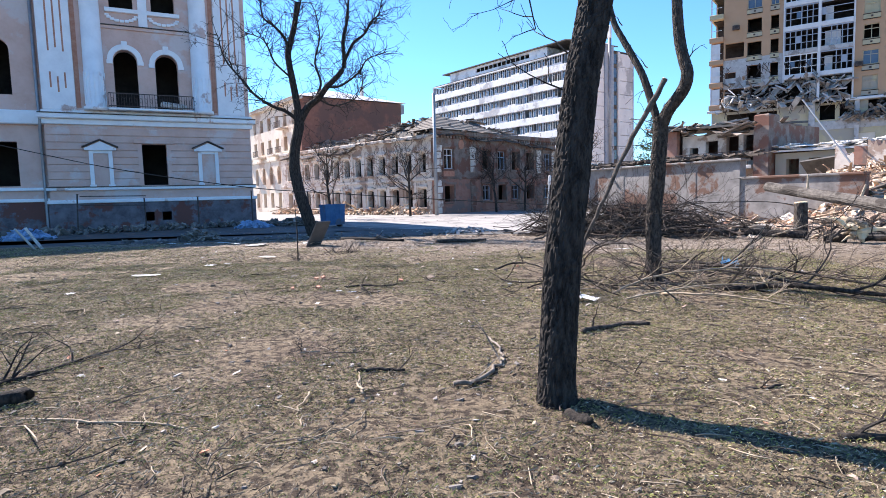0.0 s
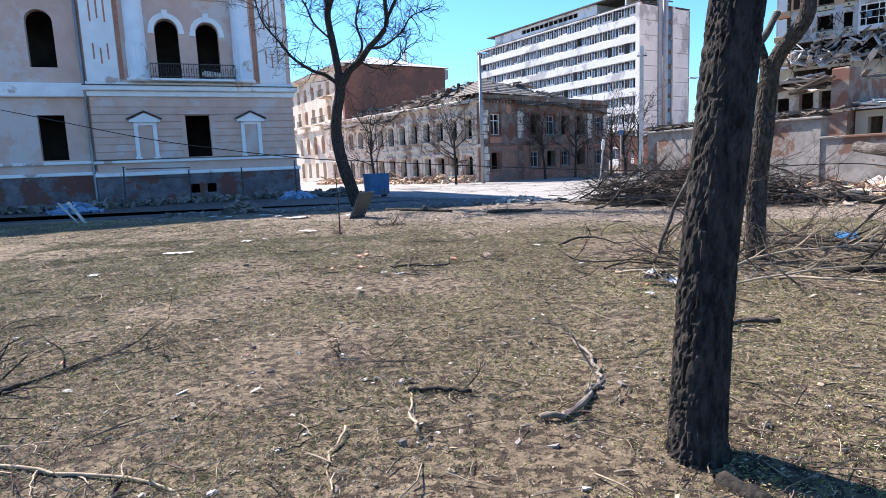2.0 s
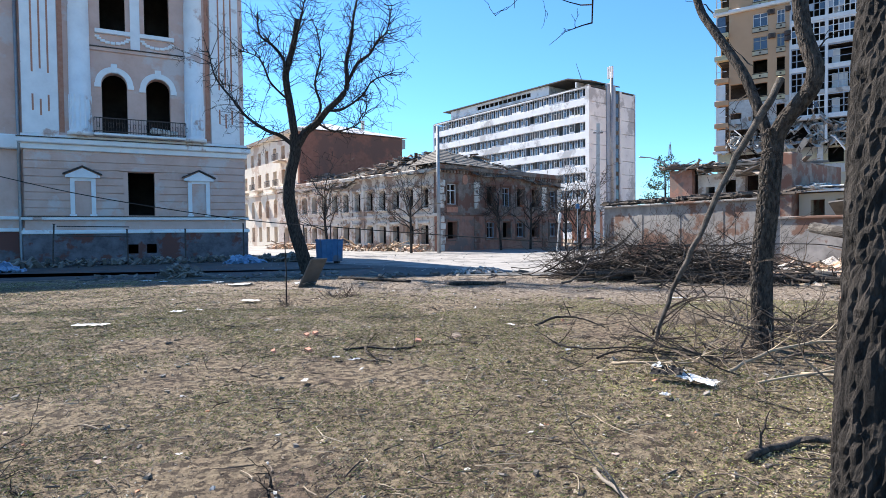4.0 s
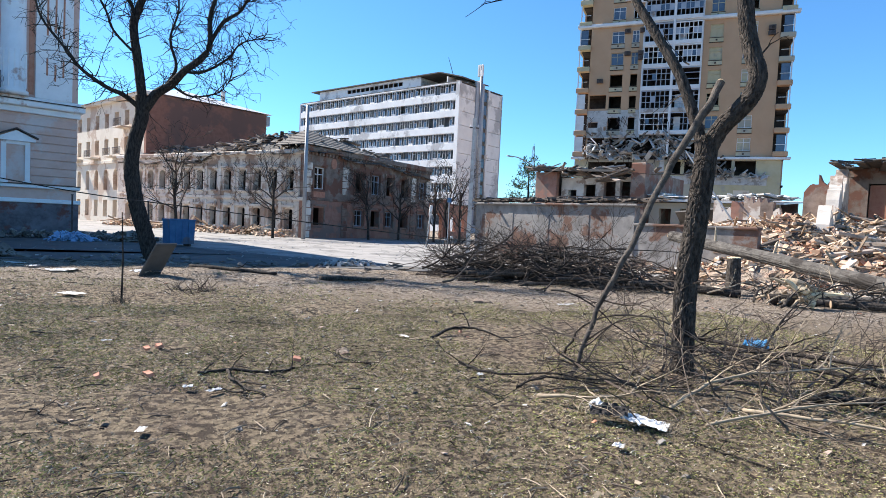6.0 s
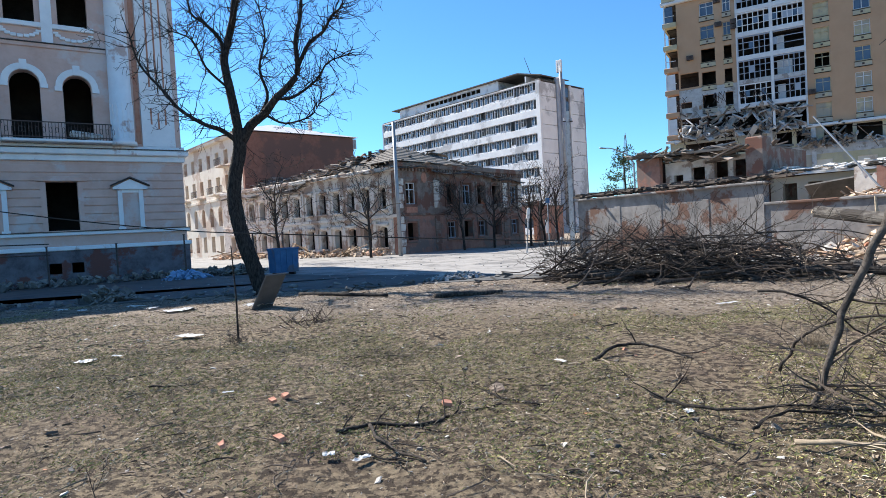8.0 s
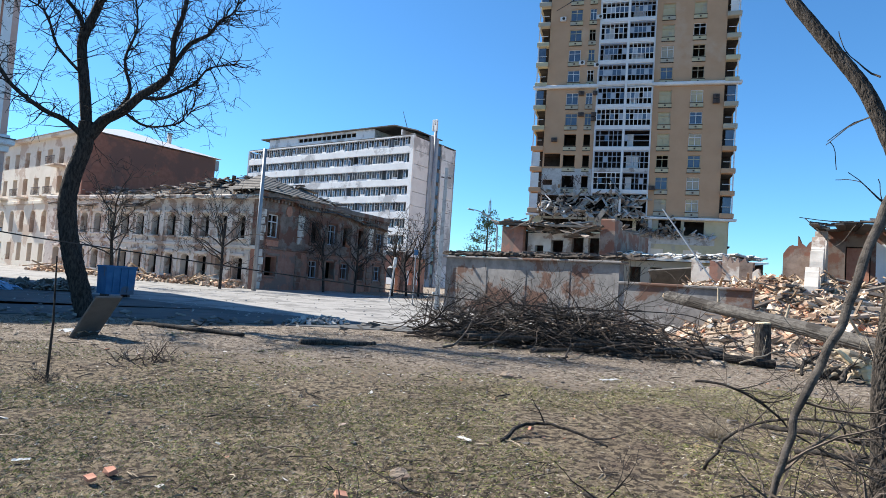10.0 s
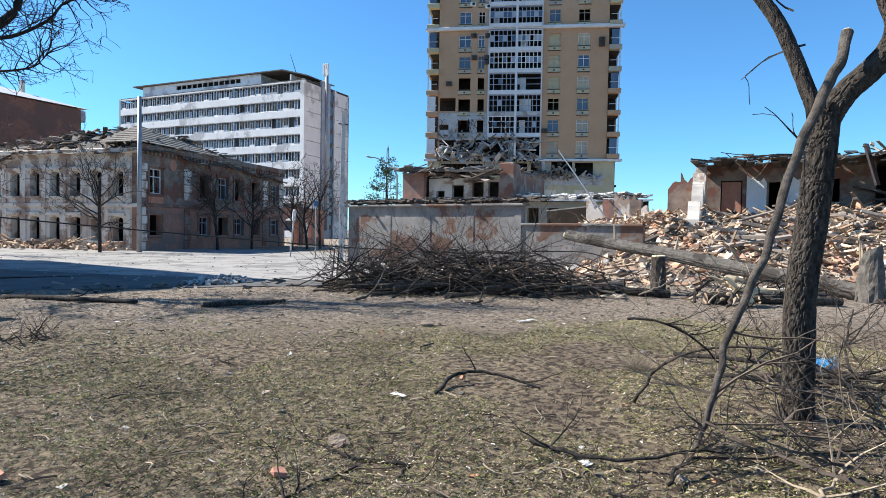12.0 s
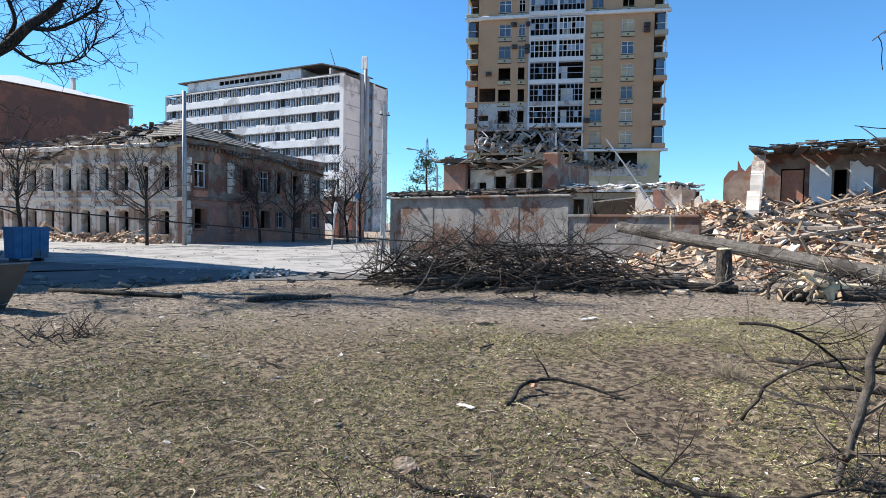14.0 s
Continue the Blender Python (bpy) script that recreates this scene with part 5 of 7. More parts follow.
def bark_tube(g, path, r0, r1, n=18, deep=0.1, flare=0.0, k=10):
    """A trunk with furrows that run up it."""
    path = smooth_path(path, k)
    m = len(path)
    rings = []
    up = Vector((0, 1, 0))
    for i, p in enumerate(path):
        t = (path[min(i + 1, m - 1)] - path[max(i - 1, 0)]).normalized()
        a = t.cross(up).normalized()
        b = t.cross(a)
        base = r0 + (r1 - r0) * i / (m - 1) + flare * max(0, 1 - i / (m * 0.12)) ** 2
        for q in range(n):
            w = 2 * math.pi * q / n
            c, s = math.cos(w) * base, math.sin(w) * base
            if n > 30:  # plates parted by furrows
                h = p.z * 13.0 + 1.2 * noise.noise((c * 9, s * 9, p.z * 5))
                f1 = noise.noise((c * 40, s * 40, h)) + 0.5 * noise.noise((c * 85, s * 85, h * 2.0))
                f = 0.14 * min(abs(f1) * 2.4, 0.75) - 0.09 + 0.07 * noise.noise((c * 6, s * 6, p.z * 1.5))
            else:
                f = deep * (noise.noise((c * 22, s * 22, p.z * 4 + r0 * 50)) * 0.9 + 0.6 * noise.noise((c * 5, s * 5, p.z * 1.3 + 9)))
            rr = base * (1 + f)
            rings.append(p + a * (math.cos(w) * rr) + b * (math.sin(w) * rr))
    fs = []
    for i in range(m - 1):
        for k in range(n):
            fs.append((i * n + k, i * n + (k + 1) % n, (i + 1) * n + (k + 1) % n, (i + 1) * n + k))
    fs.append(tuple((m - 1) * n + k for k in range(n)))
    return g.poly(rings, fs)


def make_tree_by_bins():
    r = random.Random(5)
    b = thing("tree", pose(-4.75, 29.8, -0.08), "bare crooked tree with a lopped top", "tree", "bare trees")
    part("trunk", bark_tube(Geo(), [(-0.02, 0, -0.1), (-0.16, 0, 0.3), (-0.33, 0, 0.95), (-0.59, 0, 1.81), (-0.76, 0, 2.89), (-0.71, 0, 3.75), (-0.5, 0, 4.6), (-0.5, 0, 5.3)], 0.26, 0.2, 40, 0.12, 0.12, 14), M_barkd, b, "", True)
    limbs = ([(-0.48, 0, 5.1), (-0.68, 0.1, 6.4), (-0.86, 0.2, 7.5), (-0.74, 0.25, 8.1), (-0.55, 0.3, 8.8), (-0.4, 0.3, 9.7)], 0.15, 0.1), \
            ([(-0.48, 0, 4.75), (-0.08, -0.1, 5.36), (0.4, -0.2, 5.7), (0.8, -0.3, 6.14), (1.3, -0.3, 6.6), (1.55, -0.3, 7.05), (1.55, -0.4, 7.9), (1.75, -0.4, 8.7), (1.82, -0.3, 9.5), (2.1, -0.3, 10.8)], 0.16, 0.03), \
            ([(-0.55, 0, 4.9), (-1.0, -0.2, 5.25), (-1.45, -0.3, 5.42), (-2.15, -0.4, 5.9), (-2.6, -0.5, 6.5), (-3.2, -0.6, 7.3), (-3.4, -0.7, 8.2)], 0.085, 0.02), \
            ([(0.14, -0.1, 5.55), (0.45, 0.2, 6.35), (0.2, 0.4, 7.3), (0.38, 0.7, 8.4), (0.2, 0.9, 9.5)], 0.06, 0.02), \
            ([(1.5, -0.3, 7.0), (1.95, -0.5, 7.75), (2.45, -0.6, 8.1), (2.75, -0.8, 8.5), (3.1, -0.9, 8.8), (3.3, -0.9, 9.7)], 0.07, 0.015), \
            ([(0.8, -0.3, 6.14), (1.4, -0.6, 6.1), (2.2, -1.0, 6.5), (2.6, -1.1, 7.0), (3.3, -1.2, 7.2)], 0.055, 0.015), \
            ([(-0.86, 0.2, 7.56), (-0.95, 0.3, 8.2), (-1.43, 0.4, 8.8), (-1.9, 0.5, 9.2), (-2.0, 0.5, 10.0)], 0.075, 0.025), \
            ([(-0.72, 0.1, 6.6), (-1.3, -0.3, 7.2), (-1.6, -0.5, 8.0), (-2.3, -0.6, 8.3)], 0.045, 0.015), \
            ([(-0.6, 0.3, 8.6), (-0.2, -0.3, 9.2), (0.1, -0.5, 10.2)], 0.06, 0.02), \
            ([(0.4, -0.2, 5.7), (0.9, 0.5, 5.5), (1.7, 0.9, 5.8), (2.0, 1.1, 6.3)], 0.045, 0.012)
    g, tw = Geo(), Geo()
    for path, r0, r1 in limbs:
        p = smooth_path(path, 4)
        part("limb", Geo().tube(p, ramp_r(len(p), r0, r1), 9, 0.05), M_barkd, b, "", True)
        for i in range(2, len(p)):
            for _ in range(3 if i > len(p) * 0.3 else 1):
                ax = (p[i] - p[i - 1]).normalized()
                w = ax * 0.5 + Vector((r.uniform(-1, 1), r.uniform(-1, 1), r.uniform(-0.9, 1)))
                spray(tw, p[i], w, r.uniform(0.5, 1.35), 0.02, r, 2, 1.3, 0.04, 0.006, 0.18)
    part("crown", tw, M_barkd, b, "fine bare twigs")


make_tree_by_bins()


def make_near_tree():
    r = random.Random(8)
    b = thing("tree", pose(1.80, 9.06, 0), "dark furrowed trunk of a lime tree", "tree", "bare trees")
    part("trunk", bark_tube(Geo(), [(-0.02, 0.05, -0.12), (-0.015, 0.09, 0.25), (0.045, 0.16, 0.95), (0.14, 0.26, 1.7), (0.23, 0.34, 2.33), (0.34, 0.40, 2.85), (0.46, 0.46, 3.5), (0.52, 0.5, 4.2)], 0.14, 0.122, 80, 0.16, 0.06, 34), M_barkd, b, "deeply furrowed bark")
    part("root_knob", Geo().tube(bend((0.02, -0.16, -0.02), (0.12, -0.42, 0.04), 5, 0.08, r), [0.05, 0.055, 0.05, 0.04, 0.03, 0.015], 9, 0.1), M_barkd, b, "", True)
    g, tw = Geo(), Geo()
    for path, r0 in (([(0.52, 0.5, 4.1), (-0.2, 0.9, 5.2), (-0.7, 1.4, 6.6)], 0.08), ([(0.52, 0.5, 4.2), (1.0, 0.8, 5.4), (1.3, 0.9, 7.2)], 0.085), ([(0.42, 0.44, 3.3), (0.15, 2.0, 4.4), (0.3, 4.5, 4.9), (0.9, 7.4, 4.6)], 0.035)):
        p = smooth_path(path, 4)
        part("limb", Geo().tube(p, ramp_r(len(p), r0, r0 * 0.3), 8), M_barkd, b, "", True)
        for i in range(2, len(p)):
            spray(tw, p[i], Vector((r.uniform(-1, 1), r.uniform(-0.2, 1), r.uniform(-0.6, 0.4))), r.uniform(0.5, 1.2), 0.014, r, 2, 0.9, -0.1, 0.004, 0.16)
    for p0, w in (((0.3, 0.38, 2.7), (0.6, 0.25, 0.8)), ((0.24, 0.34, 2.5), (-0.8, 0.5, 0.5)), ((0.2, 0.3, 2.2), (-0.9, 0.3, 0.6))):
        spray(tw, p0, w, 0.7, 0.01, r, 1, 0.8, 0.3, 0.003, 0.2)
    part("crown", tw, M_barkd, b)


make_near_tree()


def make_forked_tree():
    """The tree with two limbs; u runs to its side as seen across the lawn."""
    r = random.Random(9)
    b = thing("tree", pose(4.4, 14.70, 0), "forked tree with lopped limbs", "tree", "bare trees")
    ux, uy = 0.56, -0.83

    def at(u, z, w=0.0):
        return (u * ux + w * 0.83, u * uy + w * 0.56, z)
    part("trunk", bark_tube(Geo(), [at(-0.06, -0.1), at(-0.07, 0.3), at(-0.07, 1.1), at(-0.01, 1.7), at(0.04, 2.3), at(0.06, 2.68)], 0.128, 0.117, 80, 0.12, 0.07, 44), M_barkg, b, "grey furrowed bark")
    g, tw = Geo(), Geo()
    for path, r0, r1 in (([at(0.0, 2.5), at(-0.03, 2.68), at(-0.1, 2.88), at(-0.2, 3.16), at(-0.32, 3.44), at(-0.52, 3.77), at(-0.72, 4.09), at(-0.9, 4.4), at(-1.05, 4.9)], 0.07, 0.052),
                         ([at(0.05, 2.5), at(0.19, 2.76), at(0.34, 2.91), at(0.48, 3.08), at(0.53, 3.28), at(0.47, 3.49), at(0.40, 3.76), at(0.36, 4.08), at(0.33, 4.6), at(0.32, 5.3)], 0.105, 0.08)):
        part("limb", bark_tube(Geo(), path, r0 * 0.96, r1 * 0.95, 56, 0.1, 0, 24), M_barkg, b, "lopped limb")
    for p0, w, l in ((at(-0.1, 3.2), at(-1, 0.1, 0.2), 0.6), (at(-0.2, 3.5), at(-0.8, 0.5), 0.4), (at(0.55, 3.5), at(0.8, 0.8, 0.2), 0.3), (at(-0.72, 4.3), at(-1, 0.3), 0.5), (at(-0.05, 2.3), at(-1, -0.1, -0.3), 0.75), (at(-0.05, 2.35), at(-1, 0.35, -0.2), 0.5), (at(0.4, 4.6), at(1, 0.8), 0.5)):
        spray(tw, p0, w, l, 0.012, r, 1, 0.9, 0.0, 0.004, 0.2)
    part("crown", tw, M_barkg, b)
    # the sawn branch leaning into the fork
    s = thing("leaning_branch", pose(0, 0, 0), "long sawn branch leaning into a tree fork", "branch")
    pts = [(2.93, 14.5, -0.02), (3.08, 14.53, 0.12), (3.13, 14.5, 0.4), (3.3, 14.53, 0.85), (3.53, 14.46, 1.4), (3.81, 14.5, 2.05), (4.09, 14.48, 2.6), (4.28, 14.46, 2.95), (4.44, 14.5, 3.24)]
    pts = [(x - 0.07 * (1 - z / 3.3), y + 0.1 * (1 - z / 3.3), z) for x, y, z in pts]
    p = smooth_path(pts, 4)
    p = [v + Vector((r.uniform(-1, 1), r.uniform(-1, 1), 0)) * (0.012 if 2 < i < len(p) - 3 else 0) for i, v in enumerate(p)]
    part("stem", bark_tube(Geo(), p, 0.017, 0.045, 16, 0.2, 0, 3), M_limbgrey, s, "grey bark")
    e = Vector(pts[-1])
    d = (Vector(pts[-1]) - Vector(pts[-2])).normalized()
    part("cut_end", Geo().tube([e, e + d * 0.012], [0.046, 0.041], 10), M_cut, s, "fresh pale saw cut")
    for k in range(10):
        tw = Twigs()
        i = r.randint(1, 12)
        spray(tw, p[i], (r.uniform(-1, 1), r.uniform(-1, 1), r.uniform(-0.3, 0.7)), r.uniform(0.5, 1.1), 0.013, r, 2, 0.9, 0.0, 0.003, 0.22)
        tw.hang(M_twig, s)


make_forked_tree()


def make_edge_tree():
    r = random.Random(10)
    b = thing("tree", pose(5.85, 11.2, 0), "grey split trunk with a torn limb scar", "tree", "bare trees")
    part("trunk", bark_tube(Geo(), [(0.05, 0, -0.1), (0.02, 0, 0.8), (0.0, 0, 1.6), (0.05, 0, 2.3)], 0.16, 0.13, 60, 0.12, 0.05, 30), M_barkg, b)
    part("limb", bark_tube(Geo(), [(0.05, 0, 2.2), (0.0, 0.0, 2.7), (-0.16, 0, 3.2), (-0.3, 0, 3.9), (-0.42, 0, 5)], 0.085, 0.06, 12, 0.1), M_barkg, b)
    part("limb", bark_tube(Geo(), [(0.05, 0, 2.2), (0.35, 0.1, 3.0), (0.6, 0.2, 4.2)], 0.1, 0.06, 12, 0.1), M_barkg, b)
    part("torn_scar", Geo().slab(pose(-0.1, -0.08, 2.2, 10, 5, 30), 0.1, 0.12, 0.3, 0.03), M_cut, b, "orange torn wood")


make_edge_tree()


def make_street_trees():
    r = random.Random(11)
    for x, y, h, c in ((-2.6, 55.5, 7.0, 1.0), (5.1, 60.5, 7.0, 1.0), (8.0, 62.6, 6.4, 0.9), (11.0, 61.2, 6.6, 1.0), (12.6, 62.5, 6.2, 1.0), (-8.8, 52.6, 6.6, 0.9), (14.0, 63.5, 6.4, 1.0)):
        b = thing("street_tree", pose(x, y, -0.2), "small bare street tree beside the house", "tree", "street trees")
        h *= 1.06
        g = Geo()
        lean = r.uniform(-0.35, 0.35)
        p = smooth_path([(0, 0, -0.1), (lean * 0.3, 0, h * 0.2), (lean, 0, h * 0.4), (lean * 0.6, 0, h * 0.62)], 3)
        g.tube(p, ramp_r(len(p), 0.12, 0.075), 7)
        part("trunk", g, M_barkd, b, "", True)
        tw = Geo()
        for k in range(13):
            w = Vector((r.uniform(-1, 1), r.uniform(-1, 1), r.uniform(0.3, 1.8)))
            spray(tw, p[r.randint(3, len(p) - 1)], w, h * r.uniform(0.28, 0.55) * c, 0.058, r, 3, 1.0, 0.12, 0.012, 0.32)
        part("crown", tw, M_shrub, b, "bare twiggy crown")
    # the green tree by the street lamp
    b = thing("pine_tree", pose(24.2, 73.5, -0.3), "thin green pine behind the wall", "tree")
    g, lf = Geo(), Geo()
    g.tube([(0, 0, 0), (0.2, 0, 5), (0.1, 0, 9.5)], [0.18, 0.13, 0.03], 7)
    for k in range(34):
        z = r.uniform(3.5, 9.4)
        a = r.uniform(0, 6.283)
        l = (10.2 - z) * 0.38 + 0.5
        q = [(0.1, 0, z), (0.1 + math.cos(a) * l * 0.6, math.sin(a) * l * 0.6, z + 0.15), (0.1 + math.cos(a) * l, math.sin(a) * l, z + 0.5)]
        g.tube(q, [0.04, 0.03, 0.01], 4)
        for _ in range(46):
            t = r.uniform(0.35, 1.05)
            c = Vector((0.1 + math.cos(a) * l * t, math.sin(a) * l * t, z + 0.5 * t)) + Vector((r.gauss(0, 0.2), r.gauss(0, 0.2), r.gauss(0, 0.2)))
            d = Vector((r.uniform(-1, 1), r.uniform(-1, 1), r.uniform(-1, 1))).normalized() * 0.16
            e = d.cross(Vector((0.3, 0.5, 0.8))).normalized() * 0.05
            lf.poly([c - d, c + e, c + d, c - e], [(0, 1, 2, 3)])
    part("trunk", g, M_barkd, b)
    part("crown", lf, M_pine, b, "sparse green needles")


make_street_trees()

# ---- street furniture ----
def make_pole(x, y, h, lean, r0, r1, material, label, square=True):
    b = thing("utility_pole", pose(x, y, -0.15, 0, lean, 0), label, "pole", "utility poles")
    n = 4 if square else 10
    part("shaft", Geo().tube([(0, 0, -0.2), (0, 0, h)], [r0, r1], n), material, b, "", not square)
    if square:
        part("crossarm", Geo().box(-0.28, 0.28, -0.03, 0.03, h - 0.58, h - 0.52), M_iron, b)
    for k in (-0.22, 0.22) if square else ():
        part("insulator", Geo().tube([(k, 0, h - 0.5), (k, 0, h - 0.36)], [0.04, 0.03], 6), M_towwhite, b)
    return b


make_pole(9.35, 43.0, 8.0, 0.4, 0.19, 0.13, M_conc2, "grey concrete utility pole by the yard wall")
make_pole(-0.35, 55.6, 10.2, 0.0, 0.17, 0.12, M_zinc, "thin grey steel lamp pole at the corner", False)
P_R = make_pole(19.6, 19.5, 11.5, -1.0, 0.24, 0.15, M_polegrey, "weathered square concrete pole with broken wires")
_g, _r = Geo(), random.Random(3)
for _k in range(5):
    _z = 7.6 + 0.5 * _k
    _g.tube([(0, -0.1, _z), (0.5 * _r.uniform(-1, 1), -0.4, _z - 0.5), (_r.uniform(-1.2, 0.5), -0.5, _z - _r.uniform(1, 2.0))], [0.012, 0.012, 0.008], 4)
part("loose_wires", _g, M_iron, P_R, "torn wires hanging down")
part("splintered_top", Geo().slab(pose(-0.4, -0.15, 8.8, 20, 40, 0), 0.9, 0.06, 0.1).slab(pose(-0.3, -0.2, 8.2, 10, -50, 0), 0.8, 0.05, 0.08), M_board, P_R, "splintered crosspiece")


def make_street_lamp():
    b = thing("street_lamp", pose(22.6, 66.5, -0.3), "arched street lamp behind the yard wall", "street lamp")
    part("pole", Geo().tube(smooth_path([(0, 0, 0), (0, 0, 6.5), (-0.1, 0, 7.6), (-0.8, -0.2, 8.3), (-2.2, -0.6, 8.8), (-3.0, -0.8, 8.9)], 3), ramp_r(16, 0.1, 0.04), 7), M_zinc, b, "", True)
    part("lamp_head", Geo().slab(pose(-3.3, -0.9, 8.88, 0, 5, 15), 0.7, 0.22, 0.12, 0.04), M_zinc, b)
    m = thing("lattice_mast", pose(29.5, 86, -0.3), "slim lattice mast in the distance", "mast")
    g = Geo()
    for sx, sy in ((-1, -1), (1, -1), (1, 1), (-1, 1)):
        g.tube([(sx * 0.7, sy * 0.7, 0), (sx * 0.08, sy * 0.08, 13)], [0.05, 0.03], 4)
    for k in range(14):
        a, c = 0.7 - 0.047 * k, 0.7 - 0.047 * (k + 1)
        g.tube([(-a, -a, 0.95 * k), (c, -c, 0.95 * (k + 1))], [0.03] * 2, 3).tube([(a, -a, 0.95 * k), (c, c, 0.95 * (k + 1))], [0.03] * 2, 3)
    part("lattice", g, M_zinc, m)


make_street_lamp()


def make_signs():
    b = thing("leaning_post", pose(7.9, 48.6, -0.15, 0, 5, 0), "leaning post with a white tip", "post")
    part("shaft", Geo().tube([(0, 0, -0.1), (0, 0, 2.3)], [0.05, 0.05], 8), M_conc2, b)
    part("tip", Geo().tube([(0, 0, 2.2), (0, 0, 2.3), (0, 0, 2.85), (0, 0, 2.95)], [0.07, 0.11, 0.11, 0.06], 8), M_paper, b, "white painted tip")
    b = thing("road_sign", pose(8.9, 46.5, -0.15), "small blue sign on a thin grey post", "sign")
    part("post", Geo().tube([(0, 0, -0.1), (0, 0, 3.5)], [0.035, 0.035], 6), M_zinc, b)
    part("plate", Geo().box(-0.13, 0.13, -0.06, -0.03, 3.1, 3.4, bev=0.01), M_bluebin, b, "blue sign plate")
    for x, y, h, c in ((5.0, 30.4, 1.15, M_iron), (5.5, 31.5, 1.2, M_iron)):
        b = thing("fence_stake", pose(x, y, -0.15, 2, 3, 0), "thin dark stake by the kerb", "stake", "kerb stakes")
        part("rod", Geo().tube([(0, 0, -0.1), (0.02, 0, h)], [0.025, 0.02], 6), c, b)
        part("cap", Geo().slab(pose(0.02, 0, h, 0, 10, 30), 0.12, 0.05, 0.1, 0.02), M_paper, b)


make_signs()


def make_bin(x, y, yaw, material, label):
    b = thing("waste_container", pose(x, y, -0.13, 0, 0, yaw), label, "waste bin", "waste containers")
    g = Geo()
    t, w, d, h = 0.03, 1.2, 1.0, 1.28
    lo = [(-w / 2 + t, -d / 2 + t), (w / 2 - t, -d / 2 + t), (w / 2 - t, d / 2 - t), (-w / 2 + t, d / 2 - t)]
    hi = [(-w / 2, -d / 2), (w / 2, -d / 2), (w / 2, d / 2), (-w / 2, d / 2)]
    g.poly([(*p, 0.12) for p in lo] + [(*p, h) for p in hi] + [(p[0] * 0.93, p[1] * 0.93, h) for p in hi] + [(p[0] * 0.93, p[1] * 0.93, 0.16) for p in lo],
           [(3, 2, 1, 0)] + [(i, (i + 1) % 4, (i + 1) % 4 + 4, i + 4) for i in range(4)] + [(i + 4, (i + 1) % 4 + 4, (i + 1) % 4 + 8, i + 8) for i in range(4)] + [(i + 8, (i + 1) % 4 + 8, (i + 1) % 4 + 12, i + 12) for i in range(4)] + [(12, 13, 14, 15)])
    part("tub", g, material, b)
    pieces("rim", material, b, ((-w / 2 - 0.03, w / 2 + 0.03, -d / 2 - 0.03, -d / 2 + 0.02, h - 0.04, h + 0.04), (-w / 2 - 0.03, w / 2 + 0.03, d / 2 - 0.02, d / 2 + 0.03, h - 0.04, h + 0.04)), bev=0.01)
    for k in (-0.3, 0.0, 0.3):
        part("rib", Geo().box(k - 0.025, k + 0.025, -d / 2 - 0.025, -d / 2 + 0.06, 0.2, h - 0.05), material, b)
    for sx in (-1, 1):
        part("foot", Geo().box(sx * 0.42 - 0.05, sx * 0.42 + 0.05, -0.35, 0.35, 0, 0.13), M_iron, b)
    return b


_b = make_bin(-6.1, 40.0, 32, M_bluebin, "blue and grey steel waste container at the kerb")
part("side_panel", Geo().box(0.585, 0.605, -0.42, 0.42, 0.2, 1.2, bev=0.005), M_greybin, _b, "grey steel side")


def make_cable():
    g = Geo()
    pts = [(-16.5, 28.0, 3.95), (-12, 28.0, 2.9), (-6.9, 28.0, 2.05), (-3.5, 28.0, 1.72), (0, 28, 1.42), (4.5, 27.8, 1.08), (8, 27, 0.95), (11.0, 26.6, 1.0), (13.3, 27.5, 0.9)]
    pts = [(-26, 33, 5.8)] + pts + [(15.5, 28.5, 0.5)]
    p = smooth_path(pts, 8)
    g.tube(p, [0.017] * len(p), 6)
    single("fallen_cable", g, M_dark, "slack black cable drooping across the lawn edge", "cable")


make_cable()

# ---- brush heap, logs and stumps ----
def fallen_branch(pts, r0, r1, material, label, twigs=6, tl=(0.25, 0.6), seed=1, lift=0.0, depth=1, pale=False):
    r = random.Random(seed)
    b = thing("fallen_branch", pose(0, 0, 0), label, "branch", "fallen branches")
    q = [(p[0], p[1], (p[2] if len(p) > 2 else ground_z(p[0], p[1]) + r0 * 0.7 + lift)) for p in pts]
    p = smooth_path(q, 5)
    p = [v + Vector((r.uniform(-1, 1), r.uniform(-1, 1), r.uniform(-0.2, 0.5))) * (r0 * 0.5 + 0.014) for v in p]
    part("stem", Geo().tube(p, ramp_r(len(p), r0, r1), 8, 0.08), material, b, "", True)
    if twigs:
        for _ in range(twigs):
            g = Twigs()
            i = r.randint(1, len(p) - 2)
            a = (p[i + 1] - p[i]).normalized()
            w = a + Vector((r.uniform(-1, 1), r.uniform(-1, 1), r.uniform(-0.1, 0.7)))
            spray(g, p[i], w, r.uniform(*tl), r0 * 0.5, r, depth, 0.8, 0.04, 0.0025, 0.16)
            g.hang(material, b)
    return b


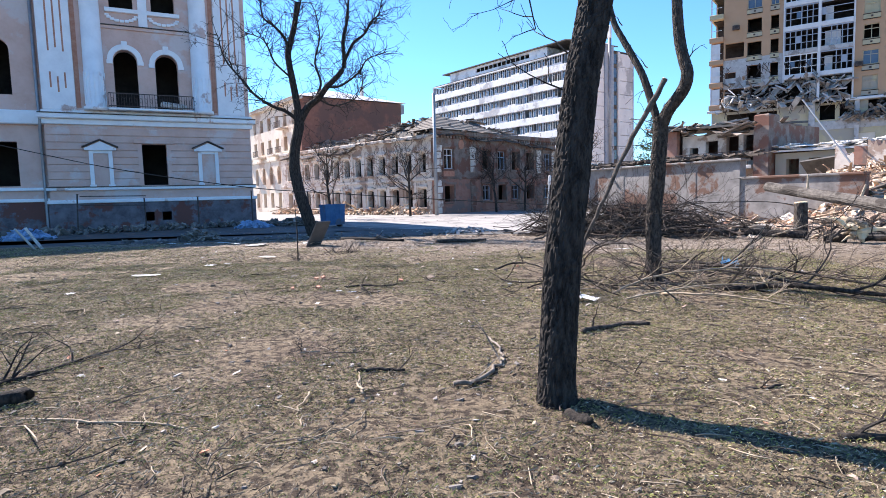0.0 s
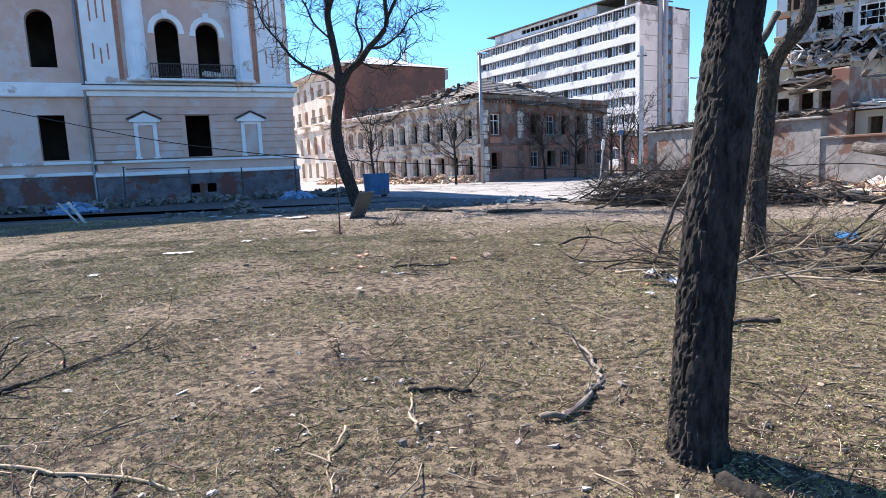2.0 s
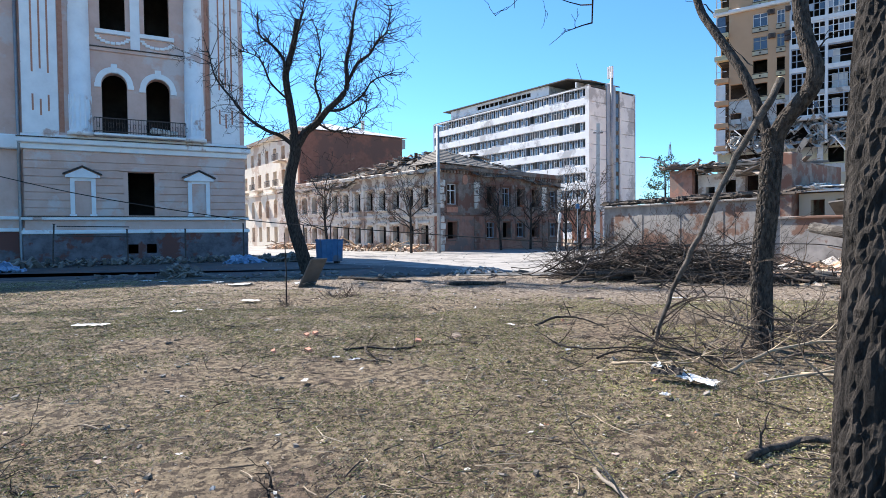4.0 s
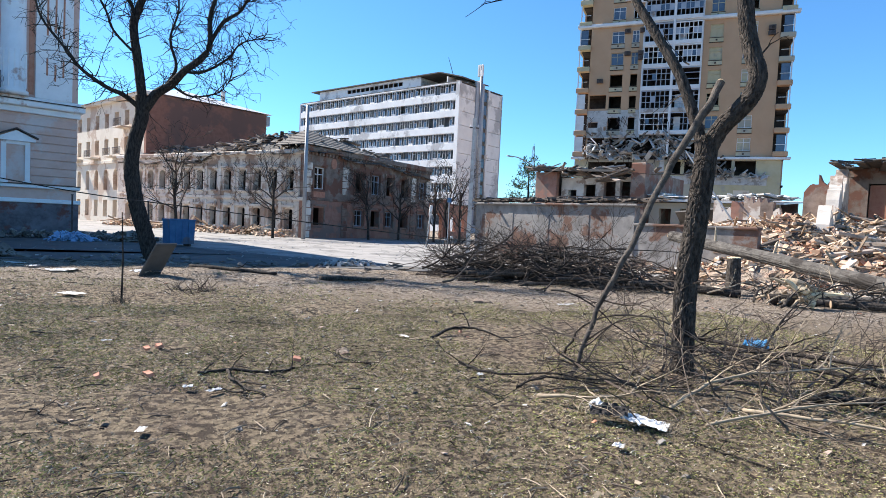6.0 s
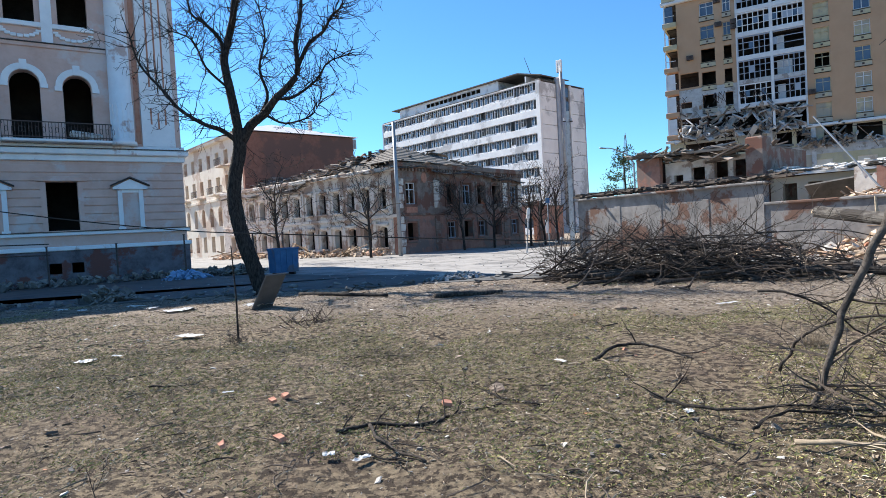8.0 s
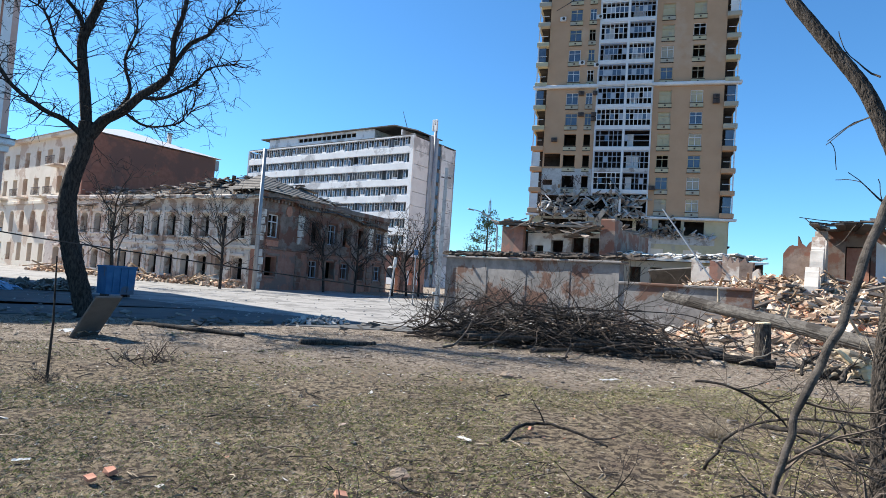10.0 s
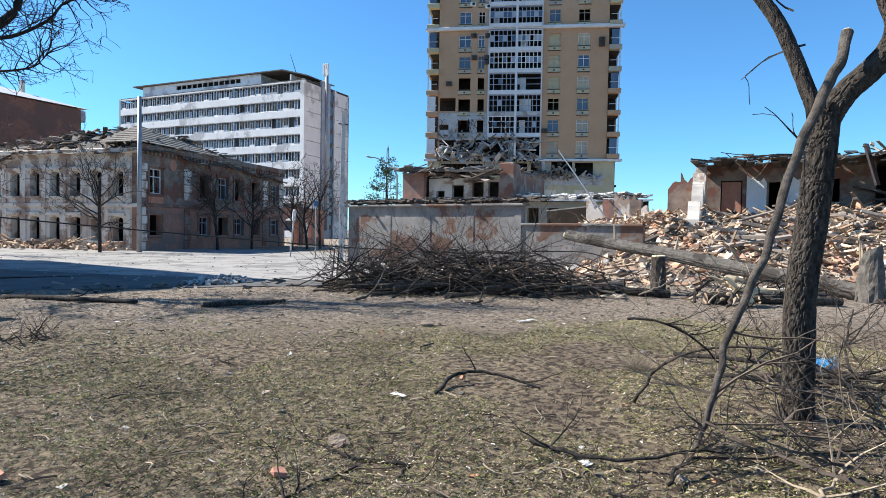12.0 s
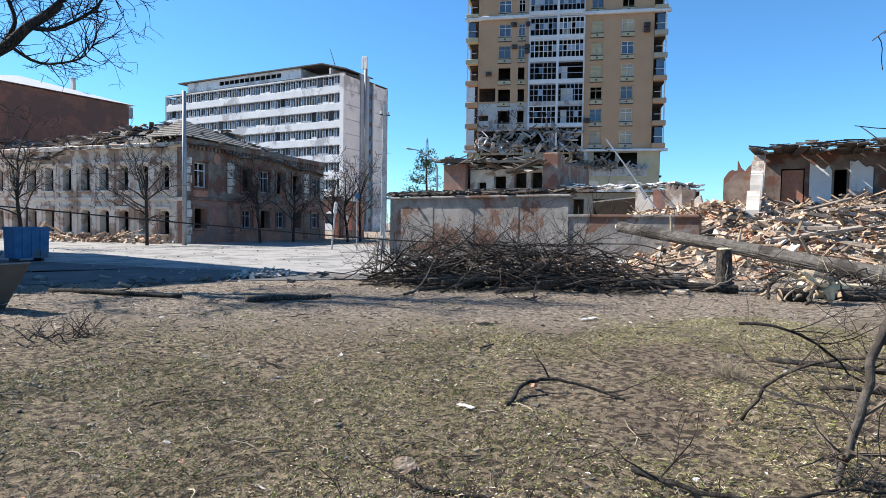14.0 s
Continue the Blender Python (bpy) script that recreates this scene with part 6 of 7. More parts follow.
def make_brush_heap():
    r = random.Random(23)
    c = [(4.3, 26.7), (5.6, 25.9), (6.9, 25.2), (8.2, 24.7), (9.4, 24.3)]
    hi = [0.55, 0.95, 1.0, 0.95, 0.6]
    g = Geo()
    for k in range(560):
        t = r.uniform(0, 3.999)
        i = int(t)
        x = c[i][0] + (c[i + 1][0] - c[i][0]) * (t - i) + r.gauss(0, 0.35)
        y = c[i][1] + (c[i + 1][1] - c[i][1]) * (t - i) + r.gauss(0, 0.75)
        h = hi[i] + (hi[i + 1] - hi[i]) * (t - i)
        z = ground_z(x, y) + 0.04 + r.random() ** 1.4 * h * math.exp(-((y - (c[i][1] + (c[i + 1][1] - c[i][1]) * (t - i))) / 1.3) ** 2)
        a = r.gauss(-0.45, 0.8) + (math.pi if r.random() < 0.5 else 0)
        l = r.uniform(0.8, 2.6)
        d = Vector((math.cos(a), math.sin(a), r.uniform(-0.12, 0.28)))
        s = Vector((x, y, z)) - d * l * 0.5
        s.z = max(s.z, ground_z(s.x, s.y) + 0.02)
        spray(g, s, d, l, r.uniform(0.01, 0.035), r, 2 if k % 3 == 0 else 1, 0.6, 0.02, 0.004, 0.3)
    single("brush_heap", g, M_shrub, "long heap of cut dark branches by the kerb", "brush", kind="stuff")
    g = Geo()
    for k in range(26):
        t = r.uniform(0, 3.999)
        i = int(t)
        x, y = c[i][0] + (c[i + 1][0] - c[i][0]) * (t - i), c[i][1] + (c[i + 1][1] - c[i][1]) * (t - i) - r.uniform(0.6, 1.6)
        a = r.uniform(-0.9, 0.3)
        l = r.uniform(0.5, 1.6)
        z = ground_z(x, y) + r.uniform(0.05, 0.3)
        d = Vector((math.cos(a), math.sin(a), 0.05)) * l / 2
        g.tube([Vector((x, y, z)) - d, Vector((x, y, z)) + d], [0.05, 0.04], 7)
    single("cut_poles", g, M_barkg, "thicker cut poles at the foot of the brush", "branch", kind="stuff")
    g = Geo()
    for k in range(60):
        x, y = r.uniform(4.2, 9.8), r.uniform(26.5, 29.5)
        x += (26.5 - y) * 0.2
        spray(g, (x, y, ground_z(x, y)), (r.uniform(-0.4, 0.4), r.uniform(-0.4, 0.4), 1), r.uniform(0.8, 1.5), 0.012, r, 2, 0.5, 0.1, 0.004, 0.25)
    single("dry_shrub", g, M_shrub, "dry upright shoots behind the brush heap", "shrub", kind="stuff")


make_brush_heap()


def make_logs():
    r = random.Random(29)
    b = thing("fallen_log", pose(0, 0, 0), "long fallen trunk resting slantwise on rubble", "log")
    pts = [(13.9, 29.5, 1.52), (14.3, 27.4, 1.22), (14.8, 25.2, 0.92), (15.2, 23.2, 0.62), (15.6, 21.4, 0.36), (15.9, 20.3, 0.16)]
    part("trunk", bark_tube(Geo(), pts, 0.19, 0.24, 40, 0.06), M_logbark, b, "grey smooth bark")
    part("broken_end", Geo().tube([(13.9, 29.5, 1.52), (13.88, 29.62, 1.54)], [0.15, 0.08], 10, 0.2), M_cut, b)
    for i, d in ((0, (0.1, 0.2, 1)), (1, (0.4, 0.1, 1)), (2, (-0.5, 0.1, 0.7))):
        p = Vector(pts[i + 1]) + Vector((0, 0, 0.18))
        part("limb_stub", Geo().tube([p, p + Vector(d).normalized() * r.uniform(0.3, 0.7)], [0.05, 0.03], 7), M_straw, b)
    b = thing("tree_stump", pose(15.7, 19.9, -0.1), "splintered standing trunk base, ash grey", "stump")
    g = Geo()
    n, rings = 20, 8
    for i in range(rings + 1):
        for k in range(n):
            w = 2 * math.pi * k / n
            rad = 0.34 - 0.1 * i / rings + 0.05 * noise.noise((k * 1.3, i * 0.5, 0))
            g.v.append((math.cos(w) * rad, math.sin(w) * rad, i / rings * (1.35 + 0.35 * noise.noise((k * 0.9, 3, 3)))))
    for i in range(rings):
        for k in range(n):
            g.f.append((i * n + k, i * n + (k + 1) % n, (i + 1) * n + (k + 1) % n, (i + 1) * n + k))
    g.f.append(tuple(rings * n + k for k in range(n)))
    part("base", g, M_logbark, b)
    for k in range(9):
        a = r.uniform(0, 6.28)
        part("splinter", Geo().tube([(0.2 * math.cos(a), 0.2 * math.sin(a), 1.0), (0.26 * math.cos(a), 0.26 * math.sin(a), 1.3 + 0.35 * r.random())], [0.05, 0.008], 5), M_straw, b)
    b = thing("tree_stump", pose(11.4, 22.75, -0.02, 0, -3, 0), "sawn upright stump with pale cut top", "stump")
    part("trunk", bark_tube(Geo(), [(0, 0, -0.05), (0, 0, 0.3), (0.02, 0, 0.7), (0.03, 0, 1.04)], 0.2, 0.17, 16, 0.08, 0.06), M_barkg, b)
    part("cut_top", Geo().tube([(0.03, 0, 1.03), (0.03, 0, 1.06)], [0.175, 0.165], 16), M_cut, b, "pale orange saw cut")
    for x0, y0, x1, y1, rr, m in ((9.9, 23.3, 11.2, 22.2, 0.12, M_barkd), (10.2, 24.0, 10.9, 23.5, 0.18, M_logbark), (10.95, 20.95, 11.35, 20.6, 0.15, M_barkd), (12.2, 21.6, 14.6, 20.4, 0.13, M_logbark), (12.0, 21.0, 14.2, 19.9, 0.09, M_logbark), (12.4, 20.6, 13.9, 19.6, 0.11, M_barkg)):
        b = thing("cut_log", pose(0, 0, 0), "short sawn log lying on the ground", "log", "cut logs")
        p = [(x0, y0, rr * 0.8), (x0 * 0.7 + x1 * 0.3 + rr * 0.5, y0 * 0.7 + y1 * 0.3, rr * 0.95), (x0 * 0.35 + x1 * 0.65 - rr * 0.6, y0 * 0.35 + y1 * 0.65, rr * 1.0), (x1, y1, rr * 0.8)]
        part("bark", bark_tube(Geo(), p, rr, rr * 0.85, 36, 0.1), m, b)
        e, d = Vector(p[0]), (Vector(p[0]) - Vector(p[1])).normalized()
        part("cut_face", Geo().tube([e, e + d * 0.01], [rr * 0.92, rr * 0.85], 12), M_plank, b, "sawn end")
    # torn roots and pale split wood
    b = thing("split_root", pose(11.5, 20.45, 0.1), "pale split root wood", "root")
    for k in range(16):
        part("splinter", Geo().tube(bend((r.uniform(-0.2, 0.2), r.uniform(-0.2, 0.2), r.uniform(0.05, 0.45)), (r.uniform(-0.75, 0.9), r.uniform(-0.5, 0.5), r.uniform(-0.1, 0.6)), 5, 0.09, r), [0.09, 0.085, 0.07, 0.05, 0.03, 0.01], 6, 0.12), M_cut if k % 3 == 0 else M_straw, b)
    for k in range(20):
        x, y, a = r.uniform(10.2, 14.5), r.uniform(19.9, 22.6), r.uniform(-1.2, 0.6)
        q = Vector((x, y, 0.08))
        d = Vector((math.cos(a), math.sin(a), 0))
        l = r.uniform(0.7, 1.9)
        fallen_branch([q, q + d * l * 0.35 + Vector((0, 0, r.uniform(0.1, 0.4))), q + d * l * 0.75 + Vector((0.1, 0.1, r.uniform(0.1, 0.5))), q + d * l], r.uniform(0.015, 0.05), 0.01, r.choice((M_straw, M_barkg, M_barkd, M_logbark)), "crooked branch lying among the cut logs", 4, (0.3, 0.8), seed=400 + k)
    g = Geo()
    for k in range(170):
        x, y = r.uniform(9.6, 19), r.uniform(19.2, 27)
        if y < 28.5 - 0.55 * x:
            continue
        a = r.uniform(0, 6.28)
        l = r.uniform(0.3, 1.5)
        z = ground_z(x, y) + r.uniform(0.03, 0.3)
        d = Vector((math.cos(a), math.sin(a), r.uniform(-0.1, 0.25)))
        spray(g, (x, y, z), d, l, r.uniform(0.008, 0.035), r, 1, 0.6, 0.05, 0.004, 0.3)
    single("scattered_branches", g, M_twig, "scattered branches among the logs", "branch", kind="stuff")
    g = Geo()
    for k in range(520):
        x, y = r.uniform(9.2, 24), r.uniform(18.5, 30)
        if y < 27.5 - 0.5 * x:
            continue
        s = r.uniform(0.04, 0.22)
        g.shard(pose(x, y, ground_z(x, y) + s * 0.2, r.uniform(-30, 30), r.uniform(-30, 30), r.uniform(0, 360)), s * r.uniform(1, 3.0), s, s * 0.4, r)
    single("wood_and_plaster_chips", g, M_rub, "pale chips and lumps around the logs", "debris", kind="stuff")


make_logs()

# branches lying on the lawn
fallen_branch([(1.03, 9.56), (1.18, 9.58), (1.39, 9.98), (1.49, 10.34), (1.42, 11.02)], 0.021, 0.011, M_greywood, "curved grey stick lying on the lawn", 2, seed=41)
fallen_branch([(0.32, 9.38), (0.24, 9.7), (0.17, 10.04)], 0.012, 0.006, M_straw, "thin pale twig on the lawn", 2, (0.1, 0.3), seed=42)
fallen_branch([(0.20, 9.96), (0.4, 9.98), (0.59, 9.94)], 0.02, 0.012, M_barkd, "short dark stick on the lawn", 1, (0.1, 0.3), seed=43)
fallen_branch([(1.85, 16.68), (2.25, 16.98, 0.1), (2.58, 16.86, 0.1), (2.86, 16.42)], 0.022, 0.01, M_barkd, "arched dark branch on the lawn", 2, seed=44)
fallen_branch([(-0.83, 14.95), (-0.49, 15.01), (-0.11, 14.91), (0.19, 15.14), (0.60, 15.34)], 0.018, 0.008, M_barkd, "long dark branch on bare earth", 6, seed=45)
fallen_branch([(-0.59, 15.01), (-0.41, 14.50), (-0.14, 14.17)], 0.016, 0.008, M_barkg, "forked grey branch on bare earth", 3, seed=46)
fallen_branch([(-2.95, 8.85), (-2.6, 9.1), (-2.25, 9.36)], 0.07, 0.06, M_barkd, "thick dark log piece on the lawn", 0, seed=47)
fallen_branch([(-2.88, 9.72), (-2.70, 10.18), (-2.54, 10.75)], 0.025, 0.01, M_barkd, "dark branch with twigs on the lawn", 7, (0.3, 0.7), seed=48)
fallen_branch([(-2.06, 8.98), (-1.51, 8.89), (-0.84, 8.77), (-0.58, 8.51)], 0.012, 0.006, M_straw, "long pale stalk on the lawn", 5, (0.2, 0.5), seed=49)
fallen_branch([(2.41, 11.19), (2.83, 11.47), (3.21, 11.49)], 0.03, 0.02, M_barkg, "thick dark stick on the lawn", 2, seed=50)
fallen_branch([(3.33, 8.36), (3.60, 8.29), (4.0, 8.2)], 0.03, 0.02, M_barkd, "dark stick end on the lawn", 1, seed=51)
fallen_branch([(3.19, 9.25), (3.4, 9.3), (3.55, 9.33)], 0.014, 0.008, M_barkd, "short thin stick on the lawn", 2, (0.1, 0.25), seed=52)
fallen_branch([(-3.2, 27.2), (-1.9, 26.1), (-0.65, 25.0)], 0.06, 0.04, M_barkd, "long dark pole along the lawn edge", 2, seed=53)
fallen_branch([(0.45, 24.08), (1.3, 24.2), (2.13, 24.15)], 0.06, 0.05, M_barkg, "grey pole on the dirt track", 1, seed=54)
fallen_branch([(0.9, 15.2), (0.6, 15.5), (0.5, 15.8)], 0.013, 0.007, M_barkd, "short dark branch on bare earth", 4, (0.15, 0.4), seed=55)
for _k, (_p, _r0, _m) in enumerate((([(5.4, 17.0, 0.05), (5.5, 15.2, 0.22), (5.75, 13.6, 0.16), (6.3, 12.0, 0.06)], 0.03, M_barkd), ([(4.7, 15.9, 0.08), (5.3, 14.6, 0.2), (6.0, 13.2, 0.14), (6.9, 12.0, 0.05)], 0.024, M_barkd), ([(5.0, 15.6, 0.12), (5.9, 14.3, 0.26), (6.6, 13.2, 0.16), (7.5, 12.4, 0.06)], 0.028, M_barkg),
                                    ([(4.9, 13.6, 0.05), (5.6, 13.0, 0.15), (6.6, 12.4, 0.1), (7.6, 12.0, 0.06)], 0.045, M_barkd), ([(3.3, 15.6, 0.05), (3.5, 15.3, 0.5), (4.0, 14.6, 0.62), (4.6, 14.0, 0.12)], 0.016, M_barkg), ([(3.0, 15.4, 0.85), (3.25, 15.1, 0.8), (3.7, 14.9, 0.45), (4.3, 14.3, 0.1)], 0.012, M_barkd),
                                    ([(2.2, 14.2, 0.03), (2.55, 14.35, 0.08), (3.1, 14.2, 0.05), (3.9, 14.0, 0.05)], 0.013, M_barkd), ([(1.85, 15.2, 0.04), (2.05, 14.65, 0.06), (2.6, 14.4, 0.1), (3.2, 14.3, 0.05)], 0.016, M_barkd),
                                    ([(3.3, 13.4, 0.05), (4.0, 13.6, 0.25), (4.9, 13.5, 0.35), (6.0, 13.7, 0.3)], 0.018, M_straw), ([(3.4, 13.0, 0.04), (4.3, 12.9, 0.2), (5.4, 12.9, 0.24)], 0.014, M_straw), ([(2.3, 13.9, 0.03), (2.6, 13.6, 0.1), (3.2, 13.8, 0.06)], 0.02, M_straw),
                                    ([(5.2, 14.6, 0.06), (5.9, 15.2, 0.3), (6.6, 15.5, 0.75)], 0.02, M_barkd), ([(6.0, 13.4, 0.06), (6.7, 13.9, 0.45), (6.9, 14.2, 1.0)], 0.018, M_barkd), ([(4.0, 13.3, 0.05), (4.6, 12.6, 0.12), (5.3, 12.0, 0.05)], 0.018, M_straw))):
    fallen_branch(_p, _r0, _r0 * 0.35, _m, "felled branch in the tangle under the forked tree" if _m is not M_straw else "pale peeled branch in the tangle", 7, (0.35, 0.9), seed=70 + _k, depth=2)


_r = random.Random(77)
for _k in range(16):
    _x, _y, _a, _l = _r.uniform(-2.3, 0.3), _r.uniform(7.2, 9.1), _r.uniform(0, 6.28), _r.uniform(0.15, 0.4)
    fallen_branch([(_x - _l * math.cos(_a), _y - _l * math.sin(_a)), (_x + _r.uniform(-0.05, 0.05), _y + _r.uniform(-0.05, 0.05)), (_x + _l * math.cos(_a + 0.4), _y + _l * math.sin(_a + 0.4))], 0.008, 0.004, M_straw if _k % 3 else M_barkg, "thin dry twig lying on the lawn", 2, (0.1, 0.3), seed=200 + _k)
for _k in range(14):
    _y = _r.uniform(9.5, 19)
    _x, _a, _l = _r.uniform(-0.3, 0.35) * (_y - 2), _r.uniform(0, 6.28), _r.uniform(0.15, 0.45)
    fallen_branch([(_x - _l * math.cos(_a), _y - _l * math.sin(_a)), (_x + _r.uniform(-0.05, 0.05), _y), (_x + _l * math.cos(_a + 0.4), _y + _l * math.sin(_a + 0.4))], 0.011, 0.005, M_barkd, "thin dark twig lying on the lawn", 3, (0.1, 0.3), seed=240 + _k)


def make_tangle():
    r = random.Random(31)
    g = Geo()
    for k in range(100):
        x, y = r.gauss(4.4, 1.2), r.gauss(14.2, 0.8)
        if x < 0.9 + 1.2 * (y - 12.4) or y < 12.6:
            continue
        a = r.uniform(0, 6.28)
        spray(g, (x, y, r.uniform(0.02, 0.12)), (math.cos(a), math.sin(a), r.uniform(0, 0.55)), r.uniform(0.5, 1.4), r.uniform(0.007, 0.017), r, 2, 1.1, 0.1, 0.003, 0.3)
    single("twig_tangle", g, M_twig, "tangle of thin twigs around the forked tree", "brush", kind="stuff")


make_tangle()


# ---- litter on the lawn ----
def crumpled(n, sx, sy, h, seed):
    g = Geo()
    for j in range(n + 1):
        for i in range(n + 1):
            g.v.append((sx * (i / n - 0.5), sy * (j / n - 0.5) * (1 + 0.25 * noise.noise((i * 0.8, seed, 0))), h * (0.5 + 0.9 * noise.noise((i * 0.9, j * 0.9, seed)))))
    for j in range(n):
        for i in range(n):
            g.f.append((j * (n + 1) + i, j * (n + 1) + i + 1, (j + 1) * (n + 1) + i + 1, (j + 1) * (n + 1) + i))
    return g


for _k, (_x, _y, _sx, _sy, _h) in enumerate(((-5.4, 17.1, 0.75, 0.3, 0.06), (-5.58, 24.7, 0.9, 0.6, 0.12), (-4.68, 18.7, 0.3, 0.3, 0.08), (-5.5, 14.8, 0.25, 0.2, 0.05), (-3.9, 20.5, 0.6, 0.35, 0.06), (-0.83, 14.4, 0.12, 0.1, 0.03), (-0.59, 14.26, 0.2, 0.08, 0.04),
                                             (1.96, 14.7, 0.12, 0.1, 0.05), (1.48, 16.74, 0.22, 0.08, 0.04), (-4.4, 19.0, 0.25, 0.1, 0.04), (-2.1, 16.4, 0.16, 0.06, 0.03), (2.42, 12.66, 0.11, 0.11, 0.06), (-0.93, 13.3, 0.14, 0.08, 0.03), (-8.6, 26.2, 0.5, 0.3, 0.1), (-7.4, 26.6, 0.7, 0.3, 0.1), (5.4, 20.2, 0.6, 0.15, 0.04), (-6.6, 25.6, 0.4, 0.3, 0.1), (-9.6, 27.0, 0.5, 0.4, 0.1))):
    _o = single("paper_scrap", crumpled(7, _sx * 0.72, _sy * 0.72, _h * 0.4, _k), M_paper, "crumpled white scrap lying on dry grass", "litter", "white scraps", m=pose(_x, _y, ground_z(_x, _y) + 0.025, 0, 0, 37 * _k))
for _x, _y, _s in ((-1.54, 15.9, 0.13), (-1.25, 14.8, 0.14), (-1.67, 14.75, 0.12), (-1.44, 16.04, 0.15), (0.09, 15.4, 0.14), (2.35, 17.05, 0.12)):
    single("brick_fragment", Geo().shard(pose(0, 0, 0, 14, 9, 40 * _x), _s * 0.7, _s * 0.5, _s * 0.3, rng, 0.35), M_red, "orange-red brick fragment on the lawn", "brick", "brick fragments", m=pose(_x, _y, 0.04))
for _x, _y, _s in ((3.6, 20.5, 0.2), (0.61, 15.81, 0.15), (1.56, 7.92, 0.06)):
    g = Geo()
    g.tube([(0, 0, -_s * 0.1), (_s * 0.05, 0, _s * 0.12), (0, _s * 0.04, _s * 0.28), (_s * 0.04, 0, _s * 0.38), (0, 0, _s * 0.42)], [_s * 0.5, _s * 0.55, _s * 0.46, _s * 0.28, _s * 0.1], 11, 0.22)
    single("stone", g, M_heap, "rough grey stone lying on the lawn", "stone", "stones", m=pose(_x, _y, ground_z(_x, _y)))


def make_sheet_roll():
    b = thing("torn_white_sheet", pose(2.76, 13.14, 0.02, 0, 0, -43), "torn white plastic sheet folded over a dark lining", "sheet")
    part("sheet", crumpled(14, 0.36, 0.2, 0.035, 5), M_sheet, b, "", False, pose(0.14, 0, 0.035, 0, 5, 0))
    part("lining", crumpled(12, 0.3, 0.17, 0.05, 12), M_dark, b, "dark lining", False, pose(-0.14, -0.02, 0.07, 14, -6, 8))
    part("rim", Geo().tube(bend((-0.3, 0.06, 0.12), (0.0, 0.09, 0.09), 7, 0.03, random.Random(3)), [0.008, 0.012, 0.013, 0.014, 0.014, 0.013, 0.01, 0.006], 6), M_sheet, b, "pale curled rim")
    part("flap", crumpled(6, 0.1, 0.07, 0.02, 8), M_sheet, b, "", False, pose(-0.28, 0.05, 0.1, 40, -30, 20))
    b = single("plastic_bag", crumpled(16, 0.24, 0.2, 0.2, 3), M_bluebag, "crumpled light blue plastic bag", "bag", m=pose(5.93, 15.45, 0.08))
    b = thing("tipped_board", pose(-3.45, 24.3, -0.02, 0, 0, -42), "dark board tipped up beside white scraps", "board")
    part("board", Geo().slab(pose(0.1, 0, 0.4, 0, -52, 0), 1.05, 0.55, 0.05, 0.01), M_pave, b)
    part("white_scrap", crumpled(6, 0.6, 0.5, 0.08, 9), M_paper, b, "", False, pose(-0.35, 0.0, 0.06))
    b = thing("sapling", pose(-2.85, 19.6, 0.02), "thin bare sapling stem with dead grass", "sapling")
    part("stem", Geo().tube([(0, 0, -0.05), (0.01, 0, 0.7), (-0.02, 0, 1.5)], [0.018, 0.014, 0.008], 6), M_barkd, b)
    r = random.Random(6)
    g = Geo()
    for _ in range(40):
        spray(g, (r.gauss(0, 0.08), r.gauss(0, 0.08), 0), (r.uniform(-1, 1), r.uniform(-1, 1), 0.7), r.uniform(0.1, 0.25), 0.004, r, 0)
    part("dead_shoots", g, M_twig, b)
    g = Geo()
    for _ in range(40):
        spray(g, (-2.0 + r.gauss(0, 0.22), 21.2 + r.gauss(0, 0.2), 0.02), (r.uniform(-1, 1), r.uniform(-1, 1), 0.35), r.uniform(0.2, 0.5), 0.01, r, 1)
    single("dark_twig_bundle", g, M_twig, "small dark bundle of twigs on the lawn", "brush", kind="stuff")


make_sheet_roll()


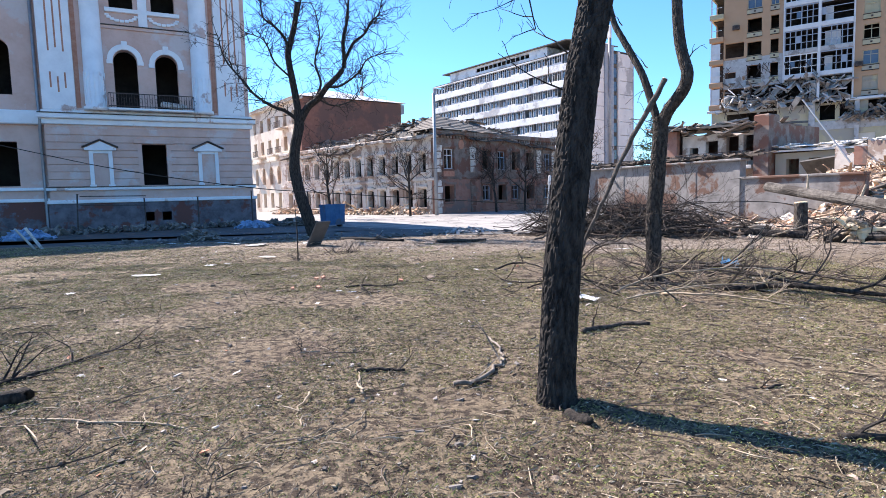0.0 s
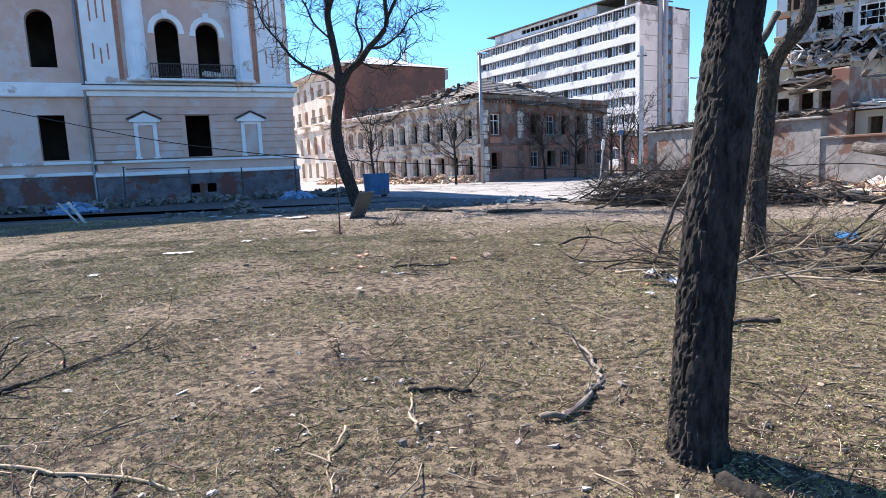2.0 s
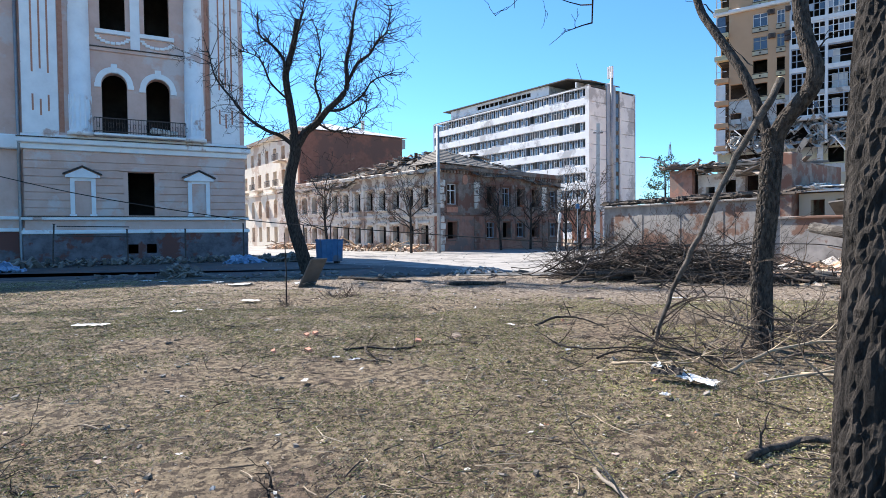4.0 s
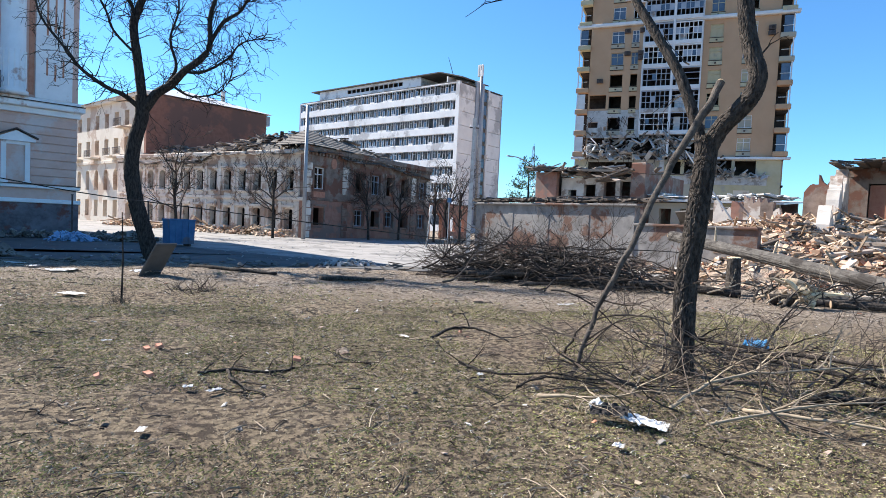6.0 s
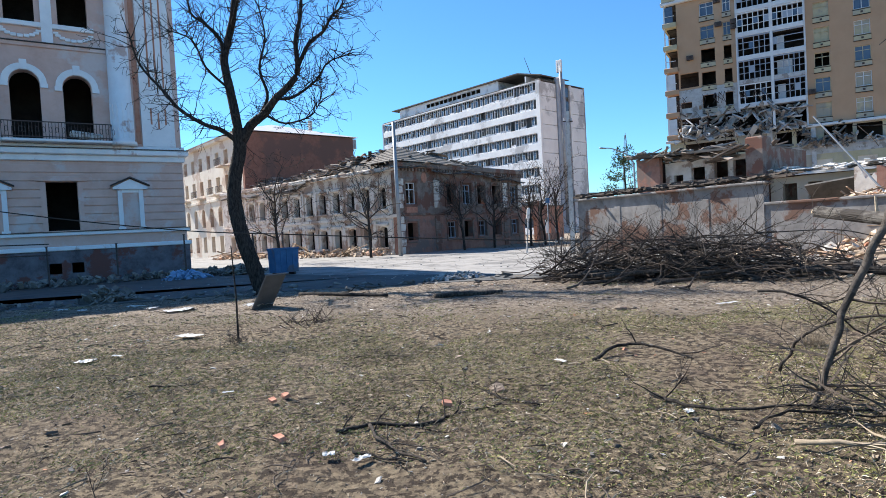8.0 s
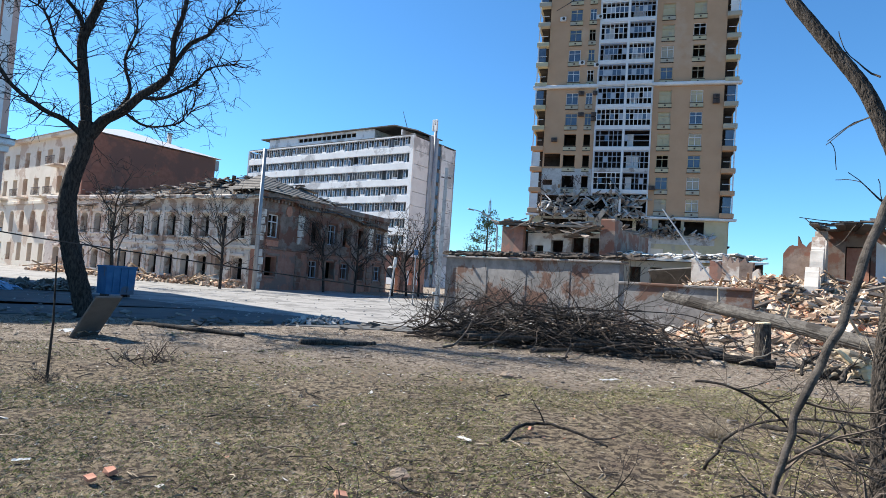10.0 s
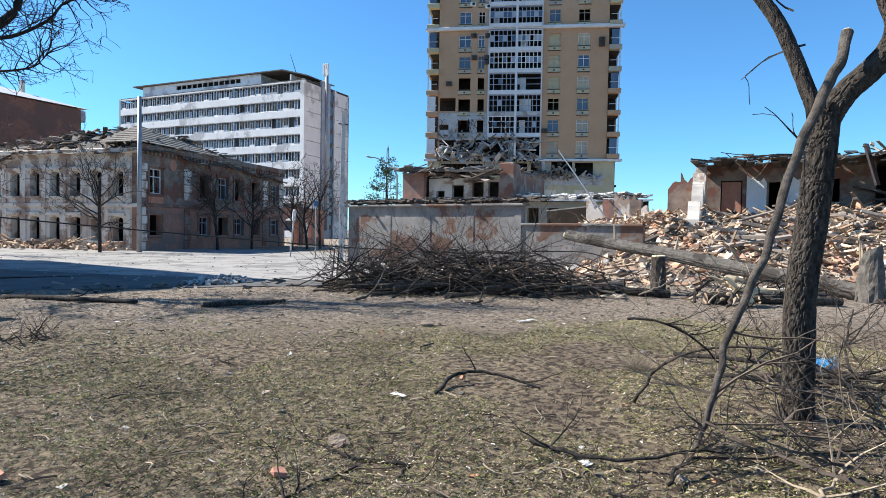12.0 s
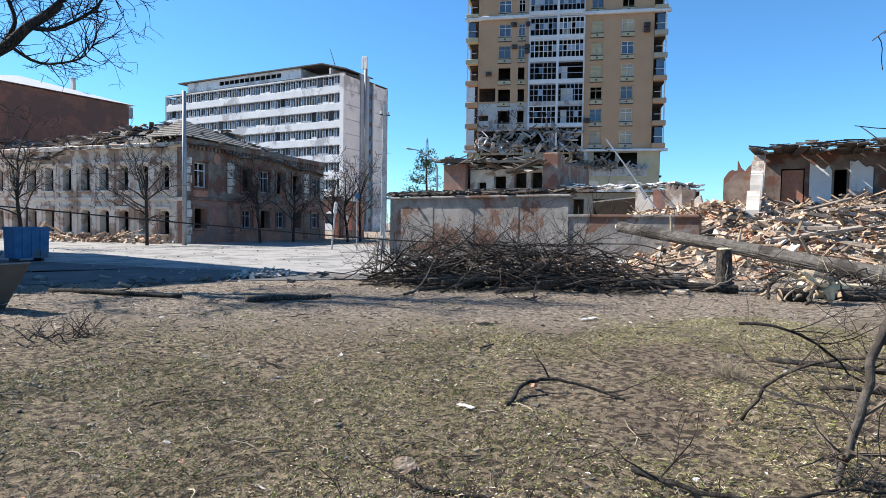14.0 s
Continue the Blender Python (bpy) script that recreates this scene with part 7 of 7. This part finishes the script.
def make_forecourt_debris():
    r = random.Random(37)
    g = Geo()
    for _ in range(900):
        t = r.random()
        x, y = -30 + 20 * t + r.gauss(0, 0.6), 36 + 10.5 * t - abs(r.gauss(0.7, 1.4))
        s = 0.05 + 0.25 * r.random() ** 2
        g.slab(pose(x, y, -0.1 + s * 0.3 * r.random() + 0.2 * r.random(), r.uniform(-60, 60), r.uniform(-60, 60), r.uniform(0, 360)), s * r.uniform(1, 2.5), s, s * 0.4)
    single("fallen_masonry", g, M_debris, "dark fallen masonry along the mansion wall", "rubble", kind="stuff")
    g = Geo()
    for _ in range(140):
        x, y = r.uniform(-14, 3.6), 29.9 + r.gauss(0, 0.8)
        s = 0.04 + 0.14 * r.random() ** 2
        g.slab(pose(x, y, -0.11 + s * 0.2, r.uniform(-30, 30), r.uniform(-30, 30), r.uniform(0, 360)), s * 2.2, s, s * 0.4)
    single("kerb_debris", g, M_debris, "broken pieces along the lawn edge", "debris", kind="stuff")
    for x, y, sx, sy, h, m, lab in ((-9.9, 30.3, 1.7, 1.1, 0.55, M_debris, "dark heap of debris on the forecourt"), (-11.2, 41.2, 2.2, 1.2, 0.5, M_bluetarp, "crumpled grey-blue tarpaulin by the wall"), (-20.4, 34.4, 2.4, 1.4, 0.7, M_bluetarp, "crumpled blue tarpaulin by the wall"), (-8.7, 42.5, 2.4, 1.6, 0.7, M_debris, "pile of dark rubble at the corner"), (1.6, 30.9, 2.2, 1.0, 0.22, M_grit, "low heap of litter at the kerb")):
        g = Geo()
        for _ in range(170):
            a, q = r.uniform(0, 6.28), r.random() ** 0.6
            px, py = math.cos(a) * q * sx / 2, math.sin(a) * q * sy / 2
            s = r.uniform(0.03, 0.13) if x > 0 else r.uniform(0.05, 0.22)
            g.slab(pose(px, py, h * 0.75 * (1 - q * q) * r.random() + 0.04, r.uniform(-50, 50), r.uniform(-50, 50), r.uniform(0, 360)), s * 2, s * 1.2, 0.04)
        single("debris_mound", g, m, lab, "debris", kind="stuff", m=pose(x, y, -0.13, 0, 0, 20))
    for x, y, h in ((-12.0, 43.4, 2.3), (-14.8, 41.7, 2.0), (-17.4, 40.3, 2.0), (-20.5, 38.6, 2.3), (-9.0, 46.5, 2.2), (-7.6, 47.6, 2.2), (-10.2, 48.8, 2.0)):
        b = thing("fence_post", pose(x, y, -0.15, r.uniform(-3, 3), r.uniform(-4, 4), 0), "thin dark steel fence post", "post", "fence posts")
        part("post", Geo().tube([(0, 0, -0.1), (0, 0, h)], [0.045, 0.045], 6), M_iron, b)
        part("cap", Geo().box(-0.05, 0.05, -0.05, 0.05, h, h + 0.04), M_iron, b)
    b = thing("fence_rail", pose(-20.3, 38.7, -0.15, 0, 0, 30), "bent steel fence rail", "fence")
    part("rail", Geo().tube([(0, 0, 2.2), (3.4, 0, 2.15)], [0.03, 0.03], 5), M_iron, b)
    part("rail", Geo().tube([(0, 0, 1.7), (3.4, 0, 1.6)], [0.03, 0.03], 5), M_iron, b)
    b = thing("loose_board", pose(-14.3, 25.9, -0.05, 0, 0, 30), "broken pale panel tipped on the lawn edge", "board")
    part("panel", Geo().slab(pose(0, 0, 0.4, 0, 55, 10), 1.0, 0.6, 0.06, 0.01), M_conc2, b)
    part("edge_strip", Geo().slab(pose(0.25, 0, 0.42, 0, 60, 10), 0.95, 0.1, 0.1, 0.01), M_paper, b)


make_forecourt_debris()


def make_grass_tuft(x, y, n, h, seed):
    r = random.Random(seed)
    g = Geo()
    for _ in range(n):
        spray(g, (r.gauss(0, 0.06), r.gauss(0, 0.06), 0), (r.uniform(-1, 1), r.uniform(-1, 1), 0.9), r.uniform(0.4, 1) * h, 0.003, r, 0, up=-0.2, thin=0.0015)
    single("grass_tuft", g, M_straw, "tuft of long pale dead grass", "grass", kind="stuff", m=pose(x, y, ground_z(x, y) + 0.01))


for _k, (_x, _y, _n, _h) in enumerate(((4.4, 16.65, 160, 0.3), (3.3, 14.2, 60, 0.25), (3.0, 12.9, 50, 0.2), (5.0, 13.9, 60, 0.25))):
    make_grass_tuft(_x, _y, _n, _h, 300 + _k)

# ---- dead grass, leaves and twig litter ----
def strands(name, count, area, length, width, flat, seed, material, label, category, mask=None):
    """Thin bent blades, two triangles each, strewn over the lawn."""
    rs = np.random.RandomState(seed)
    n = int(count * 1.0)
    x = rs.uniform(area[0], area[1], n)
    y = rs.uniform(area[2], area[3], n)
    if mask is not None:
        keep = np.array([mask(a, b_) for a, b_ in zip(x, y)])
        x, y = x[keep], y[keep]
        n = len(x)
    a = rs.uniform(0, 2 * np.pi, n)
    l = rs.uniform(length[0], length[1], n)
    el = rs.uniform(flat[0], flat[1], n)
    w = rs.uniform(width[0], width[1], n)
    z = np.array([ground_z(p, q) + 0.045 * noise.noise((p * 0.9, q * 0.9, 0)) + 0.02 * noise.noise((p * 3.1, q * 3.1, 4)) for p, q in zip(x, y)]) + rs.uniform(0.0, 0.012, n)
    dx, dy, dz = np.cos(a) * np.cos(el) * l, np.sin(a) * np.cos(el) * l, np.sin(el) * l
    px, py = -np.sin(a) * w, np.cos(a) * w
    v = np.stack([np.stack([x - px, y - py, z], 1), np.stack([x + px, y + py, z], 1),
                  np.stack([x + dx * 0.55 + px * 0.7, y + dy * 0.55 + py * 0.7, z + dz * 0.75 + 0.003], 1), np.stack([x + dx, y + dy, z + dz * 0.85], 1)], 1).reshape(-1, 3)
    f = (np.arange(n)[:, None] * 4 + np.array([[0, 1, 2, 3]])).tolist()
    me = bpy.data.meshes.new(name)
    me.from_pydata(v.tolist(), [], f)
    me.materials.append(material)
    return tagged(new(name, me), label, category, kind="stuff")


def blade_material(name, stops, rough=0.8):
    m = bpy.data.materials.new(name)
    m.use_nodes = True
    nt = m.node_tree
    bs = nt.nodes["Principled BSDF"]
    bs.inputs["Roughness"].default_value = rough
    bs.inputs["Specular IOR Level"].default_value = 0.2
    g = nt.nodes.new("ShaderNodeNewGeometry")
    cr = nt.nodes.new("ShaderNodeValToRGB")
    cr.color_ramp.interpolation = "CONSTANT"
    while len(cr.color_ramp.elements) < len(stops):
        cr.color_ramp.elements.new(0.5)
    for e, (p, c) in zip(cr.color_ramp.elements, stops):
        e.position, e.color = p, (*c, 1)
    nt.links.new(g.outputs["Random Per Island"], cr.inputs[0])
    tc = nt.nodes.new("ShaderNodeTexCoord")
    nz = nt.nodes.new("ShaderNodeTexNoise")
    nz.inputs["Scale"].default_value, nz.inputs["Detail"].default_value = 1.1, 4
    nt.links.new(tc.outputs["Object"], nz.inputs["Vector"])
    mr = nt.nodes.new("ShaderNodeMapRange")
    mr.inputs["From Min"].default_value, mr.inputs["From Max"].default_value = 0.3, 0.7
    mr.inputs["To Min"].default_value, mr.inputs["To Max"].default_value = 0.55, 1.25
    nt.links.new(nz.outputs[0], mr.inputs["Value"])
    hs = nt.nodes.new("ShaderNodeHueSaturation")
    nt.links.new(cr.outputs[0], hs.inputs["Color"])
    nt.links.new(mr.outputs[0], hs.inputs["Value"])
    nt.links.new(hs.outputs[0], bs.inputs["Base Color"])
    return m


M_blade = blade_material("dead_grass_blade", ((0.0, (0.38, 0.30, 0.17)), (0.22, (0.29, 0.285, 0.10)), (0.46, (0.46, 0.37, 0.23)), (0.62, (0.075, 0.058, 0.04)), (0.74, (0.25, 0.265, 0.09)), (0.92, (0.66, 0.56, 0.42))))
M_leaf = blade_material("dead_leaf", ((0.0, (0.20, 0.145, 0.10)), (0.3, (0.32, 0.24, 0.16)), (0.55, (0.42, 0.33, 0.23)), (0.68, (0.07, 0.053, 0.042)), (0.94, (0.62, 0.57, 0.49))))


def lawn_mask(x, y):
    k = y + 0.35 * x + 5 * (0.5 + 0.35 * noise.noise((x * 0.5, y * 0.5, 0)))
    p = noise.noise((x * 0.55, y * 0.55, 7)) + 0.5 * noise.noise((x * 1.7, y * 1.7, 3))
    q = 0.5 + 0.5 * noise.noise((x * 37.1, y * 41.3, 5))
    return (k < 24.5 or p > 0.45) and q < 0.7 + 1.0 * p


strands("grass_near", 230000, (-6.0, 6.5, 5.8, 12.5), (0.01, 0.042), (0.0008, 0.002), (0.0, 0.7), 1, M_blade, "short dead and greenish grass", "grass", lawn_mask)
strands("grass_middle", 240000, (-9.5, 8.5, 12.5, 19.5), (0.015, 0.054), (0.001, 0.0026), (0.0, 0.7), 2, M_blade, "short dead and greenish grass", "grass", lawn_mask)
strands("grass_far", 80000, (-16, 13, 19.5, 29.0), (0.03, 0.08), (0.002, 0.005), (0.0, 0.6), 3, M_blade, "short dead and greenish grass", "grass", lawn_mask)
strands("leaf_litter", 120000, (-8, 9, 5.8, 18.0), (0.008, 0.028), (0.0015, 0.0045), (0.0, 0.5), 4, M_leaf, "brown leaf litter and bark flakes", "leaves")
strands("leaf_litter_far", 38000, (-14, 12, 18.0, 29.0), (0.025, 0.06), (0.004, 0.01), (0.0, 0.5), 5, M_leaf, "brown leaf litter and bark flakes", "leaves")


def make_twig_litter():
    r = random.Random(53)
    gd, gp = Geo(), Geo()
    for k in range(7600):
        y = 5.6 + 22 * r.random() ** 1.5
        x = r.uniform(-0.45, 0.6) * (y + 3)
        l = (0.03 + 0.24 * r.random() ** 1.7) * (1 + (r.random() < 0.06) * 1.8)
        a = r.uniform(0, 6.28)
        z = ground_z(x, y) + 0.045 * noise.noise((x * 0.9, y * 0.9, 0)) + 0.015
        d = Vector((math.cos(a), math.sin(a), r.uniform(0, 0.12))) * l
        p = Vector((x, y, z))
        s = Vector((r.uniform(-1, 1), r.uniform(-1, 1), 0.2)) * l * 0.2
        rad = r.uniform(0.0018, 0.005) * (1 + y / 35)
        (gp if r.random() < 0.33 else gd).tube([p, p + d * 0.3 + s * 0.9, p + d * 0.62 + s, p + d - s * 0.3], [rad, rad * 0.95, rad * 0.8, rad * 0.45], 4)
    single("dark_twig_litter", gd, M_twig, "small dark twigs strewn over the lawn", "twigs", kind="stuff")
    single("pale_twig_litter", gp, M_straw, "small pale twigs strewn over the lawn", "twigs", kind="stuff")


make_twig_litter()


def make_chips():
    """Flakes of plaster, bark and brick trodden into the lawn."""
    r = random.Random(97)
    sets = ((M_slab, 1300, "plaster_chips", "pale plaster chips strewn over the lawn"), (M_straw, 1500, "wood_chips", "pale wood and bark chips on the lawn"), (M_debris, 1700, "earth_clods", "dark clods of earth on the lawn"), (M_lump, 260, "brick_crumbs", "orange brick crumbs on the lawn"))
    for m, n, name, label in sets:
        g = Geo()
        for _ in range(n):
            y = 6.0 + 22 * r.random() ** 1.2
            x = r.uniform(-0.45, 0.6) * (y + 2)
            s = (0.008 + 0.024 * r.random() ** 3) * (1 + y / 30)
            z = ground_z(x, y) + 0.045 * noise.noise((x * 0.9, y * 0.9, 0)) + 0.02 * noise.noise((x * 3.1, y * 3.1, 4)) + s * 0.2
            g.shard(pose(x, y, z, r.uniform(-25, 25), r.uniform(-25, 25), r.uniform(0, 360)), s * r.uniform(1, 2.6), s * 1.1, s * (0.7 if m is M_debris else 0.3), r, 0.4)
        single(name, g, m, label, "chips", kind="stuff")


make_chips()
